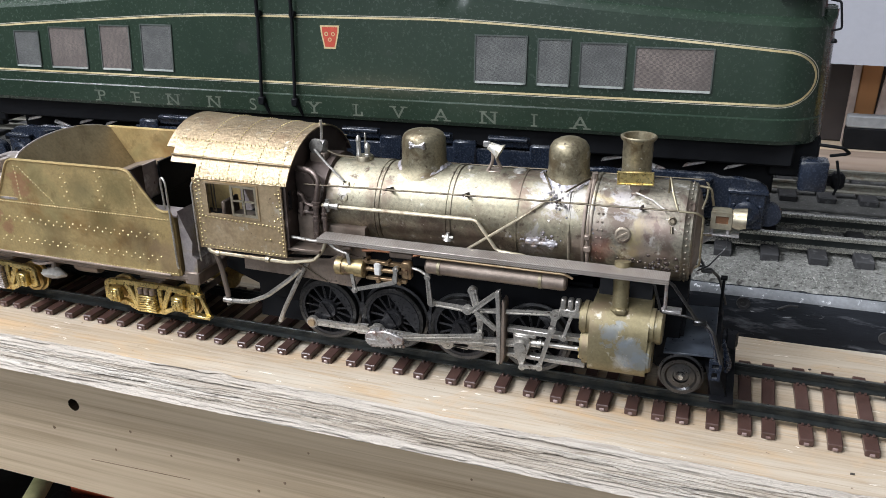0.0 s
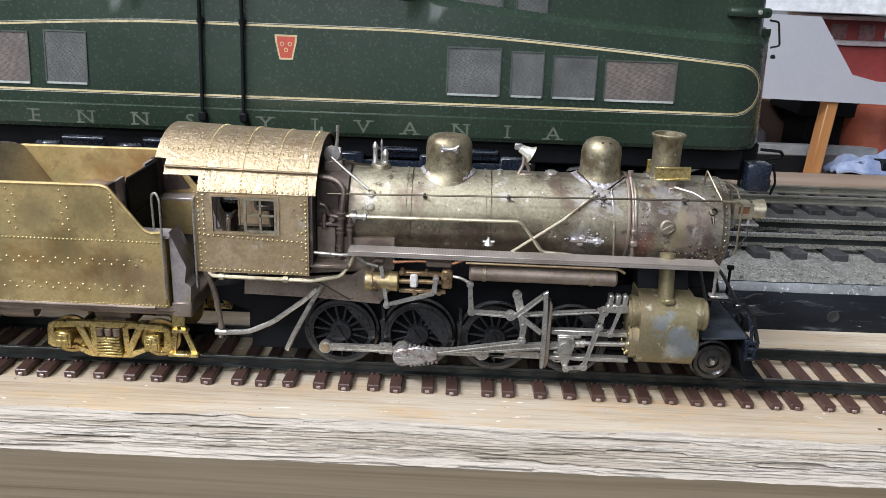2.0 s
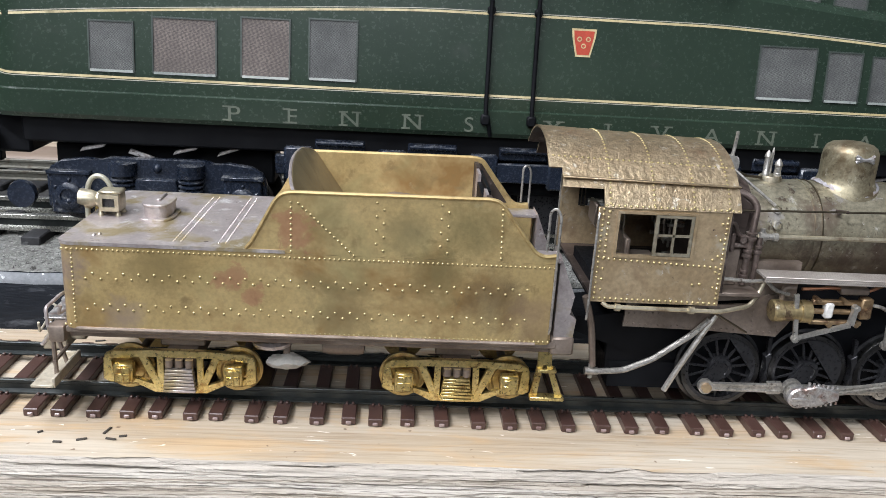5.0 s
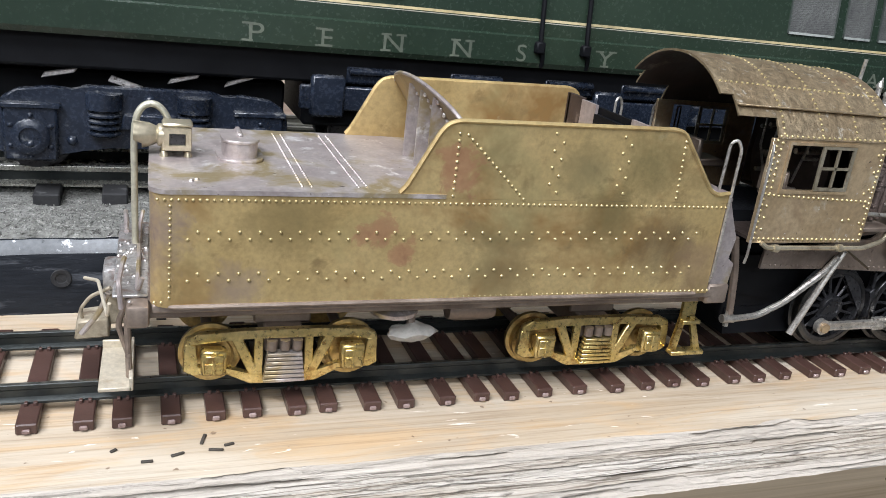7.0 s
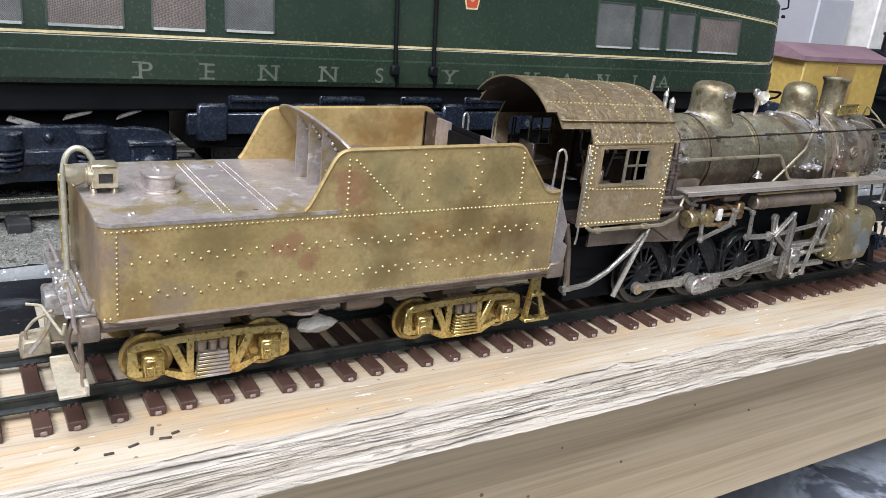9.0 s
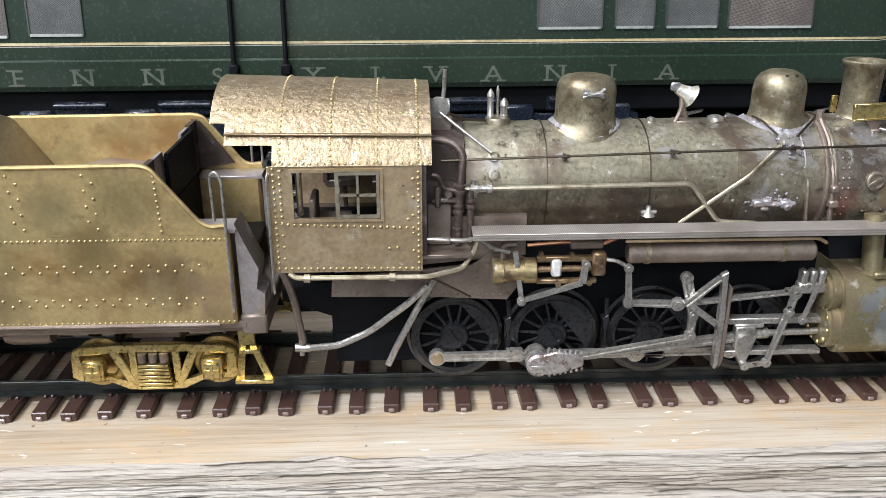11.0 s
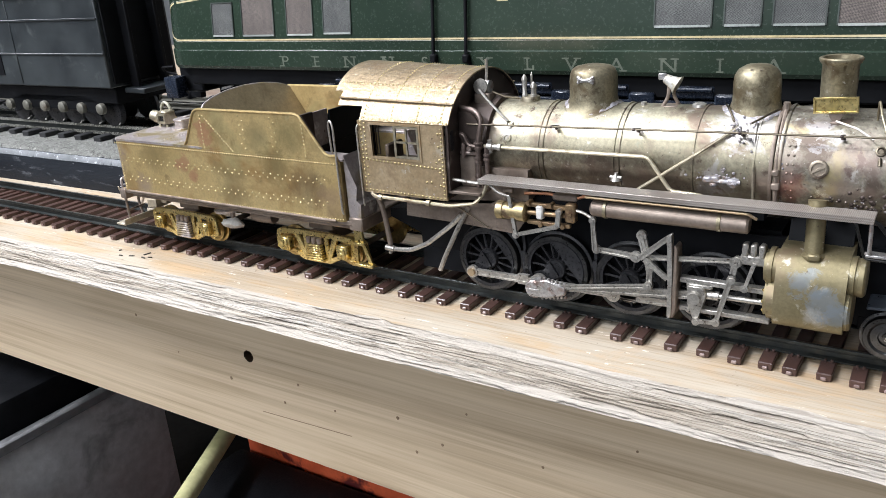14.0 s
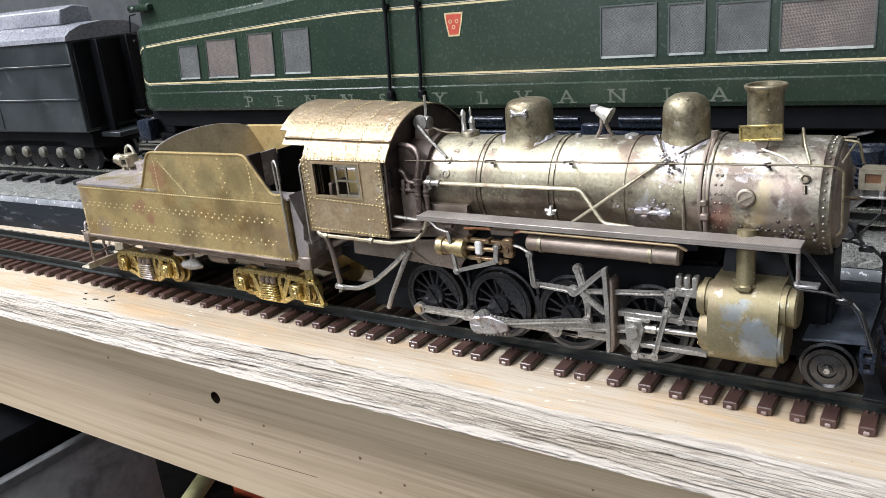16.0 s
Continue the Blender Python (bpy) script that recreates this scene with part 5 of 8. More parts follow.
    bm = prism([(78.2, 22.0), (83.0, 22.0), (84.0, 19.4), (82.6, 15.0), (81.6, 11.0), (80.4, 11.2), (78.6, 16.0)], *span(18.4, 21.0), bev=0.3)
    bm = cyl((80.6, sy * 20.8, 18.4), (80.6, sy * 22.0, 18.4), 1.8, 14, bm)
    bm = cyl((83.0, sy * 19, 19.2), (87.0, sy * 19, 19.3), 1.4, 12, bm)
    part("crosshead", bm, NICKEL, loco)
    bm = cyl((86.8, sy * 19, 19.3), (102, sy * 19, 19.6), 0.85, 12)
    bm = cyl((90, sy * 19, 30.8), (101, sy * 19, 30.8), 0.8, 12, bm)
    part("piston_rod", bm, NICKEL, loco)
    bm = bmesh.new()
    for i in range(3):
        bm = box(92.8 + 2.2 * i, 94.4 + 2.2 * i, *span(18.0, 20.8), 33.0, 36.6, 0.35, bm)
    bm = box(92.4, 99.4, *span(17.8, 20.6), 30.4, 33.4, 0.5, bm)
    part("valve_guide", bm, NICKEL, loco)

    # cylinder with its valve chest
    cylinder = new("cylinder")
    cylinder.parent = loco
    cylinder.matrix_parent_inverse = loco.matrix_world.inverted()
    prof = []
    for a, c in ((8.0, 15.4), (21.6, 15.3), (23.6, 15.9), (24.7, 17.2), (25.1, 19.6), (25.1, 27.6), (24.6, 30.4), (23.6, 32.9), (21.8, 35.0), (19.4, 36.1), (16.0, 36.4), (8.0, 36.4)):
        prof.append((sy * a, c))
    bm = prism(prof, 102.4, 119.6, axis="X")
    part("jacket", bm, CYL_BRASS, cylinder)
    bm = lathe([(0, 99.6), (5.4, 99.6), (5.4, 100.4), (6.4, 100.5), (6.4, 102.6)], (0, sy * 18.6, 22.0), "X", 30)
    bm = lathe([(6.5, 119.5), (6.5, 120.4), (6.0, 121.0), (0, 121.2)], (0, sy * 18.6, 22.0), "X", 30, bm)
    part("cylinder_head", bm, CYL_BRASS, cylinder)
    bm = lathe([(0, 99.0), (4.4, 99.0), (4.4, 99.8), (5.3, 99.9), (5.3, 101.2), (4.9, 101.3), (4.9, 102.6)], (0, sy * 18.4, 30.6), "X", 28)
    bm = lathe([(5.3, 119.4), (5.4, 119.8), (5.4, 121.0), (4.9, 121.1), (4.9, 121.7), (5.2, 121.8), (5.2, 123.0), (4.6, 123.5), (0, 123.6)], (0, sy * 18.4, 30.6), "X", 28, bm)
    part("valve_chest_head", bm, CYL_BRASS, cylinder)
    spots = [(99.6, sy * 18.6 + 5.0 * math.cos(a), 22 + 5.0 * math.sin(a)) for a in (k * math.pi / 5 for k in range(10))]
    part("bolts", studs(spots, 0.6, None, (-1, 0, 0)), BRASS_BRIGHT, cylinder)
    bm = cyl((110.5, sy * 19.4, 34.5), (110.0, sy * 16.6, 49.6), 2.4, 18)
    bm = lathe([(3.2, 34.2), (3.2, 35.6), (2.4, 36.2)], (110.5, sy * 19.2, 0), "Z", 18, bm)
    bm = box(109.4, 112.6, min(sy * 21, sy * 22.8), max(sy * 21, sy * 22.8), 34.8, 36.6, 0.4, bm)
    part("steam_pipe", bm, CYL_BRASS, loco)
part("saddle", prism([(-13, 36), (13, 36), (9, 44), (-9, 44)], 103, 119, axis="X"), BLACK_PAINT, loco)

# air tanks under the running boards
for sy in (-1, 1):
    bm = lathe([(0, 49.4), (2.0, 49.4), (2.5, 50.0), (2.5, 93.8), (2.0, 94.4), (0, 94.4)], (0, sy * 20.4, 42.0), "X", 24)
    tank = part("air_tank", bm, BRASS_BROWN, loco)
    for x in (54.0, 86.6):
        part("tank_strap", lathe([(2.3, x - 0.6), (2.75, x - 0.5), (2.75, x + 0.5), (2.3, x + 0.6)], (0, sy * 20.4, 42.0), "X", 24), BRASS_DOME, tank)
    bm = pipe([(48.2, sy * 22.6, 45.8), (94.2, sy * 22.6, 45.8), (96.4, sy * 22.0, 44.4)], 0.42)
    part("tank_pipe", bm, BRASS_CAB, tank)

# power reverse gear behind the running board
bm = lathe([(0, 17.4), (2.6, 17.4), (3.0, 17.8), (3.0, 20.0), (2.7, 20.1), (2.7, 24.8), (3.1, 24.9), (3.1, 27.6), (2.4, 28.0), (0, 28.0)], (0, -20.4, 38.0), "X", 24)
gear = part("reverse_cylinder", bm, surface("golden_brass", (0.36, 0.275, 0.135), (0.52, 0.42, 0.235), 900, (0.36, 0.52), 0.8, [((0.16, 0.11, 0.07), 260, 0.55, 0.66), ((0.62, 0.57, 0.46), 420, 0.62, 0.7)], 0.1, grain=(0.55, 1.2)), loco)
bm = box(28.0, 42.5, -21.2, -19.6, 40.2, 41.6, 0.25)
bm = box(28.0, 42.5, -21.2, -19.6, 34.6, 35.8, 0.25, bm)
bm = box(41.0, 44.4, -21.8, -19.0, 36.6, 42.6, 0.5, bm)
bm = cyl((28, -20.4, 38.2), (42, -20.4, 38.4), 0.8, 10, bm)
for x, z in ((29.0, 41.8), (33.0, 35.0), (36.4, 41.6), (40.4, 35.2), (42.8, 39.4)):
    bm = cyl((x, -22.4, z), (x, -19.4, z), 0.7, 8, bm)
part("slide_frame", bm, surface("rusty_brown_brass", (0.3, 0.2, 0.11), (0.5, 0.37, 0.22), 900, (0.35, 0.5), 0.7, [((0.14, 0.08, 0.05), 300, 0.52, 0.64)], 0.15, grain=(0.55, 1.2)), gear)
part("paint_fleck", box(31.4, 33.8, -22.0, -19.4, 36.6, 41.0, 0.5), surface("chalky_white_metal", (0.7, 0.68, 0.64), (0.82, 0.8, 0.77), 900, (0.5, 0.7)), gear)
bm = rod((22.6, 43.4), (24.5, 30.8), 1.2, 1.1, -22.6, -21.8, eye_b=1.1)
bm = rod((24.5, 30.8), (38.8, 35.2), 1.1, 1.3, -22.4, -21.6, bm=bm)
bm = rod((38.8, 35.2), (39.4, 40.0), 1.7, 1.2, -22.6, -21.4, bm=bm, eye_b=1.0)
part("reverse_lever", bm, NICKEL, gear)
bm = box(36.0, 44.0, -19.5, -17, 42.6, 44.6, 0.4)
bm = pipe([(20.0, -19.6, 41.0), (20.0, -20.0, 44.6), (23.0, -20.0, 44.6)], 0.8, bm=bm)
part("reverse_bracket", bm, BRASS_BROWN, gear)
part("copper_pipe", pipe([(26, -18, 43.4), (34, -18.4, 44.2), (44, -18.4, 43.6), (48, -18, 45.2)], 0.5), surface("dull_copper", (0.5, 0.24, 0.14), (0.62, 0.33, 0.2), 900, (0.35, 0.5), 1.0), gear)

# pipes and elbows beside the firebox, ahead of the cab
UMBER_PIPE = surface("brown_grimy_pipe", (0.13, 0.095, 0.08), (0.25, 0.195, 0.17), 900, (0.32, 0.5), 0.6, [((0.42, 0.36, 0.32), 260, 0.6, 0.68)], 0.2, big=120, grain=(0.5, 1.2))
part("feed_pipe", pipe([(1.6, -14.6, 68.6), (7.4, -14.8, 68.2), (10.8, -16.2, 65.6), (9.8, -17.6, 58.0), (9.4, -17.6, 44.0)], 0.95, 10, bend=3.0), UMBER_PIPE, loco, "thick brown feed pipe")
part("feed_pipe", pipe([(12.4, -17.0, 57.0), (12.4, -17.0, 44.0)], 0.8, 10), UMBER_PIPE, loco)
part("feed_pipe", pipe([(3.4, -17.6, 61.0), (5.0, -17.8, 60.6), (6.0, -17.8, 57.6), (9.4, -17.8, 57.0)], 0.6, 8), UMBER_PIPE, loco)
for x, z, r in ((9.8, 57.4, 1.5), (9.5, 52.6, 1.3), (12.4, 53.6, 1.15), (9.4, 47.0, 1.2)):
    part("pipe_union", lathe([(r * 0.7, z - 1.2), (r, z - 1.0), (r, z - 0.3), (r * 0.75, z - 0.1), (r * 0.75, z + 0.3), (r, z + 0.5), (r, z + 1.0), (r * 0.7, z + 1.2)], (x, -17.5 if x < 11 else -17.0, 0), "Z", 10), UMBER_PIPE, loco)
bm = box(3.2, 9.2, -18.4, -17.2, 54.2, 55.4, 0.3)
bm = box(4.0, 5.4, -18.8, -17.0, 53.2, 58.2, 0.4, bm)
bm = cyl((7.2, -19.2, 56.6), (7.2, -16.8, 56.6), 0.9, 10, bm)
part("valve_body", bm, UMBER_PIPE, loco)
part("side_panel", box(2.2, 8.0, -17.0, -15.4, 43.4, 53.6, 0.3), BRASS_BROWN, loco, "brown panel beside the firebox")
part("side_panel", prism([(2.2, 59.2), (2.2, 68.0), (6.6, 67.4), (9.0, 65.0), (8.6, 59.2)], -16.2, -15.0), DARK_BROWN, loco)

# pilot, deck, leading truck and coupler
bm = box(124, 138.6, -17.0, 17.0, 21.6, 22.4, 0.2)
for v_ in bm.verts:
    v_.co.z += 0.06 * (v_.co.x - 131)
part("pilot_deck", bm, surface("blue_grey_deck_paint", (0.035, 0.043, 0.058), (0.075, 0.088, 0.108), 700, (0.26, 0.42), 0.0, [((0.015, 0.018, 0.024), 200, 0.55, 0.66)], 0.1, big=120), loco, "blue-black painted deck plate")
part("smokebox_support", prism([(-6.5, 22.4), (6.5, 22.4), (6.0, 42.0), (-6.0, 42.0)], 119.4, 129.0, axis="X"), BLACK_PAINT, loco)
part("pilot_beam", box(137.6, 140.2, -17.6, 17.6, 17.4, 22.0, 0.4), BLACK_PAINT, loco)
bm = prism([(136.4, 18.4), (140.0, 18.4), (143.4, 8.6), (139.2, 8.6)], -16, 16)
bm = box(138.6, 145.4, -19, 19, 8.0, 9.0, 0.2, bm)
part("pilot", bm, BLACK_PAINT, loco)
bm = box(140.4, 142.0, -2.0, 2.0, 19.0, 23.0, 0.6)
bm = prism([(142.0, -2.2), (144.4, -2.4), (145.2, 0.2), (143.6, 1.0), (143.2, -0.6), (142.6, 0.6), (142.0, 2.2)], 18.4, 23.4, bm, axis="Z")
part("coupler", bm, BLACK_PAINT, loco)
bm = pipe([(140.8, -14, 26), (142.2, -14, 22.0), (143.4, -13.6, 18.6), (142.4, -13.2, 16.0)], 0.7)
bm = pipe([(140.8, -12, 26), (141.6, -12, 21), (142.0, -12, 17)], 0.4, bm=bm)
part("air_hose", bm, BLACK_BLUE, loco)
bm = ring_plate((137.4, 141.0, 19.2, 22.2), (138.3, 140.1, 19.9, 21.4), -19.4, -17.7)
bm = ring_plate((137.6, 140.8, 15.8, 19.1), (138.4, 140.0, 16.5, 18.4), -19.2, -17.8, bm)
bm = pipe([(134.6, -19.4, 34.2), (136.8, -19.2, 31.4), (138.6, -18.8, 26.0), (139.2, -18.6, 22.0)], 0.55, bm=bm)
bm = lathe([(0, -1.0), (0.8, -0.8), (1.0, 0), (0.8, 0.8), (0, 1.0)], (138.4, -18.8, 27.0), "Y", 12, bm)
part("marker_bracket", bm, BLACK_BLUE, loco)
bm = cyl((139, 9, 24), (139, 9, 37.0), 0.5, 10)
bm = cyl((138, 9, 37.0), (140, 9, 37.0), 0.8, 12, bm)
part("flag_stand", bm, BLACK_PAINT, loco)
for sy in (-1, 1):
    bm = pipe([(119.6, sy * 20, 45.6), (122.4, sy * 20, 36.4), (129.4, sy * 20, 36.2), (133.6, sy * 19.6, 35.0)], 0.42)
    bm = pipe([(123.0, sy * 22, 47.6), (125.0, sy * 21.6, 46.4), (132.6, sy * 20, 35.4)], 0.5, bm=bm)
    bm = box(131.6, 135.4, *sorted((sy * 18.6, sy * 20.6)), 33.6, 35.2, 0.4, bm)
    bm = pipe([(135.2, sy * 19.6, 34.4), (137.6, sy * 20.4, 32.0), (140.6, sy * 20.6, 22.4)], 0.5, bm=bm)
    part("pilot_brace", bm, STEEL_TYRE, loco)
    bm = pipe([(123.4, sy * 23, 47.4), (123.6, sy * 23, 38.6), (122.8, sy * 22, 38.6)], 0.5)
    bm = box(122.8, 128.2, *sorted((sy * 20, sy * 23.4)), 38.0, 38.7, 0.15, bm)
    part("front_step", bm, SOLDER, loco)
for sy in (-1, 1):
    f, b_ = sy * 13.9, sy * 11.4
    r, z, x = 6.1, RAIL + 6.1, 129.6
    bm = lathe([(0, f - sy * 0.4), (1.3, f - sy * 0.3), (1.4, f - sy * 0.8), (2.2, f - sy * 0.9), (2.4, f - sy * 0.4), (4.2, f - sy * 0.6), (4.8, f), (r - 0.15, f), (r, f - sy * 0.2), (r + 0.1, f - sy * 1.6), (r + 0.9, f - sy * 1.8), (r + 0.8, b_), (0, b_)], (x, 0, z), "Y", 40, cap=False)
    wheel = part("leading_wheel", bm, STEEL_TYRE, loco)
    part("axle_end", cyl((x, f - sy * 0.4, z), (x, f + sy * 0.5, z), 0.8, 10), NICKEL, wheel)
part("truck_frame", box(121, 137, -8, 8, 11, 15.5, 0.8), BLACK_PAINT, loco)

# headlight on its bracket
lamp = new("headlight")
lamp.parent = loco
lamp.matrix_parent_inverse = loco.matrix_world.inverted()
bm = ring_plate((133.0, 139.0, 57.6, 62.8), (134.4, 138.0, 59.2, 61.6), -3.0, -2.2)
bm = box(133.0, 139.0, -2.2, 3.0, 57.6, 62.8, 0.9, bm, seg=2)
part("case", bm, PIPE_BRASS, lamp)
part("number_glass", box(134.3, 138.1, -2.5, -2.25, 59.1, 61.7), surface("amber_brown_glass", (0.1, 0.05, 0.03), (0.2, 0.1, 0.05), 900, (0.1, 0.2)), lamp)
bm = lathe([(2.6, 139), (3.0, 139.2), (3.4, 143.0), (3.1, 143.0), (2.4, 140)], (0, 0, 60.2), "X", 24, cap=False)
for v in bm.verts:
    if v.co.z < 58.4 and v.co.x > 141:
        v.co.x -= 1.6
part("visor", bm, PIPE_BRASS, lamp)
bm = box(130.6, 141.5, -3.4, 3.4, 55.4, 56.0, 0.15)
for x in (133.6, 138.2):
    for y in (-2.2, 2.2):
        bm = cyl((x, y, 55.8), (x, y, 57.8), 0.6, 8, bm)
bm = prism([(130.8, 55.6), (136, 55.6), (130.8, 50.8)], -0.6, 0.6, bm)
part("shelf", bm, SOLDER, lamp)
part("lamp_wire", pipe([(138, 0, 57.6), (138.6, -2.0, 52.0), (134.0, -5, 46.4), (131.0, -4, 44.0)], 0.25), BLACK_WHEEL, lamp)

# ---- tender ----
tender = thing("tender", "tarnished brass model tender with rivet rows and yellow trucks", "model tender", (-105, 0, 6.1))
TY = 25.7
CORNER = [(-165.3 + 3.4 * (1 - math.cos(radians(9 * k))), -TY + 3.4 * (1 - math.sin(radians(9 * k)))) for k in range(11)]
bm = prism(CORNER + [(-59.0, -TY), (-59.0, TY)] + [(x, -y) for x, y in reversed(CORNER)], 28.0, 50.0, axis="Z")
tank = part("tank", bm, BRASS_TENDER, tender)
bm = prism([(x - 0.2, y - 0.2) for x, y in CORNER] + [(-110.0, -TY - 0.2), (-110.0, TY + 0.2)] + [(x - 0.2, 0.2 - y) for x, y in reversed(CORNER)], 50.02, 50.9, axis="Z")
deck = part("deck", bm, TENDER_DECK, tender, "plum-grey tarnished deck plate")
bm = bmesh.new()
for x in (-137.0, -126.0):
    for dx in (-0.9, 0.9):
        bm = studs(line((x + dx, -22, 50.9), (x + dx, 22, 50.9), 1.5), 0.34, bm, (0, 0, 1))
bm = studs([(-158.0, -20.0, 50.9), (-157.0, -19.0, 50.9)], 0.6, bm, (0, 0, 1))
part("rivets", bm, TENDER_DECK, deck)
for sy in (-1, 1):
    ya, yb = sorted((sy * TY, sy * (TY - 0.7)))
    out = [(-121.0, 50.05), (-119.6, 51.0), (-118.2, 52.6), (-112.6, 63.2), (-111.2, 64.9), (-109.0, 65.6), (-60.0, 66.0), (-57.6, 65.4), (-56.2, 63.6), (-49.2, 54.4), (-47.6, 52.6), (-45.6, 51.8), (-42.6, 52.2), (-42.2, 50.05)]
    side = part("coal_side", prism(out, ya, yb), BRASS_TENDER, tender)
    bm = pipe([(x, sy * TY, z + 0.1) for x, z in out[1:-1]], 0.5, 6, bend=1.0)
    part("beading", bm, BRASS_TENDER, side)
    # front water legs
    bm = prism([(-59.0, sy * 17), (-42.6, sy * 17), (-42.0, sy * 18), (-42.0, sy * (TY - 0.8)), (-42.8, sy * TY), (-59.0, sy * TY)], 28.0, 50.0, axis="Z")
    part("water_leg", bm, BRASS_TENDER, tender)
    part("leg_top", box(-59.0, -40.6, *sorted((sy * 17.2, sy * (TY - 0.75))), 50.02, 51.0, 0.2), TENDER_DECK, tender)
    o = (0, sy, 0)
    y = sy * TY
    spots = line((-164, y, 49.0), (-42.8, y, 49.0), 1.22) + line((-164.6, y * 0.985, 28.9), (-42.6, y, 28.7), 1.22) + line((-161.8, y, 47.8), (-162.0, y, 30), 1.22)
    part("seam_rivets", studs(spots, 0.36, None, o), RIVET_BRASS, tank)
    spots = []
    for z in (42.9, 34.7):
        x = -157.0
        while x < -46:
            spots += [(x, y, z), (x - 1.8, y, z - 1.45)]
            x += 3.72
    part("stay_rivets", studs(spots, 0.40, None, o), RIVET_BRASS, tank)
    spots = line((-108.6, y, 63.2), (-108.6, y, 50.6), 1.35) + line((-106.8, y, 63.0), (-93.2, y, 50.2), 1.35) + line((-56.9, y, 63.6), (-56.5, y, 51), 1.35)
    for x in (-86.9, -71.0):
        for k in range(8):
            spots.append((x + (0.9 if k % 2 else -0.9), y, 64.0 - 1.75 * k))
    part("stay_rivets", studs(spots, 0.40, None, o), RIVET_BRASS, side)
# coal space: arched rear board with gussets, slope sheet, front gate
arch = []
for k in range(17):
    y = -25 + 50 * k / 16
    arch.append((y, 65.2 + 4.4 * (1 - (y / 25) ** 2) ** 0.7))
bm = prism([(-25, 51), *arch, (25, 51)], -98.6, -97.8, axis="X")
for v in bm.verts:
    v.co.x -= (v.co.z - 51) * 0.68
board_ = part("coal_board", bm, surface("dull_brown_coal_board", (0.30, 0.235, 0.135), (0.43, 0.345, 0.21), 900, (0.38, 0.55), 0.55, [((0.2, 0.15, 0.09), 60, 0.55, 0.7)], 0.08, big=50, grain=(0.7, 1.12)), tender)
bm = pipe([(-108.0 - (z - 65.2) * 0.68, y, z) for y, z in arch], 0.45, 6, bend=0.5)
part("beading", bm, TENDER_DECK, board_)
for y in (-12.4, -3.6, 5.2):
    part("gusset", prism([(-110.4, 50.9), (-98.8, 50.9), (-109.4, 67.4), (-110.4, 67.6)], y - 0.35, y + 0.35), TENDER_DECK, board_, "plum-grey triangular gusset")
    bm = bmesh.new()
    for k in range(13):
        q = k / 12
        bm = studs([(-98.9 - 10.4 * q, y - 0.3, 51.2 + 15.6 * q)], rng.uniform(0.45, 0.8), bm, (-0.7, -0.5, 0.5))
    part("solder_seam", bm, SOLDER, board_)
part("front_deck_plate", box(-110.0, -97.0, -24.9, 24.9, 50.02, 50.86), TENDER_DECK, tender)
bm = prism([(-97.4, 51.2), (-84.0, 54.5), (-59.5, 52.0), (-59.5, 50.3), (-97.4, 50.9)], -24.9, 24.9)
part("slope_sheet", bm, BRASS_BROWN, tender)
part("coal_gate", box(-60.2, -59.4, -16.6, -8.2, 44, 64.6), TENDER_DECK, tender)
part("coal_gate", box(-60.2, -59.4, 9.0, 16.6, 44, 64.6), TENDER_DECK, tender)
part("gate_board", box(-60.4, -59.2, -8.2, 9.0, 48, 62.4), BLACK_PAINT, tender)
# inner plates coloured much darker than the tank sheets around them
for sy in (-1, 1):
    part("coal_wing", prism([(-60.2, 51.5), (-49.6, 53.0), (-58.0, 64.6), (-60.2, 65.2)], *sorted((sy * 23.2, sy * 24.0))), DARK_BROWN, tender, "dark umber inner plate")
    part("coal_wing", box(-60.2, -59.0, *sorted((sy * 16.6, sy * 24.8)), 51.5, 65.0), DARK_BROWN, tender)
part("front_deck", box(-59.0, -41.0, -17, 17, 36.6, 38.0), BLACK_PAINT, tender)
# black plates added to paint in the dark opening towards the cab
part("dark_opening_plate", box(-58.8, -58.0, -17, 17, 38, 52), BLACK_PAINT, tender)
part("dark_opening_plate", box(-59.1, -58.3, -8.2, 17, 52.1, 64.0), BLACK_PAINT, tender)

# hatch, lamp, ladder
def oval(cx, cy, rx, ry, n=32, k=0.62):
    out_ = []
    for i in range(n):
        c_, s_ = math.cos(2 * math.pi * i / n), math.sin(2 * math.pi * i / n)
        out_.append((cx + math.copysign(abs(c_) ** k, c_) * rx, cy + math.copysign(abs(s_) ** k, s_) * ry))
    return out_


hatch = part("hatch", merge(prism(oval(-147.6, 0.6, 3.6, 5.6), 51.3, 54.6, axis="Z", bev=0.15), prism(oval(-147.6, 0.6, 4.8, 7.2), 50.8, 51.5, axis="Z", bev=0.15)), TENDER_DECK, tender)
part("hatch_lid", prism(oval(-147.6, 0.6, 3.9, 6.0), 54.5, 55.2, axis="Z", bev=0.2), TENDER_DECK, hatch)
part("hinge", box(-148.2, -147.0, -1.0, 6.4, 55.0, 55.8, 0.3), TENDER_DECK, hatch)
lamp = new("rear_lamp")
lamp.parent = tender
lamp.matrix_parent_inverse = tender.matrix_world.inverted()
bm = ring_plate((-162.6, -157.4, 52.4, 56.8), (-161.6, -158.4, 53.4, 55.8), -3.4, -2.2)
bm = box(-163.0, -157.0, -2.6, 2.6, 56.9, 57.7, 0.35, bm)
bm = box(-163.2, -157.2, -2.2, 3.0, 51.8, 57.2, 0.9, bm, seg=2)
part("case", bm, PIPE_BRASS, lamp)
part("number_glass", box(-161.9, -158.5, -2.6, -2.25, 53.3, 55.9), BLACK_WHEEL, lamp)
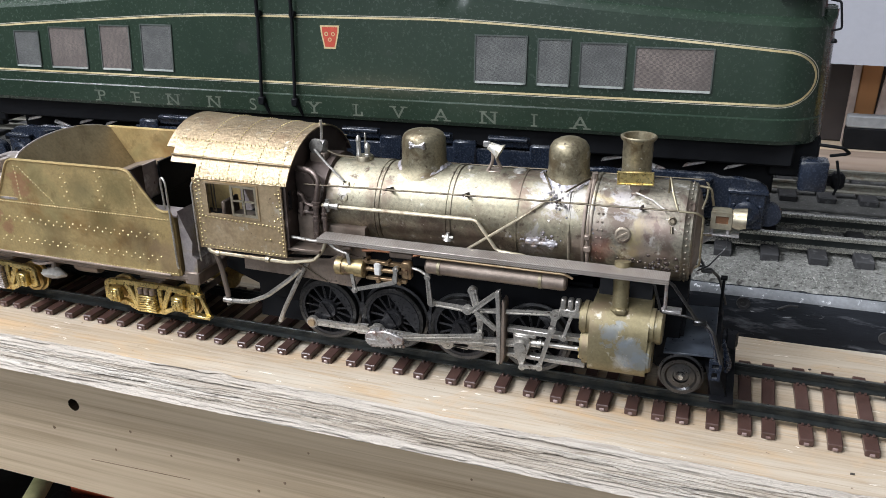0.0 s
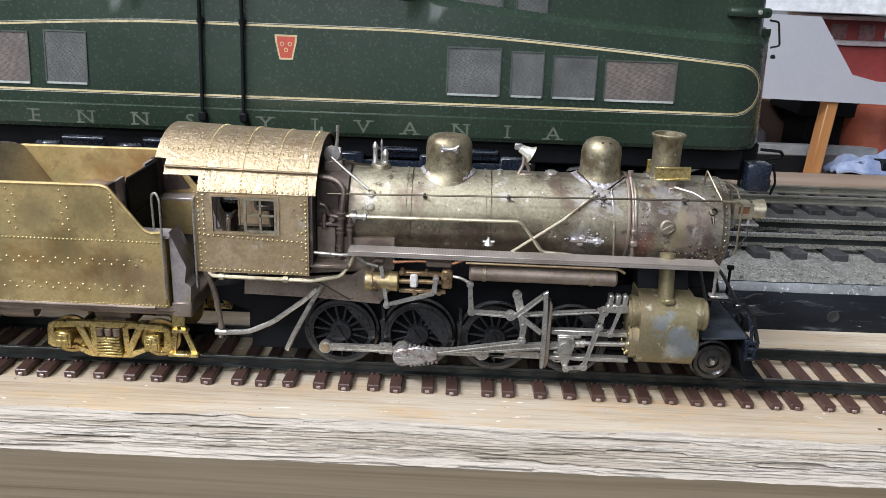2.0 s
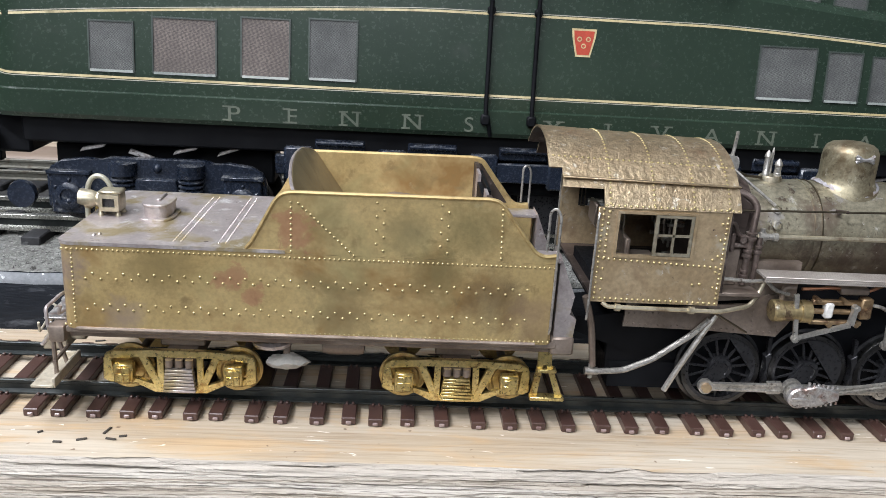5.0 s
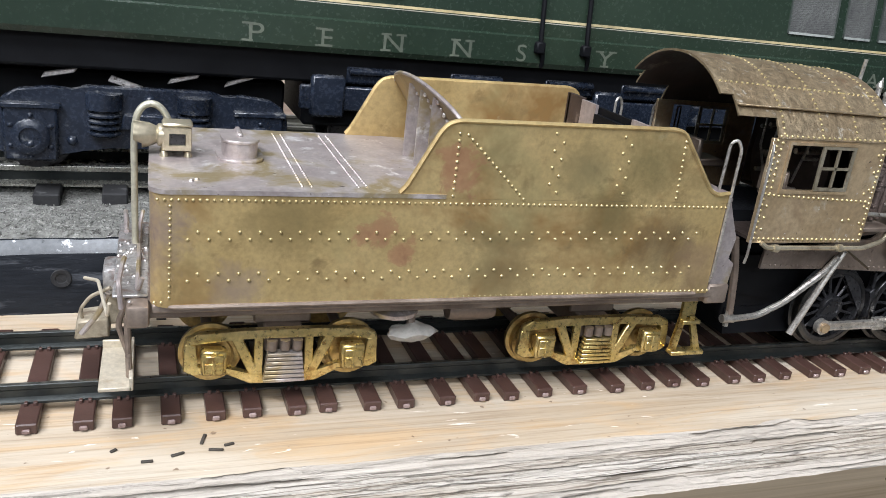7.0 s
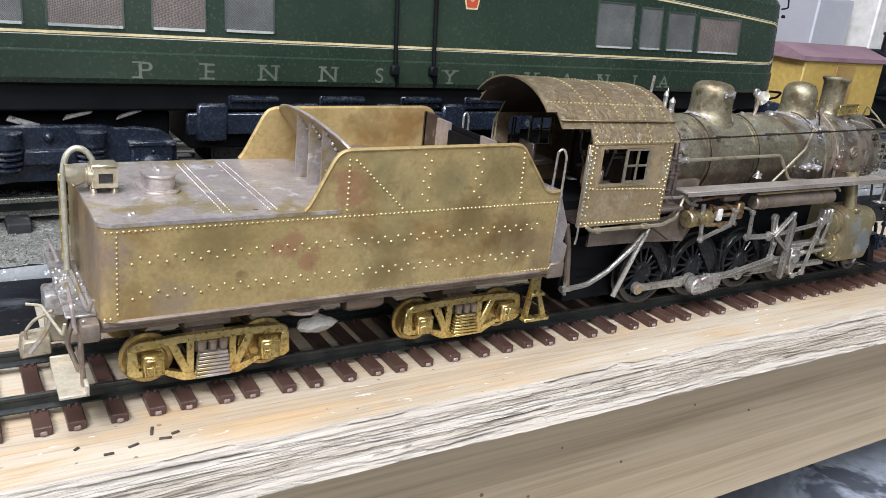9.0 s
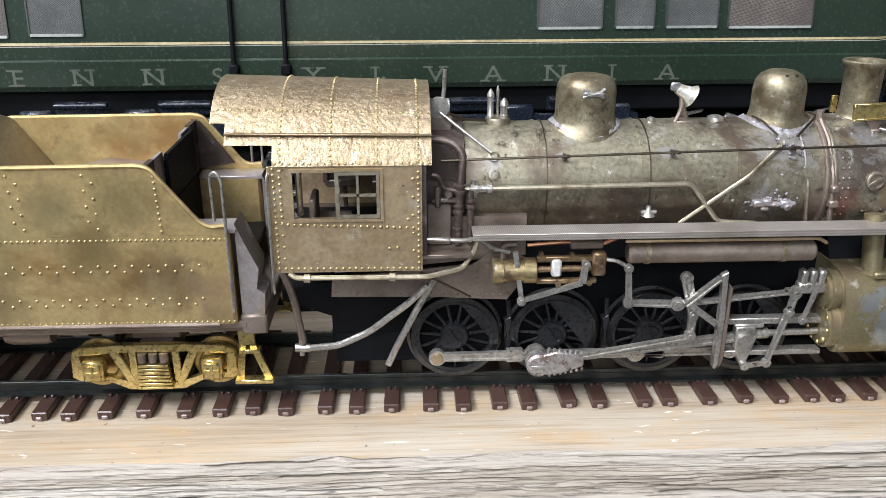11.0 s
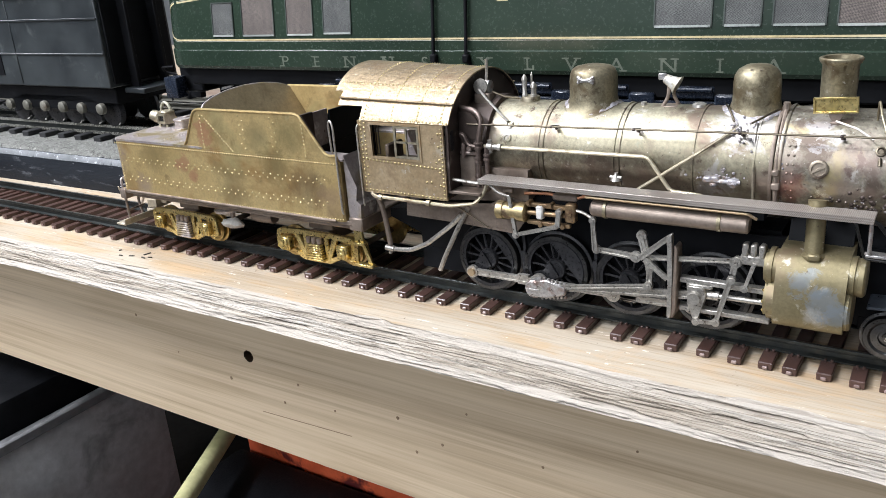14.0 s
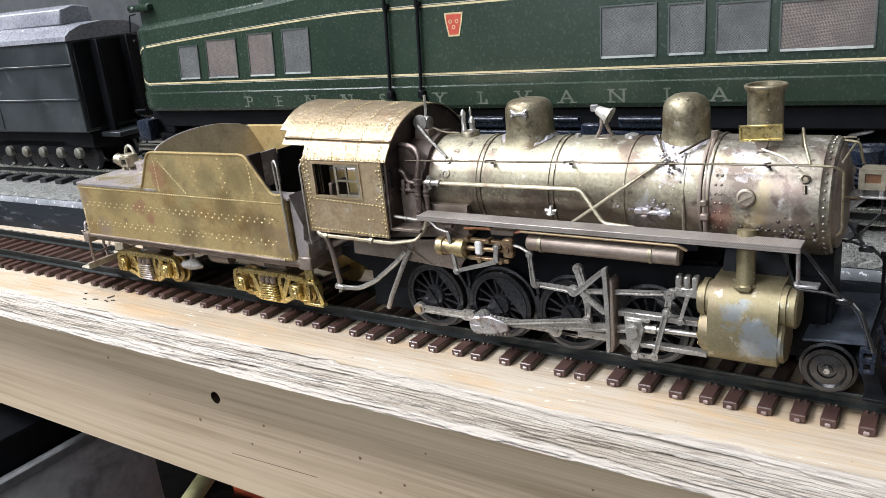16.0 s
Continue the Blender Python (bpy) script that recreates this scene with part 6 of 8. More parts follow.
bm = lathe([(2.3, -162.6), (2.3, -163.6), (1.8, -164.0), (2.4, -165.4), (2.75, -168.4), (2.5, -168.4), (2.0, -165.6), (0, -165.2)], (0, 0, 54.8), "X", 24)
for v_ in bm.verts:
    if v_.co.z < 54.0 and v_.co.x < -167:
        v_.co.x += 1.6
part("lens_hood", bm, PIPE_BRASS, lamp)
bm = bmesh.new()
for x in (-162.6, -158.0):
    for y in (-2.0, 2.0):
        bm = lathe([(0.9, 50.8), (0.8, 51.4), (0.5, 52.0)], (x, y, 0), "Z", 10, bm)
part("feet", bm, PIPE_BRASS, lamp)
PALE_STRAP = surface("dull_pale_strap", (0.42, 0.4, 0.31), (0.56, 0.54, 0.43), 900, (0.35, 0.5), 0.5)
ladder = new("ladder")
ladder.parent = tender
ladder.matrix_parent_inverse = tender.matrix_world.inverted()
hoop = [(-160.5, 50.9), (-160.8, 54.0), (-161.6, 57.0), (-162.6, 58.9), (-163.8, 60.0), (-165.2, 60.3), (-166.5, 59.7), (-167.6, 58.2), (-168.2, 55.6), (-168.4, 52.0), (-168.4, 30.0)]
bm = pipe([(xa, 4.2, za) for xa, za in hoop], 0.72, 10, bend=1.2)
part("stile", bm, PALE_STRAP, ladder, "dull rod bent over at the top")
bm = box(-168.8, -168.0, 10.2, 11.8, 30, 52.4, 0.2)
part("stile", bm, BRASS_BRIGHT, ladder)
for z in (33, 37.4, 41.8, 46.2, 50.6):
    part("rung", cyl((-168.4, 4.2, z), (-168.4, 11.0, z), 0.45, 8), BRASS_BRIGHT, ladder)

PALE_BRASS = surface("pale_scuffed_brass", (0.46, 0.40, 0.3), (0.62, 0.56, 0.45), 1200, (0.35, 0.5), 0.3, [((0.4, 0.33, 0.24), 200, 0.56, 0.7)], 0.08)
# frame, end beams and steps
bm = box(-166.5, -38.0, -21.5, 21.5, 23.8, 28.0, 0.4)
bm = box(-165.0, -40.0, -24.8, -21.0, 26.4, 28.2, 0.3, bm)
bm = box(-165.0, -40.0, 21.0, 24.8, 26.4, 28.2, 0.3, bm)
part("frame", bm, BRASS_BROWN, tender)
part("tank_bead", pipe([(-46, -TY - 0.1, 28.1), (-161.9, -TY - 0.1, 28.1), (-165.4, -TY + 3.4, 28.1), (-165.4, TY - 3.4, 28.1), (-161.9, TY + 0.1, 28.1), (-46, TY + 0.1, 28.1)], 0.5, 8, bend=3.4), BRASS_BROWN, tender)
part("end_sill", box(-169.6, -165.4, -25.0, 25.0, 23.4, 28.0, 0.8, seg=2), BRASS_BROWN, tender)
part("front_sill", box(-41.5, -35.4, -24.6, 24.6, 24.6, 29.6, 0.5), BRASS_BROWN, tender)
bm = box(-174.6, -169.4, -4.2, 4.2, 21.5, 27.2, 0.8, seg=2)
bm = box(-172.0, -165.6, -21.0, 21.0, 28.05, 28.7, 0.2, bm)
part("coupler_pocket", bm, SOLDER, tender)
bm = prism([(-180.4, 11.6), (-179.8, 15.8), (-173.8, 16.6), (-173.4, 12.0)], -4.6, 2.4, bev=0.4)
bm = box(-174.5, -169.4, -1.6, 1.6, 13.6, 21.6, 0.4, bm)
bm = pipe([(-178.8, -3.0, 16.2), (-179.0, -3.6, 18.4), (-177.0, -4.4, 21.4), (-173.0, -6.0, 24.0)], 0.4, bm=bm)
part("coupler", bm, surface("tan_coupler_metal", (0.33, 0.28, 0.2), (0.5, 0.44, 0.34), 900, (0.4, 0.6), 0.3, [((0.16, 0.12, 0.08), 220, 0.55, 0.68)], 0.2, grain=(0.6, 1.15)), tender)
for sy in (-1, 1):
    bm = pipe([(-170.4, sy * 22.4, 26.6), (-170.8, sy * 22.0, 31.6), (-170.4, sy * 13, 32.0), (-170.2, sy * 8, 31.2)], 0.5)
    part("rear_grab", bm, TENDER_DECK, tender)
    bm = pipe([(-169.4, sy * 22.6, 25), (-169.2, sy * 22.6, 12.4)], 0.6)
    bm = pipe([(-169.6, sy * 14.6, 25), (-171.4, sy * 15.0, 20.0), (-169.2, sy * 15.4, 12.4)], 0.6, bm=bm)
    bm = cyl((-169.3, sy * 14.0, 17.6), (-169.3, sy * 23.4, 17.2), 0.5, 8, bm)
    part("step_hanger", bm, BRASS_BROWN, tender)
    a, b_ = sorted((sy * 8.6, sy * 26.2))
    bm = box(-174.6, -168.6, a, b_, 11.2, 12.0, 0.15)
    bm = box(-169.2, -168.4, a, b_, 11.2, 14.0, 0.15, bm)
    a, b_ = sorted((sy * 8.6, sy * 9.3))
    bm = box(-174.6, -168.6, a, b_, 11.2, 13.6, 0.15, bm)
    part("step", bm, PALE_BRASS, tender, "pale scuffed metal footstep")
    bm = prism([(-43.6, 24.0), (-39.8, 24.0), (-39.6, 19.4), (-43.4, 19.4)], *sorted((sy * 19.0, sy * 20.0)))
    bm = prism([(-43.4, 19.6), (-41.9, 19.6), (-43.0, 10.0), (-44.8, 10.0)], *sorted((sy * 19.0, sy * 20.0)), bm=bm)
    bm = prism([(-41.1, 19.6), (-39.6, 19.6), (-35.9, 10.0), (-37.8, 10.0)], *sorted((sy * 19.0, sy * 20.0)), bm=bm)
    bm = box(-43.4, -38.4, *sorted((sy * 18.6, sy * 21.2)), 17.6, 18.6, 0.15, bm)
    part("step_hanger", bm, BRASS_BRIGHT, tender)
    bm = box(-45.0, -35.6, *sorted((sy * 18.6, sy * 21.4)), 9.3, 10.4, 0.2)
    part("step", bm, BRASS_BRIGHT, tender)
    bm = pipe([(-42.8, sy * 24.6, 30.0), (-42.4, sy * 26.0, 32.0), (-42.4, sy * 26.0, 62.6), (-43.6, sy * 25.6, 64.6), (-45.0, sy * 25.2, 63.6), (-45.0, sy * 24.8, 53.0)], 0.36, bend=1.2)
    part("grab_iron", bm, NICKEL, tender)
    bm = prism([(-41.0, 52.0), (-38.6, 46.0), (-36.4, 41.0), (-37.2, 36.0), (-35.4, 34.6), (-35.8, 29.6), (-41.0, 29.6)], *sorted((sy * 15.0, sy * 24.0)))
    part("gangway_step", bm, TENDER_DECK, tender)
bm = bmesh.new()
for i in range(46):
    bm = studs([(rng.uniform(-171.6, -166.0), rng.gauss(-2, 8), 28.65)], rng.uniform(0.25, 0.6), bm, (0, 0, 1))
part("solder_crust", bm, SOLDER, tender, "lumps of grey solder on the end beam")
part("end_rail", pipe([(-166.6, -23.0, 33.0), (-167.4, -22.6, 30.4), (-167.6, -18.0, 29.6), (-167.6, 18.0, 29.6), (-167.0, 22.0, 31.4)], 0.45), TENDER_DECK, tender)
part("coupler_lift", pipe([(-172.4, -23.0, 28.0), (-172.8, -22.0, 25.0), (-175.4, -5, 25.2), (-178.2, -1.0, 24.2)], 0.35), PALE_BRASS, tender)
part("air_hose", pipe([(-173.4, -9.0, 24.0), (-175.0, -9.0, 20.0), (-177.4, -8.6, 16.6), (-178.6, -8.6, 15.0)], 0.55), TENDER_DECK, tender)
bm = lathe([(0, -102), (2.6, -101.6), (3.0, -100), (3.0, -92), (2.6, -90.4), (0, -90)], (0, -12, 20.0), "X", 18)
bm = box(-104, -88, -12.6, -11.4, 21, 24.0, 0.2, bm)
part("brake_cylinder", bm, BRASS_BROWN, tender)
part("screw_washer", lathe([(5.4, 20.6), (5.6, 21.6), (3.0, 22.6), (0, 22.8)], (-115.0, -14.0, 0), "Z", 14), TENDER_DECK, tender)

bm = lathe([(0, 14.2), (1.6, 14.4), (2.6, 15.0), (3.0, 16.2), (2.2, 17.4), (1.0, 18.2), (0, 18.4)], (0, 0, 0), "Z", 20)
for v in bm.verts:
    k = 1 + 0.45 * noise.noise(v.co * 0.7)
    v.co = Vector((-111 + v.co.x * 2.0 * k, -16 + v.co.y * 0.9 * k, v.co.z + 0.9 * noise.noise(v.co * 0.8 + Vector((3, 1, 2)))))
part("flux_lump", bm, surface("chalky_flux", (0.42, 0.4, 0.36), (0.56, 0.54, 0.5), 900, (0.6, 0.8), 0.0, None, 0.5, 0.0006), tender, "pale chalky lump under the frame")
part("flux_stem", cyl((-111, -15.6, 17.0), (-111, -14.5, 24.4), 1.0, 8), BRASS_BROWN, tender)


WHEEL_GOLD = surface("turned_golden_brass", (0.46, 0.33, 0.13), (0.64, 0.48, 0.21), 900, (0.28, 0.42), 0.9, [((0.25, 0.16, 0.07), 200, 0.54, 0.66)], 0.05, big=90, grain=(0.6, 1.15))


def truck(cx, dull):
    """A two-axle truck with pressed side frames, journal boxes, leaf springs and flanged wheels."""
    top = new("truck")
    top.parent = tender
    top.matrix_parent_inverse = tender.matrix_world.inverted()
    gold = BRASS_BRIGHT
    for sy in (-1, 1):
        y0, y1 = sorted((sy * 16.4, sy * 18.0))
        upper = [(-19.6, 17.4), (-17.0, 18.6), (-8, 18.9), (8, 18.9), (17.0, 18.6), (19.6, 17.4), (19.9, 15.6), (16.6, 16.6), (8, 17.0), (-8, 17.0), (-16.6, 16.6), (-19.9, 15.6)]
        bm2 = prism([(cx + a, z) for a, z in upper], y0, y1, bev=0.28)
        for s in (-1, 1):
            bm2 = prism([(cx + s * a, z) for a, z in ((19.9, 16.4), (20.3, 10.2), (18.6, 9.2), (11.2, 9.2), (10.4, 10.6), (17.6, 10.8), (17.6, 16.0))], y0, y1, bm2, bev=0.25)
            bm2 = prism([(cx + s * a, z) for a, z in ((11.8, 10.8), (11.6, 8.9), (6.8, 6.5), (-0.1, 6.3), (-0.1, 7.9), (6.0, 8.4))], y0 + 0.04, y1 - 0.04, bm2, bev=0.25)
            bm2 = prism([(cx + s * a, z) for a, z in ((11.0, 17.2), (8.6, 17.2), (4.4, 7.6), (6.6, 7.6))], y0 + 0.16, y1 - 0.16, bm2, bev=0.2)
            bm2 = box(cx + s * 5.2 - 0.9, cx + s * 5.2 + 0.9, y0 + 0.26, y1 - 0.26, 7.4, 17.6, 0.15, bm2)
        part("side_frame", bm2, gold, top)
        for s in (-1, 1):
            ya, yb = sorted((sy * 17.2, sy * 20.2))
            bm2 = box(cx + s * 14.3 - 2.5, cx + s * 14.3 + 2.5, ya, yb, 10.0, 15.6, 0.4)
            bm2 = box(cx + s * 14.3 - 1.9, cx + s * 14.3 + 1.9, *sorted((sy * 20.1, sy * 20.7)), 10.6, 14.8, 0.25, bm2)
            bm2 = box(cx + s * 14.3 - 0.35, cx + s * 14.3 + 0.35, *sorted((sy * 20.6, sy * 21.0)), 10.6, 14.8, 0.1, bm2)
            bm2 = box(cx + s * 14.3 - 1.9, cx + s * 14.3 + 1.9, *sorted((sy * 20.6, sy * 20.95)), 12.6, 13.1, 0.1, bm2)
            part("journal_box", bm2, gold, top)
        for k in range(7):
            bm2 = box(cx - 4.3 + 0.12 * k, cx + 4.3 - 0.12 * k, *sorted((sy * 17.4, sy * 19.6)), 7.4 + 1.0 * k, 8.15 + 1.0 * k, 0.12)
            part("spring_leaf", bm2, TENDER_DECK if dull else gold, top)
        bm2 = bmesh.new()
        for s in (-2.6, 0, 2.6):
            bm2 = cyl((cx + s, sy * 18.4, 14.6), (cx + s, sy * 18.4, 16.8), 1.1, 10, bm2)
        part("spring_seat", bm2, BRASS_BROWN, top)
        for s in (-1, 1):
            x, r, f, b_ = cx + s * 14.6, 5.6, sy * 14.6, sy * 11.4
            z = RAIL + r
            bm2 = lathe([(0, f), (1.8, f), (2.2, f - sy * 0.5), (4.2, f - sy * 0.5), (4.7, f), (r, f), (r + 0.05, f - sy * 1.8), (r + 0.9, f - sy * 2.0), (r + 0.8, b_), (0, b_)], (x, 0, z), "Y", 36, cap=False)
            part("wheel", bm2, WHEEL_GOLD, top)
    for s in (-1, 1):
        part("axle", cyl((cx + s * 14.6, -14, RAIL + 5.6), (cx + s * 14.6, 14, RAIL + 5.6), 1.2, 10), BRASS_BROWN, top)
    part("bolster", box(cx - 4, cx + 4, -16.4, 16.4, 13, 18.6, 0.5), BRASS_BROWN, top)
    part("body_bolster", box(cx - 6, cx + 6, -14, 14, 18.6, 24.0, 0.4), BRASS_BROWN, top)
    return top


truck(-139.0, True)
truck(-64.9, False)

# ---- rear line: black base board, ballast, track and the green electric engine ----
REAR = Matrix.Translation((-25 * MM, 38.5 * MM, 0)) @ Matrix.Rotation(radians(1.4), 4, "Z")


def rear_thing(*args, **kw):
    ob = thing(*args, **kw)
    ob.matrix_world = REAR @ ob.matrix_world
    bpy.context.view_layer.update()
    return ob


def rear_part(name, bm, mat, parent, label="", smooth=True):
    """A part given in the rear line's own millimetres."""
    ob = link_mesh(name, bm, mat, smooth)
    if parent is None:
        ob.matrix_world = REAR
    else:
        ob.parent = parent
        bpy.context.view_layer.update()
        ob.matrix_parent_inverse = parent.matrix_world.inverted() @ REAR
        bpy.context.view_layer.update()
    if label:
        ob["label"] = label
    return ob


def rear_sub(name, parent):
    ob = new(name)
    ob.parent = parent
    bpy.context.view_layer.update()
    ob.matrix_parent_inverse = parent.matrix_world.inverted() @ REAR
    bpy.context.view_layer.update()
    return ob


def rough_beam(x0, x1, y0, y1, z0, z1, amp=0.35, step=6.0):
    """A board with slightly battered long edges."""
    bm2 = bmesh.new()
    n = int((x1 - x0) / step)
    sec = [(y0, z0), (y0, z1 - 3.0), (y0 + 1.2, z1 - 0.7), (y0 + 2.4, z1), (y1, z1), (y1, z0)]
    rings = []
    for i in range(n + 1):
        x = x0 + (x1 - x0) * i / n
        ring = []
        for j, (y, z) in enumerate(sec):
            k = amp if j in (1, 2, 3) else 0
            ring.append(bm2.verts.new((x, y + k * noise.noise(Vector((x * 0.13, j * 4.1, 1))), z + k * noise.noise(Vector((x * 0.1, j * 2.7, 7))))))
        rings.append(ring)
    for a, b_ in zip(rings, rings[1:]):
        for j in range(len(sec)):
            k = (j + 1) % len(sec)
            bm2.faces.new((a[j], a[k], b_[k], b_[j])).material_index = 1 if j in (1, 2) else 0
    bm2.faces.new(rings[0])
    bm2.faces.new(rings[-1])
    return bm2


DUST_EDGE = surface("dusty_grey_edge", (0.13, 0.138, 0.145), (0.23, 0.24, 0.25), 900, (0.6, 0.8), 0.0, [((0.6, 0.61, 0.62), 420, 0.6, 0.66), ((0.03, 0.033, 0.04), 160, 0.6, 0.7)], 0.4, 0.0005, big=60)
base = rear_part("rear_base_board", rough_beam(-800, 650, 0, 92, 0, 19), [BLACK_BASE, DUST_EDGE], None)
tagged(base, "scuffed black painted wooden base board under the rear track", "base board")
# screws driven into the board's front
for x, z in ((-161.5, 9.6), (172, 13.6), (219.5, 6.4)):
    bm = lathe([(0, -0.1), (1.2, -0.1), (1.4, -0.35), (2.3, -0.5), (2.45, -0.1), (2.45, 0.3)], (x, 0, z), "Y", 20, cap=False)
    tagged(rear_part("screw", bm, GREY_TIE, None), "dark painted round screw head sunk in black board", "screw", "screws in the base board")
bm = pipe([(183.6, -0.3, 12.8), (187.0, -1.3, 15.2), (190.0, -0.6, 14.9)], 0.45)
tagged(rear_part("bent_nail", bm, GREY_TIE, None), "small bent nail stuck in the black base board", "nail")

# ballast: a low strip with real grit
BALLAST = surface("grey_ballast", (0.19, 0.19, 0.172), (0.31, 0.31, 0.285), 900, (0.8, 0.95), 0.0, [((0.42, 0.41, 0.38), 500, 0.58, 0.64), ((0.07, 0.065, 0.06), 420, 0.58, 0.64)], 1.0, 0.002, big=150, grain=(0.5, 1.25))
bm = bmesh.new()
nx = 420
rows = ((3.2, 19.0), (4.4, 20.4), (8, 21.0), (14, 21.3), (22, 21.4), (46, 21.4), (70, 21.4), (86, 20.6), (90, 19.0))
grid = [[bm.verts.new((-700 + 1300 * i / nx, y + 0.9 * noise.noise(Vector((i * 0.7, j * 3, 2))) * (j in (0, 1)), z + 0.5 * noise.noise(Vector((i * 1.3, j * 2.1, 0))))) for i in range(nx + 1)] for j, (y, z) in enumerate(rows)]
for a, b_ in zip(grid, grid[1:]):
    for i in range(nx):
        bm.faces.new((a[i], a[i + 1], b_[i + 1], b_[i]))
ballast = rear_part("ballast_bed", bm, BALLAST, None, smooth=False)
tagged(ballast, "grey gritty ballast bed on the black base board", "ballast", kind="stuff")
verts, faces = [], []
for i in range(20000):
    x, y = rng.uniform(-330, 330), 4.2 + (abs(rng.gauss(0, 0.5)) % 1.0) * 36
    r = rng.uniform(0.12, 0.36)
    z = 20.3 + min(1.1, (y - 4.0) * 0.35) + 0.1
    k = len(verts)
    for dx, dy, dz in ((1, 0, -0.3), (-0.5, 0.87, -0.3), (-0.5, -0.87, -0.3), (0.1, 0.1, 0.9)):
        a = rng.uniform(0.6, 1.3)
        verts.append(((x + dx * r * a) * MM, (y + dy * r * a) * MM, (z + dz * r * a) * MM))
    faces += [(k, k + 1, k + 3), (k + 1, k + 2, k + 3), (k + 2, k, k + 3)]
me = bpy.data.meshes.new("grit")
me.from_pydata(verts, [], faces)
GRIT, nt, b = nodes_of("ballast_grit")
g = nt.nodes.new("ShaderNodeNewGeometry")
nt.links.new(ramp(nt, g.outputs["Random Per Island"], [(0.0, (0.08, 0.08, 0.074)), (0.6, (0.23, 0.23, 0.21)), (1.0, (0.4, 0.4, 0.37))]), b.inputs["Base Color"])
b.inputs["Roughness"].default_value = 0.85
me.materials.append(GRIT)
grit = new("ballast_grit", me)
grit.matrix_world = REAR
tagged(grit, "loose grey stone grit lying along the rear track", "gravel", kind="stuff")

rtrack = rear_thing("rear_track", "bright steel rails on wide dark ties in grey ballast", "model track", at=(0, 46.7, 21))
for y in (35.0, 58.4):
    # webs coloured black, painting in the dark recess between head and foot
    rear_part("rail", rail_bm(y, -700, 600, 23.6, 29.2, 2.3, 4.6, 0.9, 2), [SILVER_RAIL, SILVER_RAIL, RAIL_BLACK], rtrack, smooth=False)
tie = rear_part("tie", box(-3.3, 3.3, 23.4, 70, 20.2, 24.4, 0.4), GREY_TIE, rtrack, smooth=False)
k = 0
pinv = tie.matrix_parent_inverse.copy()
x = 97.3 - 17.6 * 45
while x < 590:
    ob = tie if k == 0 else new("tie", tie.data)
    if k:
        ob.parent = rtrack
        ob.matrix_parent_inverse = pinv
    ob.location = ((x + rng.uniform(-0.8, 0.8)) * MM, rng.uniform(-1, 1) * MM, 0)
    x += 17.6 if x < 90 else 16.7
    k += 1

gg = rear_thing("electric_locomotive", "dark green model electric engine with gold stripes and lettering", "model locomotive", at=(0, 46.7, 29))
CY = 46.7


def gg_reach(x):
    """Distance from the middle; the rear nose stands 8 further out."""
    return x if x >= 0 else -x - 8 * min(1.0, max(0.0, (-x - 100) / 60))


def gg_half(x):
    a = gg_reach(x)
    return 25.2 if a < 174 else 25.2 - 19 + math.sqrt(max(0.0, 19 ** 2 - (a - 174) ** 2))


def gg_shoulder(x):
    a = min(185.0, max(42.0, gg_reach(x)))
    return 107.0 + 11.6 * ((185 - a) / 143) ** 1.35


def gg_stripe(x):
    return 107.2 - 0.0117 * max(0.0, gg_reach(x) - 45) ** 1.345


def gg_inset(z):
    """How far the side leans in at a height."""
    if z < 68:
        return 0.9 * (68 - z) / 1.5
    if z < 75.4:
        return 0.0
    if z < 75.9:
        return 0.9 * (z - 75.4) / 0.5
    return 0.9 + 0.105 * (z - 80) if z > 80 else 0.9


def gg_side(x, z):
    """y of the near side's face."""
    return CY - gg_half(x) + gg_inset(z)


xs = sorted({-201.0, 193.0, *[-200.9 + 393.8 * i / 98 for i in range(99)], *[s * (174 + d) - (8 if s < 0 else 0) for s in (-1, 1) for d in (0, 2, 4, 6, 8, 10, 12, 13.5, 15, 16.2, 17.3, 18.2, 18.8)]})
bm = bmesh.new()
rings = []
for x in xs:
    s, zs = gg_reach(x), gg_shoulder(x)
    w = gg_half(x)
    hood = 17.2 if s > 64 else 17.2 + (23.4 - 17.2) * min(1.0, (64 - s) / 16)
    top = 134 - 0.02 * max(0.0, s - 60)
    if s > 187.2:
        top = zs + 5.5 + max(0.0, 188.6 - s) / 1.4 * (top - zs - 5.5)
    hw = hood if s < 176 else hood - 8.5 + 8.5 * math.sqrt(max(0.0, 1 - ((s - 176) / 12.5) ** 2)) if s < 188.4 else 8.7
    hw = max(0.6, min(hw, w - 1.5))
    prof = [(w - 0.9, 66.4), (w, 68.0), (w, 75.4), (w - 0.9, 75.9), (w - 0.9, 80.0)]
    for k in range(1, 6):
        z = 80 + (zs - 80) * k / 5
        prof.append((w - gg_inset(z), z))
    e = w - gg_inset(zs)
    for k in range(1, 6):
        q = k / 5
        prof.append((e + (hw - e) * q, zs + 3.0 * (1 - math.cos(q * math.pi / 2)) + 1.0 * math.sin(q * math.pi)))
    prof += [(hw - 0.2, zs + 5.2), (hw - 1.0, top - 4), (hw - 3.5, top - 1), (max(0.3, hw - 8), top)]
    prof = [(max(0.25, a), z) for a, z in prof]
    rings.append([bm.verts.new((x, CY - a, z)) for a, z in prof] + [bm.verts.new((x, CY + a, z)) for a, z in reversed(prof)])
n = len(rings[0])
for a, b_ in zip(rings, rings[1:]):
    for i in range(n):
        bm.faces.new((a[i], a[(i + 1) % n], b_[(i + 1) % n], b_[i]))
bm.faces.new(rings[0])
bm.faces.new(rings[-1])
body = rear_part("body", bm, GG_GREEN, gg)
body.data.set_sharp_from_angle(angle=radians(24))


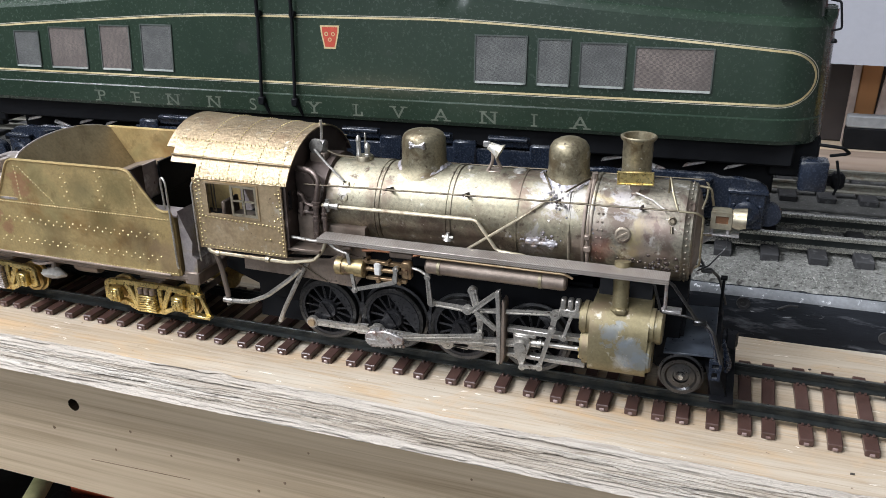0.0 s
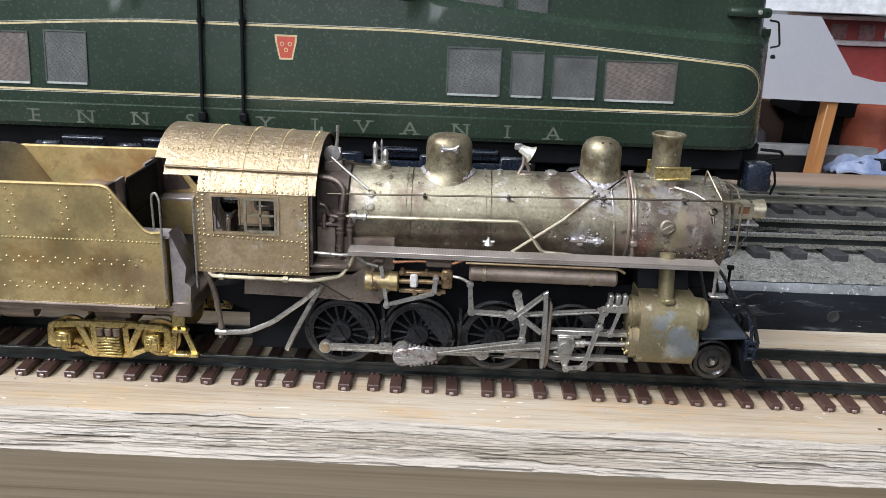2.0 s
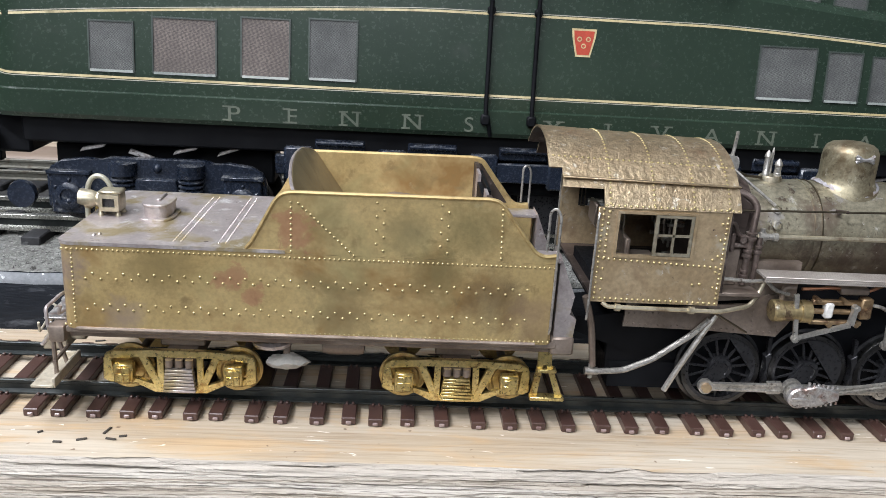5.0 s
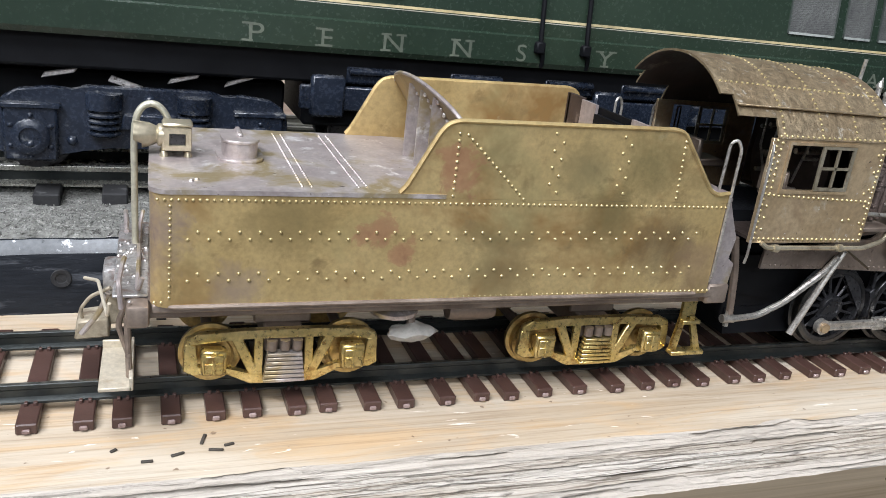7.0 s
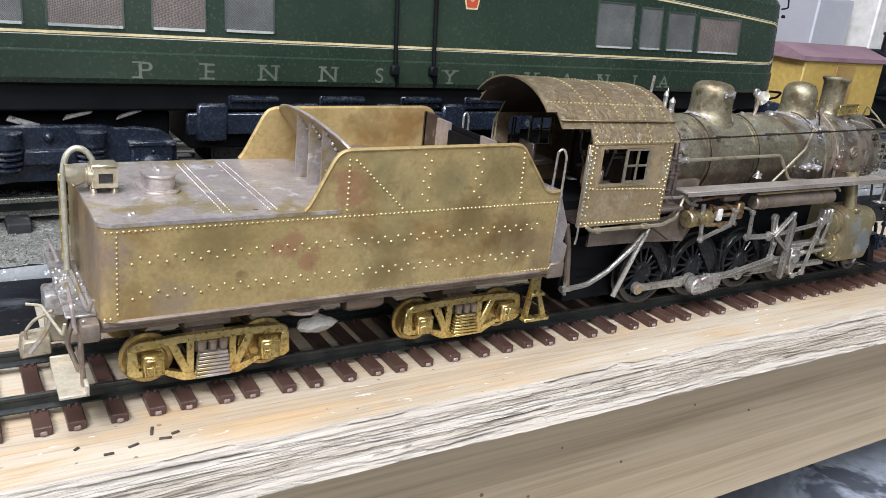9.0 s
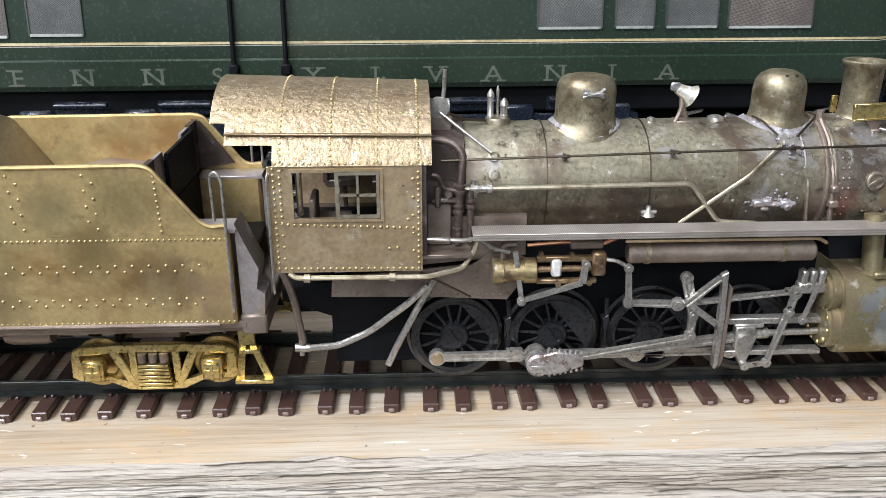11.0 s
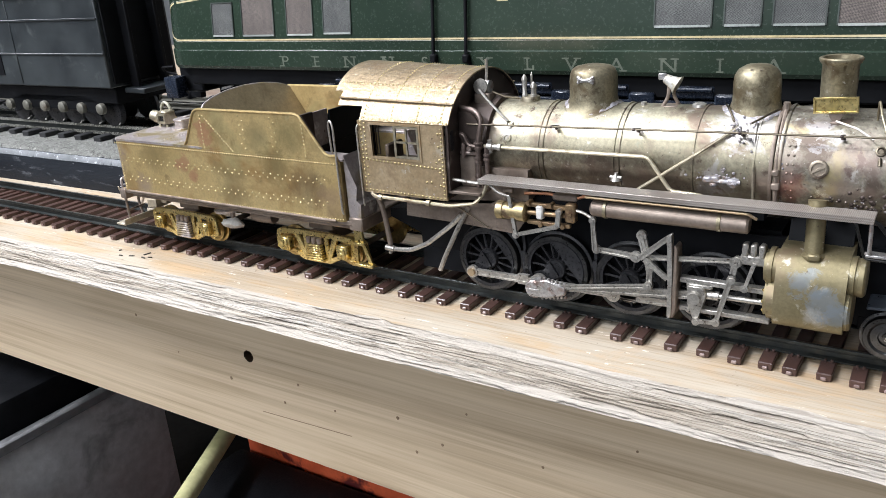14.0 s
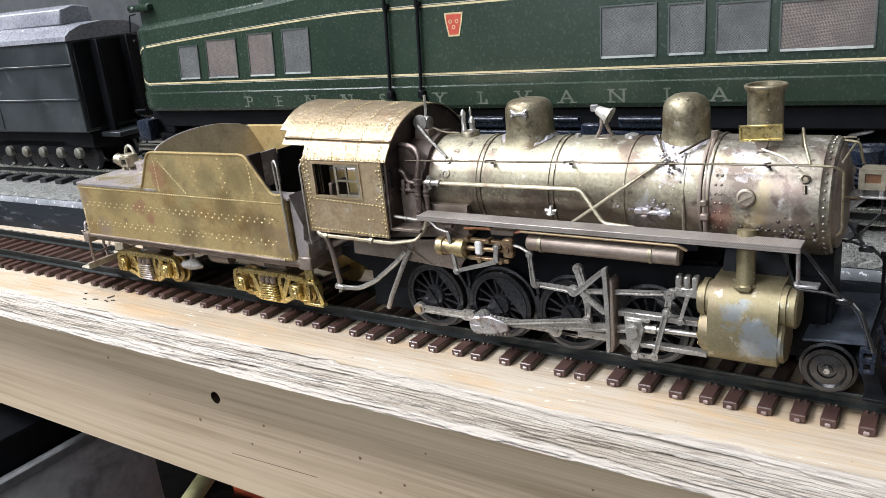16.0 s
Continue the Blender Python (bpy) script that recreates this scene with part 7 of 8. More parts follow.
def ribbon(path, wide, out=0.12, closed=False):
    """A painted stripe lying just proud of the near side."""
    bm2 = bmesh.new()
    pts = [Vector(p) for p in path]
    prev = None
    m_ = len(pts)
    for i in range(m_ + (1 if closed else 0)):
        p = pts[i % m_]
        d = (pts[(i + 1) % m_] - pts[i - 1]) if closed else (pts[min(i + 1, m_ - 1)] - pts[max(i - 1, 0)])
        nn = Vector((-d.y, d.x)).normalized() * wide / 2
        q = [p + nn, p - nn]
        cur = [bm2.verts.new((v_.x, gg_side(v_.x, v_.y) - out, v_.y)) for v_ in q]
        if prev:
            bm2.faces.new((prev[0], cur[0], cur[1], prev[1]))
        prev = cur
    return bm2


def stripe_path(shift):
    lo = 80.6 - shift
    up = []
    for i in range(121):
        x = -184 + 360 * i / 120
        up.append((x, gg_stripe(x) + shift))
    zr = (gg_stripe(176) + shift + lo) / 2
    rr = (gg_stripe(176) + shift - lo) / 2
    right = [(176 + rr * 1.25 * math.sin(a), zr + rr * math.cos(a)) for a in (math.pi * k / 16 for k in range(1, 16))]
    left = [(-184 - rr * 1.25 * math.sin(a), zr - rr * math.cos(a)) for a in (math.pi * k / 16 for k in range(1, 16))]
    low = [(176 - 360 * i / 120, lo) for i in range(121)]
    return up + right + low + left


rear_part("stripe", ribbon(stripe_path(0.0), 0.75), GOLD_STRIPE, body, "worn gold pinstripe")
CREAM = surface("cream_hairline", (0.42, 0.4, 0.33), (0.54, 0.52, 0.44), 900, (0.4, 0.5))
rear_part("stripe", ribbon(stripe_path(0.75), 0.25), CREAM, body, "thin cream edge line")

# lettering, each character cut from thin sheet, with slab serifs
SERIF = {"P": ((-0.32, 0), (-0.32, 1)), "E": ((-0.32, 0), (-0.32, 1)), "N": ((-0.34, 0), (-0.34, 1), (0.34, 1)), "S": (), "Y": ((-0.36, 1), (0.36, 1), (0, 0)),
         "L": ((-0.22, 0), (-0.22, 1)), "V": ((-0.38, 1), (0.38, 1)), "A": ((-0.4, 0), (0.4, 0)), "I": ((0, 0), (0, 1))}
for char, wx in zip("PENNSYLVANIA", (-138.3, -119.0, -99.7, -78.6, -59.3, -30.1, -9.9, 7.9, 26.1, 45.8, 64.1, 82.0)):
    font = bpy.data.curves.new("letter", "FONT")
    font.body, font.size, font.align_x, font.extrude = char, 7.2, "CENTER", 0.02
    tmp = bpy.data.objects.new("tmp", font)
    me = bpy.data.meshes.new_from_object(tmp)
    bpy.data.objects.remove(tmp)
    bm = bmesh.new()
    bm.from_mesh(me)
    bpy.data.meshes.remove(me)
    for sx, sz in SERIF[char]:
        bm = box(sx * 5.0 - 1.15, sx * 5.0 + 1.15, sz * 5.0 - (0.55 if sz else 0.0), sz * 5.0 + (0.0 if sz else 0.55), -0.021, 0.021, 0, bm)
    if char == "L":
        bm = box(1.0, 1.75, 0, 1.9, -0.021, 0.021, 0, bm)
    wide = 1.3 if char in "NAVYP" else 1.12
    bm.transform(Matrix.Diagonal((wide, 1.0, 1.0, 1.0)))
    bm.transform(Matrix.Rotation(radians(90), 4, "X"))
    lx = wx + 25
    bm.transform(Matrix.Translation((lx, CY - 25.2 - 0.09, 68.2)))
    rear_part("letter", bm, LETTER, body, "worn cream slab letter", smooth=False)

# keystone emblem as a plain shape
key = [(-4.3, 9.2), (4.3, 9.2), (4.0, 6.4), (2.5, 0.0), (-2.5, 0.0), (-4.0, 6.4)]
kx, kz = 3.0, 94.9


def on_side(bm2, out):
    for v_ in bm2.verts:
        v_.co.y = gg_side(v_.co.x, v_.co.z) - out - v_.co.y
    return bm2


emblem = rear_part("emblem", on_side(prism([(kx + a, kz + c) for a, c in key], 0, 0.1), 0.1), GOLD_STRIPE, body, "keystone badge with gold rim")
rear_part("emblem_field", on_side(prism([(kx + a * 0.82, kz + 0.7 + c * 0.85) for a, c in key], 0, 0.06), 0.2), surface("red_enamel", (0.42, 0.05, 0.03), (0.5, 0.08, 0.04), 900, (0.3, 0.4)), emblem)
bm = bmesh.new()
for q in (-1.5, 0.0, 1.5):
    bm = lathe([(0.5, 0), (0.85, 0), (0.85, 0.05), (0.5, 0.05)], (kx + q, 0, kz + (3.6 if q == 0 else 5.8)), "Y", 12, bm, cap=False)
rear_part("emblem_marks", on_side(bm, 0.27), GOLD_STRIPE, emblem)

# screened windows
SCREEN_G, nt, b = nodes_of("wire_screen_grey")
v = coords(nt)
ch = nt.nodes.new("ShaderNodeTexChecker")
ch.inputs["Scale"].default_value = 4200
nt.links.new(v, ch.inputs["Vector"])
nt.links.new(mix(nt, ch.outputs["Fac"], ramp(nt, noise_tex(nt, v, 90, 4), [(0.3, (0.075, 0.078, 0.077)), (0.7, (0.185, 0.19, 0.182))]), (0.035, 0.036, 0.035)), b.inputs["Base Color"])
b.inputs["Roughness"].default_value = 0.6
bump(nt, b, ch.outputs["Fac"], 0.5, 0.0002)
SCREEN_B, nt, b = nodes_of("brown_wire_screen")
v = coords(nt)
rot = nt.nodes.new("ShaderNodeMapping")
rot.inputs["Rotation"].default_value = (0, radians(38), 0)
nt.links.new(v, rot.inputs[0])
ch = nt.nodes.new("ShaderNodeTexChecker")
ch.inputs["Scale"].default_value = 3400
nt.links.new(rot.outputs[0], ch.inputs["Vector"])
nt.links.new(mix(nt, ch.outputs["Fac"], ramp(nt, noise_tex(nt, v, 90, 5), [(0.3, (0.105, 0.088, 0.078)), (0.7, (0.225, 0.185, 0.165))]), (0.06, 0.05, 0.045)), b.inputs["Base Color"])
b.inputs["Roughness"].default_value = 0.6
bump(nt, b, ch.outputs["Fac"], 0.5, 0.0002)
PALE_SILL = surface("pale_sill", (0.24, 0.27, 0.25), (0.46, 0.48, 0.45), 900, (0.3, 0.45), 0.0, [((0.08, 0.1, 0.09), 200, 0.6, 0.7)])
FRAME_G = surface("grey_green_frame", (0.03, 0.04, 0.034), (0.075, 0.09, 0.08), 900, (0.35, 0.5))
WINDOWS = ((-184.0, -170.4, 83.0, 98.0, 0), (-163.8, -144.0, 83.0, 100.0, 1), (-135.4, -120.2, 83.2, 101.4, 1), (-113.4, -98.2, 83.6, 102.2, 0),
           (40.0, 59.8, 84.7, 101.6, 0), (64.6, 76.4, 84.8, 100.8, 0), (80.7, 96.8, 84.8, 99.9, 0), (100.8, 127.6, 84.6, 98.9, 1))
for a, c, d, e, kind in WINDOWS:
    a, c = a + 25, c + 25
    win = rear_part("window_screen", on_side(box(a, c, 0, 0.25, d, e), 0.0), SCREEN_B if kind else SCREEN_G, body, "brown wire screen" if kind else "grey wire screen", smooth=False)
    bm = bmesh.new()
    for p in ((a - 0.5, a, d - 0.5, e + 0.5), (c, c + 0.5, d - 0.5, e + 0.5), (a, c, e, e + 0.5)):
        bm = box(p[0], p[1], 0, 0.5, p[2], p[3], 0, bm)
    rear_part("window_frame", on_side(bm, 0.02), FRAME_G, win, smooth=False)
    # sill coloured paler than the other three sides of the frame
    rear_part("sill", on_side(box(a, c, 0, 0.6, d - 0.75, d), 0.02), PALE_SILL, win, "pale sill edge", smooth=False)
for s in (-1, 1):
    for a, c in ((67.6, 84.7), (90.5, 101.8)):
        a, c = sorted((s * a, s * c))
        pane = rear_part("cab_window", box(a, c, CY - 17.5, CY - 17.0, 115.6, 122.6, 0.1), SCREEN_G, body, "grey wire screen")
        bm = bmesh.new()
        for p in ((a - 0.5, a, 115.1, 123.1), (c, c + 0.5, 115.1, 123.1), (a, c, 115.0, 115.6), (a, c, 122.6, 123.1)):
            bm = box(p[0], p[1], CY - 17.75, CY - 17.0, p[2], p[3], 0, bm)
        rear_part("window_frame", bm, FRAME_G, pane, smooth=False)
    off = 0 if s > 0 else -8
    marker = rear_part("marker_lamp", box(*sorted((off + s * 171.0, off + s * 187.4)), CY - 20.6, CY - 14.5, 116.7, 120.4, 1.3, seg=2), GG_GREEN, body)
    rear_part("lens", lathe([(0.95, CY - 20.5), (0.8, CY - 21.0), (0, CY - 21.1)], (off + s * 182.4, 0, 118.8), "Y", 14, cap=False), SOLDER, marker, "small clear lens")
    rear_part("lens", lathe([(0.5, CY - 20.5), (0.4, CY - 20.9), (0, CY - 20.9)], (off + s * 185.2, 0, 118.7), "Y", 10, cap=False), BLACK_PAINT, marker)
# hoses down the middle
for wx in (-54.0, -38.2):
    lx = wx + 25
    p = [(lx, CY - 18.5, 122), (lx, CY - 23.4, 119.6), (lx, gg_side(lx, 105) - 1.6, 106), (lx, gg_side(lx, 82) - 1.5, 82), (lx, CY - 26.6, 74), (lx + 1.6, CY - 26.0, 70.2), (lx + 2.2, CY - 24.5, 67.0)]
    hose = rear_part("conduit", pipe(p, 0.75, 10, bend=2.5), BLACK_PAINT, body, "black conduit over the side")
    rear_part("clip", box(lx - 1.5, lx + 1.5, CY - 27.6, CY - 25.0, 71.0, 74.5, 0.5), BLACK_PAINT, hose)
    rear_part("clip", box(lx - 1.3, lx + 1.3, gg_side(lx, 108) - 2.4, gg_side(lx, 108), 107.0, 109.6, 0.5), BLACK_PAINT, hose)
# grab irons on the noses
for s in (-1, 1):
    k = 0 if s > 0 else -8
    bm = pipe([(k + s * 189.0, CY - 14.0, 115.8), (k + s * 192.0, CY - 15.6, 115.4), (k + s * 193.4, CY - 16.4, 106.5), (k + s * 190.4, CY - 15.0, 105.6)], 0.4, 8)
    bm = lathe([(0.9, 0), (1.1, 0.6), (0.6, 1.4), (0, 1.6)], (k + s * 191.6, CY - 16.0, 101.6), "Z", 10, bm)
    rear_part("grab_iron", bm, BLACK_PAINT, body)

# underframe, trucks, wheels, ends
under = rear_part("underframe", box(-98, 98, CY - 16, CY + 16, 44, 67.5, 1.0), BLACK_PAINT, gg)
rear_part("floor_plate", box(-184, 184, CY - 21, CY + 21, 57.5, 67.0, 0.8), BLACK_PAINT, under)
bm = box(-100, 100, CY - 22.4, CY - 20.4, 50, 57, 0.5)
for x in (-92, -60, -28, 0, 28, 60, 92):
    bm = box(x - 5, x + 5, CY - 23.4, CY - 20.4, 48, 60, 0.8, bm)
for x in (-78, -46, -14, 14, 46, 78):
    bm = box(x - 9, x + 9, CY - 21.4, CY - 18, 57.6, 63.0, 0.8, bm)
    bm = cyl((x - 8, CY - 22.0, 61.4), (x + 8, CY - 22.0, 61.4), 1.0, 10, bm)
rear_part("side_beam", bm, BLACK_BLUE, under)
for x in (-76, -38, 0, 38, 76):
    for y0, y1 in ((CY - 14.6, CY - 11.4), (CY + 11.4, CY + 14.6)):
        rear_part("driving_wheel", lathe([(0, y0), (12.6, y0), (13.0, y0 + 0.6), (13.0, y1), (0, y1)], (x, 0, 29.2 + 13), "Y", 36, cap=False), BLACK_WHEEL, under)


def gg_truck(cx):
    top = rear_sub("truck", gg)
    # black box added to darken the gap behind the side frames
    rear_part("black_infill", box(cx - 38, cx + 38, CY - 9, CY + 9, 43, 55.4, 0.8), BLACK_PAINT, top)
    for sy in (-1, 1):
        y = CY + sy * 21.0

        def span(a, b_):
            return sorted((y + sy * a, y + sy * b_))

        prof = [(-37, 35.5), (-37, 46), (-35.6, 49.4), (-32, 51.6), (-24, 52.6), (-19, 51.6), (-16, 53.2), (16, 53.2), (19, 51.6), (24, 52.6), (32, 51.6), (35.6, 49.4), (37, 46), (37, 35.5), (34, 33.6), (22, 34.4), (17, 36.2), (10, 36.8), (-10, 36.8), (-17, 36.2), (-22, 34.4), (-34, 33.6)]
        rear_part("side_frame", prism([(cx + a, z) for a, z in prof], *span(-2.4, 0.6), bev=0.4), BLACK_BLUE, top)
        for s in (-1, 1):
            bm2 = box(cx + s * 29 - 6.4, cx + s * 29 + 6.4, *span(0.4, 3.0), 33.4, 48.0, 0.7)
            bm2 = box(cx + s * 29 - 7.2, cx + s * 29 + 7.2, *span(0.4, 3.6), 47.2, 48.6, 0.3, bm2)
            bm2 = lathe([(4.6, y + sy * 2.8), (4.6, y + sy * 4.2), (3.6, y + sy * 4.8), (2.6, y + sy * 4.9), (2.4, y + sy * 4.4), (0, y + sy * 4.4)], (cx + s * 29, 0, 40), "Y", 24, bm2, cap=False)
            bm2 = studs([(cx + s * 29 + 5.4 * math.cos(a), y + sy * 3.0, 40 + 5.4 * math.sin(a)) for a in (k_ * math.pi / 3 + 0.5 for k_ in range(6))], 0.8, bm2, (0, sy, 0))
            bm2 = studs([(cx + s * 29, y + sy * 4.3, 38.2)], 1.1, bm2, (0, sy, 0))
            rear_part("journal_box", bm2, BLACK_BLUE, top)
            bm2 = bmesh.new()
            for k_ in range(4):
                bm2 = lathe([(3.2, 0), (4.3, 0.5), (4.3, 0.9), (3.2, 1.4)], (cx + s * 11.4, y + sy * 1.6, 40.6 + 1.6 * k_), "Z", 20, bm2)
            bm2 = lathe([(3.1, 40.2), (3.1, 47.5), (4.6, 47.6), (4.6, 51.8), (0, 52)], (cx + s * 11.4, y + sy * 1.2, 0), "Z", 20, bm2)
            rear_part("coil_spring", bm2, BLACK_BLUE, top)
            bm2 = studs([(cx + s * 19.4, y + sy * 0.7, 38.6)], 1.5, None, (0, sy, 0))
            rear_part("bolt", bm2, BLACK_BLUE, top)
            r, z = 8.2, 29.2 + 8.2
            rear_part("wheel", lathe([(0, CY + sy * 14.4), (r, CY + sy * 14.4), (r + 0.1, CY + sy * 12.4), (r + 1.2, CY + sy * 12), (r + 1, CY + sy * 11.2), (0, CY + sy * 11.2)], (cx + s * 29, 0, z), "Y", 32, cap=False), BLACK_WHEEL, top)
        bm2 = prism([(cx - 7.4, 42.4), (cx + 7.4, 42.4), (cx + 6.6, 46.6), (cx - 6.6, 46.6)], *span(0.4, 3.4), bev=0.4)
        bm2 = studs([(cx, y + sy * 0.7, 50.0)], 1.7, bm2, (0, sy, 0))
        rear_part("hanger", bm2, BLACK_BLUE, top)
    # silvery bars added for the pale slivers between truck and floor
    for dx, lean in ((-22, 5), (-6, -7), (9, 6), (24, 8)):
        bm2 = prism([(cx + dx - 4.5, 54.2), (cx + dx + 3.5, 54.2 + lean * 0.35), (cx + dx + 4.5, 55.6 + lean * 0.35), (cx + dx - 3.5, 55.8)], CY - 18.6, CY - 17.4, bev=0.2)
        rear_part("pale_sliver", bm2, SOLDER, top, "pale silvery sliver above the truck")
    rear_part("crossbeam", box(cx - 12, cx + 12, CY - 18, CY + 18, 42, 49, 0.5), BLACK_PAINT, top)
    rear_part("pivot", cyl((cx, CY, 48), (cx, CY, 57.4), 7, 20), BLACK_PAINT, top)
    for s in (-1, 1):
        rear_part("axle", cyl((cx + s * 29, CY - 13, 37.4), (cx + s * 29, CY + 13, 37.4), 1.8, 10), BLACK_WHEEL, top)
    return top


gg_truck(-140)
gg_truck(141)
for s in (-1, 1):
    k = 0 if s > 0 else -8
    xa, xb = sorted((k + s * 176, k + s * 193))
    end = rear_part("end_sill", box(xa, xb, CY - 14, CY + 14, 52, 68, 1.0), BLACK_PAINT, gg)
    rear_part("step_box", box(*sorted((k + s * 186.5, k + s * 196)), CY - 23.0, CY - 15, 49.6, 61.0, 0.9, seg=2), BLACK_BLUE, end)
    bm = box(*sorted((k + s * 192, k + s * 203)), CY - 2, CY + 2, 46, 50, 0.5)
    bm = box(*sorted((k + s * 200, k + s * 205)), CY - 3.0, CY + 3.0, 45, 51, 1.2, bm)
    rear_part("coupler", bm, BLACK_PAINT, end)
    bm = pipe([(k + s * 192, CY - 18, 66), (k + s * 200, CY - 19, 65.6), (k + s * 203, CY - 15, 62.6), (k + s * 197, CY - 12, 60.6)], 0.6)
    bm = pipe([(k + s * 199, CY - 16, 60), (k + s * 201, CY - 16, 52), (k + s * 199.6, CY - 16, 47)], 0.5, bm=bm)
    rear_part("hose", bm, BLACK_PAINT, end)
    bm = lathe([(0, 0), (4.6, 0.2), (5.0, 1.6), (4.4, 4.0), (0, 4.4)], (0, 0, 0), "Y", 18)
    bm.transform(Matrix.Translation((k + s * 178, CY - 22, 39)))
    rear_part("sand_pipe_end", bm, BLACK_BLUE, end)

# ---- behind: more line boards, a black car, a card screen, clutter ----
black_car = rear_thing("passenger_car", "dusty black model car with ribbed sides and dark open end", "model car", at=(-400, 46.7, 29))
DUSTY = surface("dusty_black_paint", (0.018, 0.022, 0.025), (0.042, 0.049, 0.052), 900, (0.3, 0.5), 0.0, [((0.085, 0.095, 0.095), 90, 0.58, 0.75)], 0.1, big=40)
ROOF_GREY = surface("glossy_charcoal_roof", (0.17, 0.175, 0.2), (0.28, 0.285, 0.31), 700, (0.22, 0.35), 0.0, None, 0.05, big=40)
rear_part("side", box(-560, -247, CY - 24.6, CY + 24.6, 54, 107, 0.6), DUSTY, black_car)
for z in (73.2, 92.6):
    rear_part("rib", box(-556, -247.4, CY - 25.3, CY - 24.2, z - 0.6, z + 0.6, 0.25), DUSTY, black_car)
for x in (-330, -420, -510):
    rear_part("rib", box(x - 1, x + 1, CY - 25.1, CY - 24.2, 56, 105, 0.25), DUSTY, black_car)
for x in (-372, -462):
    rear_part("doorway", box(x, x + 26, CY - 25.0, CY - 24.4, 60, 88, 0.2), BLACK_PAINT, black_car)
sec = [(-26.0, 105.5), (-25.6, 108.5), (-22, 112.5), (-15, 116.5), (0, 118.5), (15, 116.5), (22, 112.5), (25.6, 108.5), (26.0, 105.5)]
bm = prism([(CY + a, z) for a, z in sec], -562, -245, axis="X")
for v_ in bm.verts:
    if v_.co.x > -250:
        v_.co.z -= max(0, v_.co.z - 107) * 0.35
rear_part("roof", bm, ROOF_GREY, black_car)
rear_part("clerestory", prism([(CY + a, z) for a, z in ((-11, 114), (-10, 123), (0, 125), (10, 123), (11, 114))], -562, -268, axis="X", bev=0.8), ROOF_GREY, black_car)
# black plate put in for the dark inside of the open end
end = rear_part("end_wall", box(-247.4, -245.6, CY - 22, CY + 22, 56, 104, 0.3), BLACK_PAINT, black_car)
rear_part("diaphragm", box(-245.5, -239, CY + 9, CY + 11.4, 52, 105, 0.4), BLACK_PAINT, end)
rear_part("diaphragm", box(-245.5, -239, CY - 11.4, CY - 9, 52, 105, 0.4), BLACK_PAINT, end)
rear_part("platform", box(-247, -230, CY - 16, CY + 16, 50, 53, 0.5), DUSTY, end)
rear_part("underframe", box(-556, -250, CY - 20, CY + 20, 44, 54, 0.6), BLACK_PAINT, black_car)
for cx in (-310, -500):
    top = rear_sub("truck", black_car)
    for sy in (-1, 1):
        rear_part("side_frame", prism([(cx - 42, 36), (cx - 42, 45), (cx - 30, 48), (cx + 30, 48), (cx + 42, 45), (cx + 42, 36), (cx + 30, 40), (cx - 30, 40)], *sorted((CY + sy * 18, CY + sy * 20)), bev=0.3), BLACK_PAINT, top)
        for dx in (-45, -27, -9, 9, 27, 45):
            bm = lathe([(3.4, CY + sy * 19.6), (3.2, CY + sy * 22.2), (2.0, CY + sy * 23), (0, CY + sy * 23)], (cx + dx, 0, 41), "Y", 14, cap=False)
            rear_part("journal", bm, DULL_RAIL, top)
            rear_part("wheel", lathe([(0, CY + sy * 14.4), (8.4, CY + sy * 14.4), (9.4, CY + sy * 11.6), (0, CY + sy * 11.4)], (cx + dx, 0, 37.8), "Y", 24, cap=False), BLACK_WHEEL, top)

# the next line board, its track, then a tan plank
base2 = rear_part("rear_base_board", rough_beam(-800, 650, 99, 176, 0, 15), 2 * [surface("grey_painted_wood", (0.16, 0.16, 0.15), (0.26, 0.26, 0.24), 500, (0.6, 0.8), 0.0, [((0.4, 0.4, 0.37), 120, 0.6, 0.75)], 0.3, 0.0006)], None)
tagged(base2, "worn grey painted base board of the second line", "base board")
BALLAST2 = surface("dark_ballast", (0.05, 0.05, 0.047), (0.1, 0.1, 0.095), 1500, (0.8, 0.95), 0.0, [((0.2, 0.2, 0.19), 500, 0.6, 0.68)], 0.6, 0.001, big=120)
bm = box(-790, 640, 104, 172, 15, 16.2, 0.3)
tagged(rear_part("ballast_strip", bm, BALLAST2, None), "pale grey ballast strip of the second line", "ballast", kind="stuff")
track2 = rear_thing("second_track", "dull steel rails on dark ties behind the first line", "model track", at=(0, 136, 16))
for y in (126.0, 149.4):
    rear_part("rail", rail_bm(y, -780, 630, 19.0, 23.2, 2.0, 4.0, 1.2), [DULL_RAIL, DULL_RAIL], track2, smooth=False)
tie = rear_part("tie", box(-4, 4, 114, 161, 15.8, 19.1, 0.5), GREY_TIE, track2, smooth=False)
pinv = tie.matrix_parent_inverse.copy()
for k in range(82):
    ob = tie if k == 0 else new("tie", tie.data)
    if k:
        ob.parent = track2
        ob.matrix_parent_inverse = pinv
    ob.location = ((-770 + 17.2 * k + rng.uniform(-1, 1)) * MM, rng.uniform(-1, 1) * MM, 0)
plank = rear_part("plank", rough_beam(-800, 650, 184, 212, 0, 17), 2 * [plank_mat("brown_plank", (0.26, 0.2, 0.155), (0.21, 0.155, 0.115), (0.15, 0.105, 0.075), 3, 60)], None)
tagged(plank, "brown wooden plank lying behind the second line", "plank")

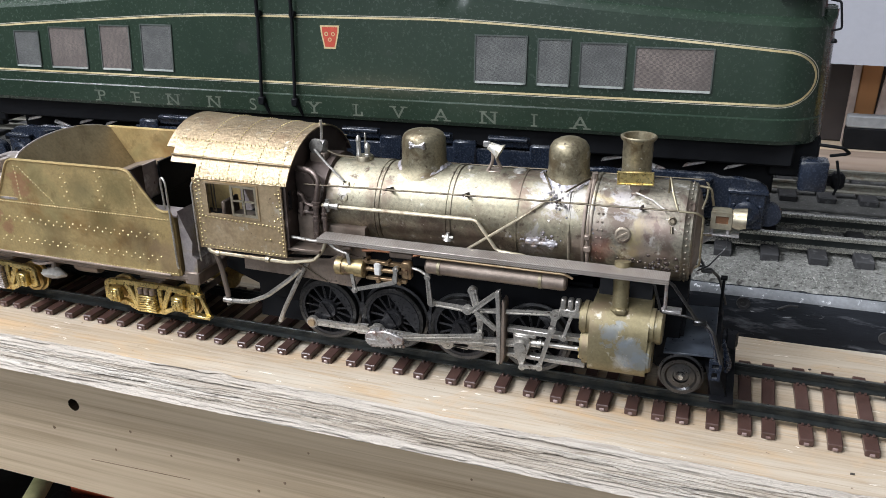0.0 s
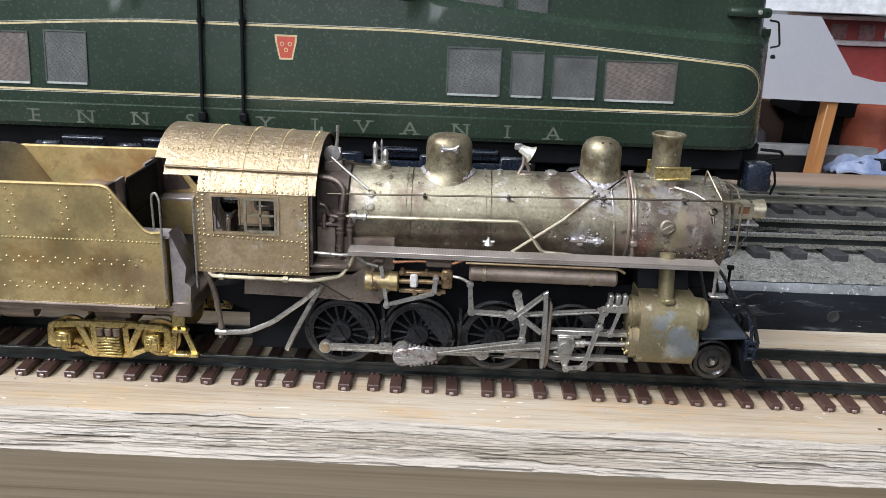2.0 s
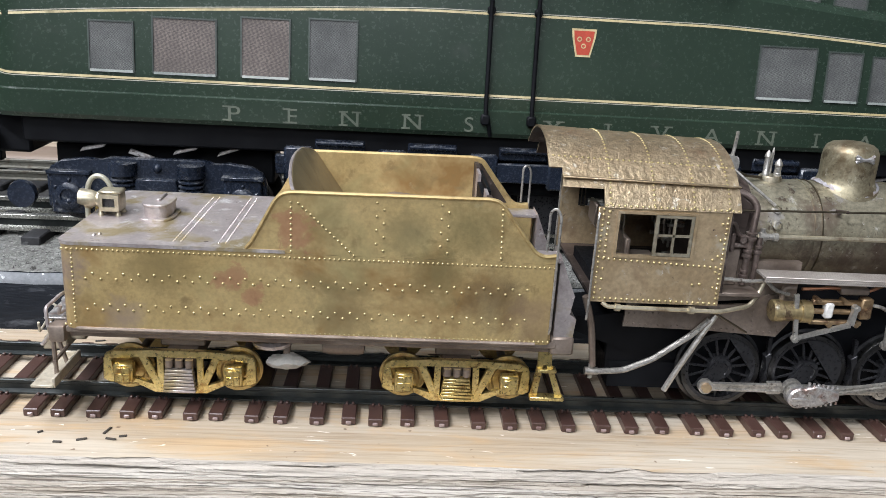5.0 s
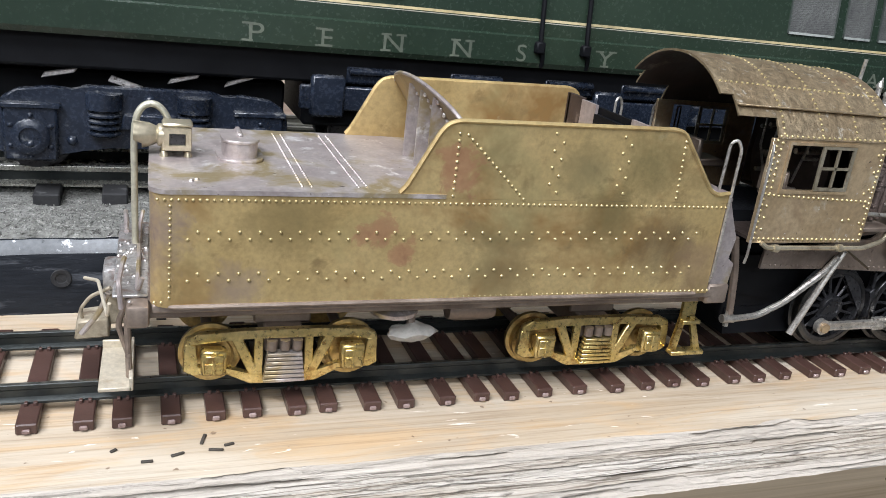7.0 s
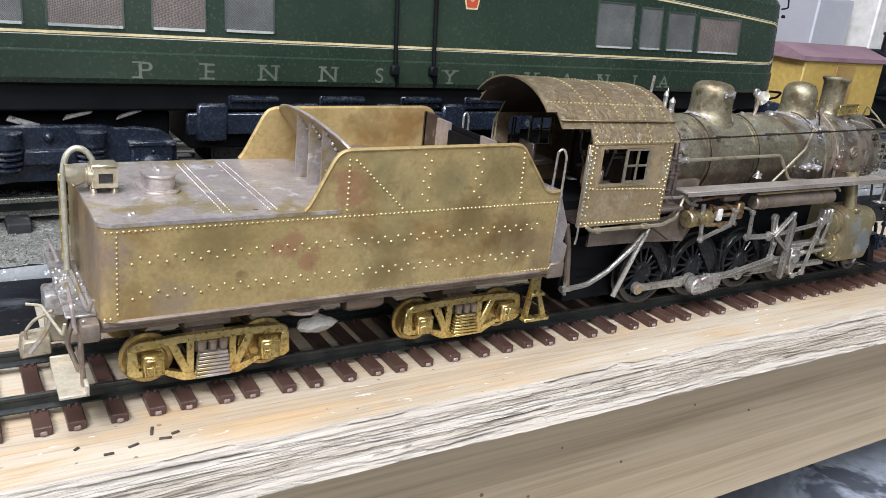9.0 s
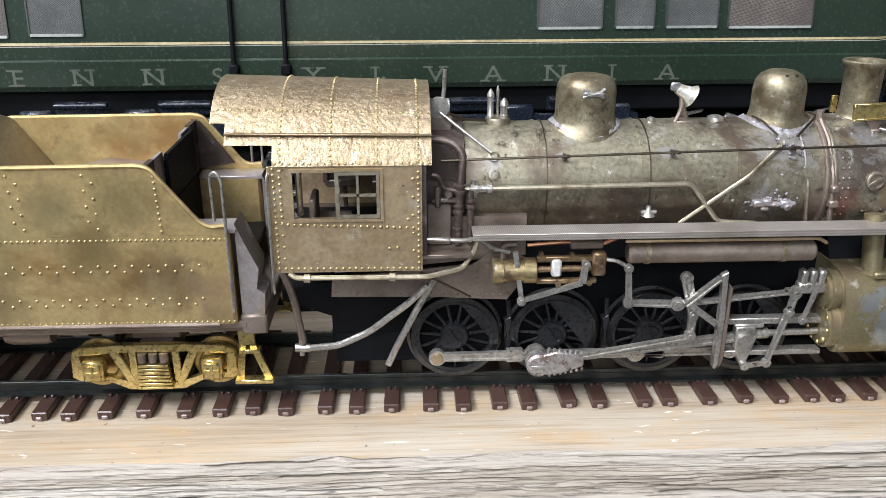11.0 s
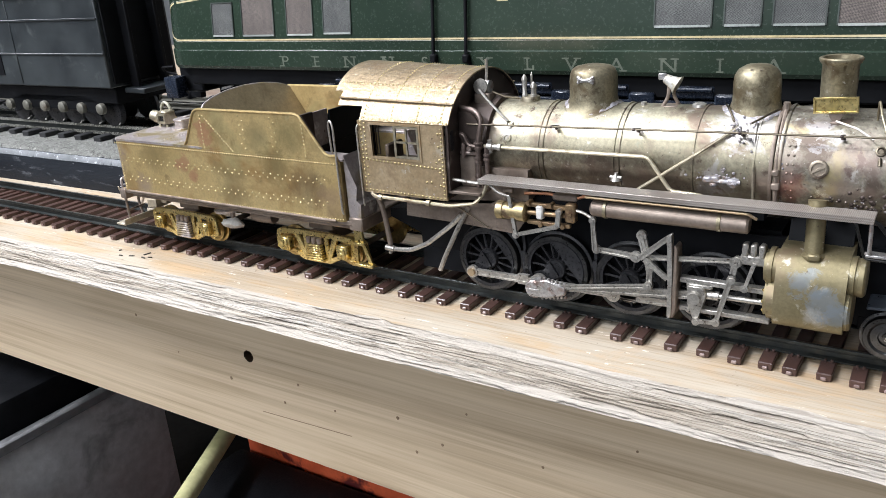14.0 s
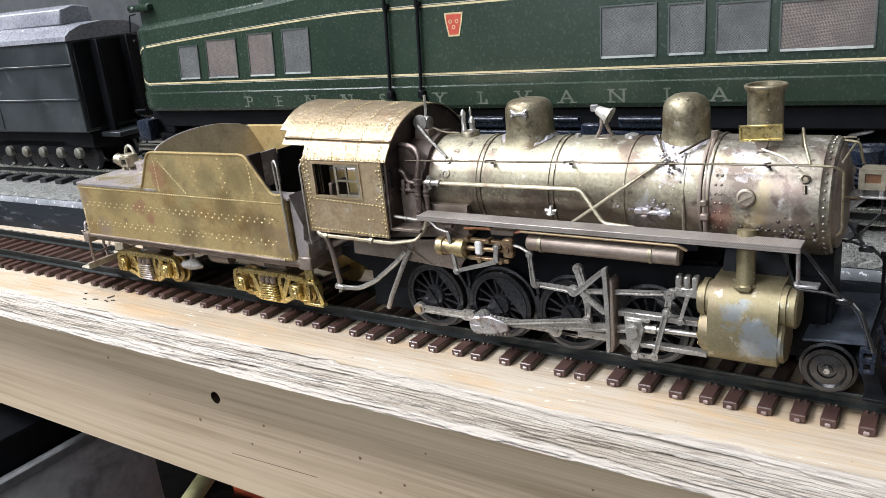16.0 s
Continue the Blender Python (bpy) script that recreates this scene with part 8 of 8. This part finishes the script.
CARD = surface("lilac_grey_card", (0.36, 0.365, 0.405), (0.39, 0.395, 0.43), 300, (0.7, 0.85), 0.0, None, 0.0, grain=(0.95, 1.03))
out = [(120, 59), (420, 55), (420, 66), (322, 71), (304, 75), (277, 111), (120, 114)]
tagged(part("card_screen", prism(out, 300, 302.5), CARD, None, smooth=False), "pale lilac-grey card propped up behind the lines", "card")
tagged(part("white_shelf", box(120, 500, 318, 420, 113, 124, 0.5), surface("white_board", (0.7, 0.73, 0.76), (0.8, 0.82, 0.84), 200, (0.5, 0.7)), None), "white board lying flat above the card screen", "shelf board")
for x, y, w_, tilt_ in ((292, 300, 3.6, 4), (330, 500, 9, -3), (215, 340, 6, 2)):
    bm = box(-w_, w_, -6, 6, 0, 58 if y < 400 else 90, 0.5)
    bm.transform(Matrix.Translation((x, y + 8, 0)) @ Matrix.Rotation(radians(tilt_), 4, "Y"))
    tagged(part("wooden_post", bm, plank_mat("orange_pine", (0.4, 0.19, 0.07), (0.34, 0.155, 0.055), (0.24, 0.1, 0.04), 60, 3), None), "orange stained wooden post holding the card", "post", "card posts")
RED = surface("faded_red_paint", (0.24, 0.035, 0.035), (0.33, 0.06, 0.055), 300, (0.45, 0.6), 0.0, None, 0.05)
caboose = thing("caboose", "faded red model caboose with a small cupola", "model car", (380, 360, 70))
part("body", box(305, 470, 345, 395, 57, 91, 0.8), RED, caboose)
part("roof", box(300, 475, 341, 399, 91, 94.5, 1.0), surface("pale_roof", (0.45, 0.4, 0.42), (0.55, 0.5, 0.52), 300, (0.6, 0.8)), caboose)
part("cupola", box(296, 345, 350, 390, 92, 108, 0.8), RED, caboose)
part("cupola_roof", box(290, 350, 346, 394, 108, 111, 1.0), surface("pink_grey_roof", (0.5, 0.38, 0.4), (0.6, 0.48, 0.5), 300, (0.6, 0.8)), caboose)
for x in (306, 326):
    part("window", box(x, x + 11, 349.2, 350.4, 95, 105), surface("dull_pane", (0.2, 0.1, 0.1), (0.3, 0.18, 0.18), 300, (0.2, 0.4)), caboose)
part("plinth", box(290, 480, 340, 400, 41, 57, 0.8), BLACK_PAINT, caboose)
part("stand", box(300, 470, 350, 390, 0, 41, 0.8), BLACK_PAINT, caboose)
bm = lathe([(22, 0), (24, 4), (25, 26), (24, 50), (21, 52), (0, 52)], (352, 350, 0), "Z", 32)
tagged(part("tub", bm, surface("red_brown_plastic", (0.26, 0.06, 0.035), (0.33, 0.09, 0.05), 200, (0.4, 0.55), 0.0, None, 0.03), None), "red-brown plastic tub standing behind the lines", "tub")
bm = bmesh.new()
bmesh.ops.create_grid(bm, x_segments=24, y_segments=16, size=1)
for v_ in bm.verts:
    v_.co = Vector((345 + v_.co.x * 40, 312 + v_.co.y * 18, 9 + 9 * noise.noise(Vector((v_.co.x * 2.2, v_.co.y * 2.2, 3))) + 10 * (1 - v_.co.x ** 2) * (1 - v_.co.y ** 2)))
ex = bmesh.ops.extrude_face_region(bm, geom=bm.faces[:])
for v_ in [e for e in ex["geom"] if isinstance(e, bmesh.types.BMVert)]:
    v_.co.z += 1.5
for v_ in bm.verts:
    v_.co.z = max(v_.co.z, 0.3)
tagged(part("blue_cloth", bm, surface("blue_white_cloth", (0.12, 0.17, 0.32), (0.5, 0.55, 0.66), 500, (0.8, 0.95), 0.0, [((0.02, 0.03, 0.1), 60, 0.58, 0.64)], 0.2, big=30), None), "crumpled blue and white cloth on the bench", "cloth")
for x, y, w_, d, h, c in ((232, 350, 22, 15, 20, (0.25, 0.25, 0.26)), (262, 380, 18, 14, 26, (0.12, 0.12, 0.14)), (285, 420, 26, 18, 40, (0.1, 0.06, 0.05)), (226, 420, 14, 14, 46, (0.55, 0.5, 0.46)), (312, 330, 10, 10, 16, (0.08, 0.07, 0.07))):
    bm = box(x - w_, x + w_, y - d, y + d, 0, h, 3.0, seg=2)
    for v_ in bm.verts:
        v_.co += Vector((2.5 * noise.noise(v_.co * 0.08), 2.5 * noise.noise(v_.co * 0.08 + Vector((9, 0, 0))), 0 if v_.co.z < 1 else 2 * noise.noise(v_.co * 0.1)))
    tagged(part("storage_box", bm, surface("dull_box", tuple(q * 0.8 for q in c), tuple(min(1, q * 1.2) for q in c), 200, (0.6, 0.8)), None), "small dull workshop box behind the card screen", "box", "boxes behind the card")
# dark box added to paint the shade in the cavity under the card
tagged(part("dark_cavity_box", box(192, 258, 345, 420, 0.2, 58, 0.8), surface("dark_cavity_fill", (0.02, 0.016, 0.015), (0.04, 0.03, 0.028), 200, (0.6, 0.8)), None), "dark box added for the shaded cavity under the card", "crate")
for x, y, w_, tilt_ in ((207, 341, 2.2, 1), (224, 336, 4.2, 5)):
    bm = box(-w_, w_, -2, 2, 0, 56, 0.4)
    bm.transform(Matrix.Translation((x, y, 0.1)) @ Matrix.Rotation(radians(tilt_), 4, "Y"))
    tagged(part("pale_slat", bm, surface("pinkish_wood", (0.34, 0.27, 0.24), (0.44, 0.36, 0.32), 200, (0.6, 0.8)), None), "pinkish wooden slat standing before the dark cavity", "slat", "slats by the crate")
tagged(part("white_rail", box(205, 345, 326, 334, 14, 22, 1.0), surface("grey_white_bar", (0.2, 0.21, 0.22), (0.28, 0.29, 0.3), 200, (0.5, 0.7)), None), "grey-white bar resting among the clutter", "bar")
tagged(part("trestle", box(205, 345, 326, 334, 0.2, 13.9, 0.5), BLACK_PAINT, None), "dark low block under a grey-white bar", "block")

# on the second line, well to the engine's front: a yellow car and a black engine; cartons behind
car2 = rear_thing("freight_car", "yellow model freight car with a plum roof", "model car", at=(400, 137, 24))
YELLOW = surface("mustard_paint", (0.42, 0.28, 0.07), (0.52, 0.36, 0.1), 300, (0.45, 0.6), 0.0, None, 0.05)
rear_part("body", box(345, 440, CY + 70, CY + 112, 34, 74, 0.8), YELLOW, car2)
rear_part("roof", prism([(CY + a, z) for a, z in ((68, 73), (68, 76), (91, 83), (114, 76), (114, 73))], 340, 445, axis="X"), surface("plum_roof", (0.2, 0.12, 0.15), (0.28, 0.18, 0.21), 300, (0.5, 0.7)), car2)
rear_part("door", box(382, 405, CY + 69.2, CY + 70.4, 37, 71, 0.3), surface("brown_door", (0.3, 0.18, 0.06), (0.4, 0.26, 0.08), 300, (0.5, 0.7)), car2)
rear_part("underframe", box(348, 437, CY + 74, CY + 108, 23.2, 34, 0.6), BLACK_PAINT, car2)
GLOSS_BLACK = surface("glossy_black_enamel", (0.008, 0.009, 0.012), (0.016, 0.018, 0.022), 300, (0.14, 0.24), 0.0, None, 0.02)
eng2 = rear_thing("black_engine", "glossy black model steam engine on the second line", "model locomotive", at=(540, 137, 24))
bm = lathe([(0, 455), (19, 455), (20, 457), (20, 610), (0, 612)], (0, CY + 91, 62), "X", 40)
rear_part("boiler", bm, GLOSS_BLACK, eng2)
rear_part("stack", lathe([(6, 78), (6, 92), (7, 93), (7, 95), (5, 95)], (478, CY + 91, 0), "Z", 20), GLOSS_BLACK, eng2)
rear_part("bell", lathe([(2, 80), (4, 82), (3, 88), (0, 89)], (505, CY + 91, 0), "Z", 14), NICKEL, eng2)
rear_part("running_board", box(450, 610, CY + 66, CY + 116, 46, 48, 0.3), BLACK_PAINT, eng2)
rear_part("frame", box(450, 610, CY + 76, CY + 106, 23.2, 46, 0.3), BLACK_PAINT, eng2)
PALE = surface("pale_carton", (0.62, 0.6, 0.57), (0.72, 0.7, 0.67), 100, (0.7, 0.85), 0.0, None, 0.05, big=10)
tagged(part("carton", box(520, 695, 250, 420, 0, 126, 1.5), PALE, None), "large pale cardboard carton behind the lines", "carton")
tagged(part("carton", box(462, 512, 268, 350, 0, 116, 1.5), CARD, None), "lilac-grey carton beside a larger pale one", "carton")
sign = thing("number_card", "white card with a black number ten", "card", (352, 298, 20))
part("card", box(338, 372, 296, 297.2, 18, 52, 0.1), surface("white_card", (0.7, 0.71, 0.68), (0.78, 0.79, 0.76), 300, (0.6, 0.8)), sign)
font = bpy.data.curves.new("numeral", "FONT")
font.body, font.size, font.align_x, font.extrude = "10", 16, "CENTER", 0.02
tmp = bpy.data.objects.new("tmp", font)
me = bpy.data.meshes.new_from_object(tmp)
bpy.data.objects.remove(tmp)
bm = bmesh.new()
bm.from_mesh(me)
bpy.data.meshes.remove(me)
bm.transform(Matrix.Translation((355, 295.9, 36)) @ Matrix.Rotation(radians(90), 4, "X"))
part("numerals", bm, BLACK_PAINT, sign, smooth=False)
part("red_band", box(338, 372, 295.7, 297.4, 52, 60, 0.1), RED, sign)
part("foot", box(334, 376, 296, 310, 0, 18, 0.5), BLACK_PAINT, sign)

# ---- under the bench ----
tagged(part("shelf_under", box(-700, 700, -200, 500, -330, -318, 0.5), surface("dark_shelf", (0.015, 0.014, 0.013), (0.03, 0.028, 0.026), 200, (0.6, 0.8)), None), "dark shelf board under the bench", "shelf", kind="structure")
BIN = surface("grey_plastic", (0.5, 0.5, 0.505), (0.62, 0.62, 0.625), 150, (0.5, 0.7), 0.0, [((0.22, 0.22, 0.22), 20, 0.55, 0.7)], 0.05, big=12)
bin_ = thing("storage_bin", "scuffed grey plastic bin with a darker rim on the shelf", "bin", (-396, 20, -317))
part("body", box(-458, -335, -47, 87, -317.5, -158, 3, seg=2), BIN, bin_)
rim = box(-461, -332, -50, -43, -158, -149.8, 1.5)
for q in ((-461, -332, 83, 90), (-461, -454, -43, 83), (-339, -332, -43, 83)):
    rim = box(*q, -158, -149.8, 1.5, rim)
part("rim", rim, surface("grey_plastic_rim", (0.2, 0.2, 0.205), (0.28, 0.28, 0.285), 150, (0.5, 0.7)), bin_)
for x in (-425, -396, -367):
    part("rib", box(x - 2, x + 2, -48.5, -46.5, -300, -160, 0.5), BIN, bin_)
tagged(part("white_bucket", lathe([(27, -317.5), (31, -172), (33, -170), (33, -165), (29, -165), (26, -310), (0, -310)], (-329, -84, 0), "Z", 40), surface("white_plastic", (0.55, 0.6, 0.64), (0.66, 0.7, 0.74), 150, (0.4, 0.55)), None), "white plastic bucket on the shelf", "bucket")
tagged(part("black_tray", box(-452, -341, -41, 81, -157.9, -128, 4, seg=2), BLACK_PAINT, None), "black tray lying in the grey bin", "tray")
tagged(part("red_case", box(-222, 40, 62, 160, -317.5, -158, 3, seg=2), surface("orange_red_plastic", (0.6, 0.09, 0.035), (0.72, 0.14, 0.055), 120, (0.35, 0.5), 0.0, [((0.12, 0.02, 0.02), 20, 0.55, 0.6)], 0.03, big=12), None), "orange-red tool case on the shelf", "tool case")
tagged(part("black_case", box(-224, 30, -20, 58, -317.5, -172, 4, seg=2), BLACK_PAINT, None), "black case in front of a red tool case", "case")
tagged(part("wooden_stick", cyl((-232, 88, -146), (-180, -34, -153), 5.4, 16), surface("pale_green_stick", (0.5, 0.48, 0.24), (0.58, 0.56, 0.3), 200, (0.5, 0.65)), None), "pale yellow-green stick lying across the cases", "stick")
tagged(part("white_strip", box(-150, 20, 52, 61, -160, -156, 1.0), surface("white_strip", (0.6, 0.55, 0.56), (0.7, 0.66, 0.67), 200, (0.5, 0.6)), None), "white plastic strip along the red tool case", "strip")
for x, c in ((290, (0.45, 0.5, 0.58)), (420, (0.4, 0.36, 0.3))):
    bm = box(x - 70, x + 60, -60, 110, -317.5, -150, 12, seg=3)
    for v_ in bm.verts:
        if v_.co.z > -300:
            v_.co += Vector((noise.noise(v_.co * 0.03), noise.noise(v_.co * 0.03 + Vector((5, 1, 0))), noise.noise(v_.co * 0.04))) * 9
    tagged(part("bag", bm, surface("bag_cloth", tuple(q * 0.8 for q in c), c, 150, (0.7, 0.9), 0.0, [((0.1, 0.11, 0.14), 14, 0.56, 0.62)], 0.2, big=14), None), "rumpled pale bag on the shelf", "bag", "bags under the bench")
tagged(part("brown_case", box(500, 640, -40, 100, -317.5, -110, 4, seg=2), surface("brown_leather", (0.16, 0.07, 0.03), (0.24, 0.1, 0.045), 200, (0.4, 0.6)), None), "brown case on the shelf under the bench", "case")

# ---- the room: added mostly out of view, toned to set the bounce light ----
WALL = surface("painted_wall", (0.36, 0.37, 0.385), (0.42, 0.43, 0.44), 30, (0.7, 0.85), 0.0, None, 0.03, 0.001, big=2)
CEIL = surface("white_ceiling", (0.52, 0.53, 0.53), (0.56, 0.57, 0.57), 30, (0.8, 0.9), 0.0, None, 0.03, 0.001, big=2)
FLOOR = surface("concrete_floor", (0.09, 0.087, 0.084), (0.15, 0.146, 0.14), 30, (0.6, 0.8), 0.0, None, 0.1, 0.002, big=3)
for name, dims, mat in (("wall_north", (-2500, 2500, 1900, 2000, -900, 1500), WALL),                         ("wall_east", (2500, 2600, -2000, 2000, -900, 1500), WALL), ("wall_west", (-2600, -2500, -2000, 2000, -900, 1500), WALL)):
    tagged(part(name, box(*dims), mat, None, smooth=False), "plain pale painted workshop wall", "wall", kind="structure")
# south opening, frame and sill are added to hold the front fill
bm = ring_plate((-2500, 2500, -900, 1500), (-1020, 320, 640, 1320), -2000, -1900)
tagged(part("wall_south", bm, WALL, None, smooth=False), "plain pale painted workshop wall with an added window opening", "wall", kind="structure")
win = thing("added_window", "white framed window added round the front fill", "window", (-350, -1950, 640), kind="structure")
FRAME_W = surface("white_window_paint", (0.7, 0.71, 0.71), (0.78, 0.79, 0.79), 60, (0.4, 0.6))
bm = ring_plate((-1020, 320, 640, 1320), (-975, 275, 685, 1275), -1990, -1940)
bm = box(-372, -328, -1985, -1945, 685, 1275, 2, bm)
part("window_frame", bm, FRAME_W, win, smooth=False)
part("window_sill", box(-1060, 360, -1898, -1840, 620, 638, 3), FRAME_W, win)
tagged(part("floor", box(-2600, 2600, -2000, 2000, -1000, -900), FLOOR, None, smooth=False), "grey concrete workshop floor", "floor", kind="structure")
tagged(part("ceiling", box(-2600, 2600, -2000, 2000, 1500, 1600), CEIL, None, smooth=False), "plain white workshop ceiling", "ceiling", kind="structure")
bm = box(-895, -860, -20, 880, -900, -11.2, 2)
tagged(part("bench_leg", bm, FASCIA, None), "square pine leg under the bench", "bench leg", "bench legs")
tagged(part("bench_leg", box(650, 690, -20, 880, -900, -11.2, 2), FASCIA, None), "square pine leg under the bench", "bench leg", "bench legs")
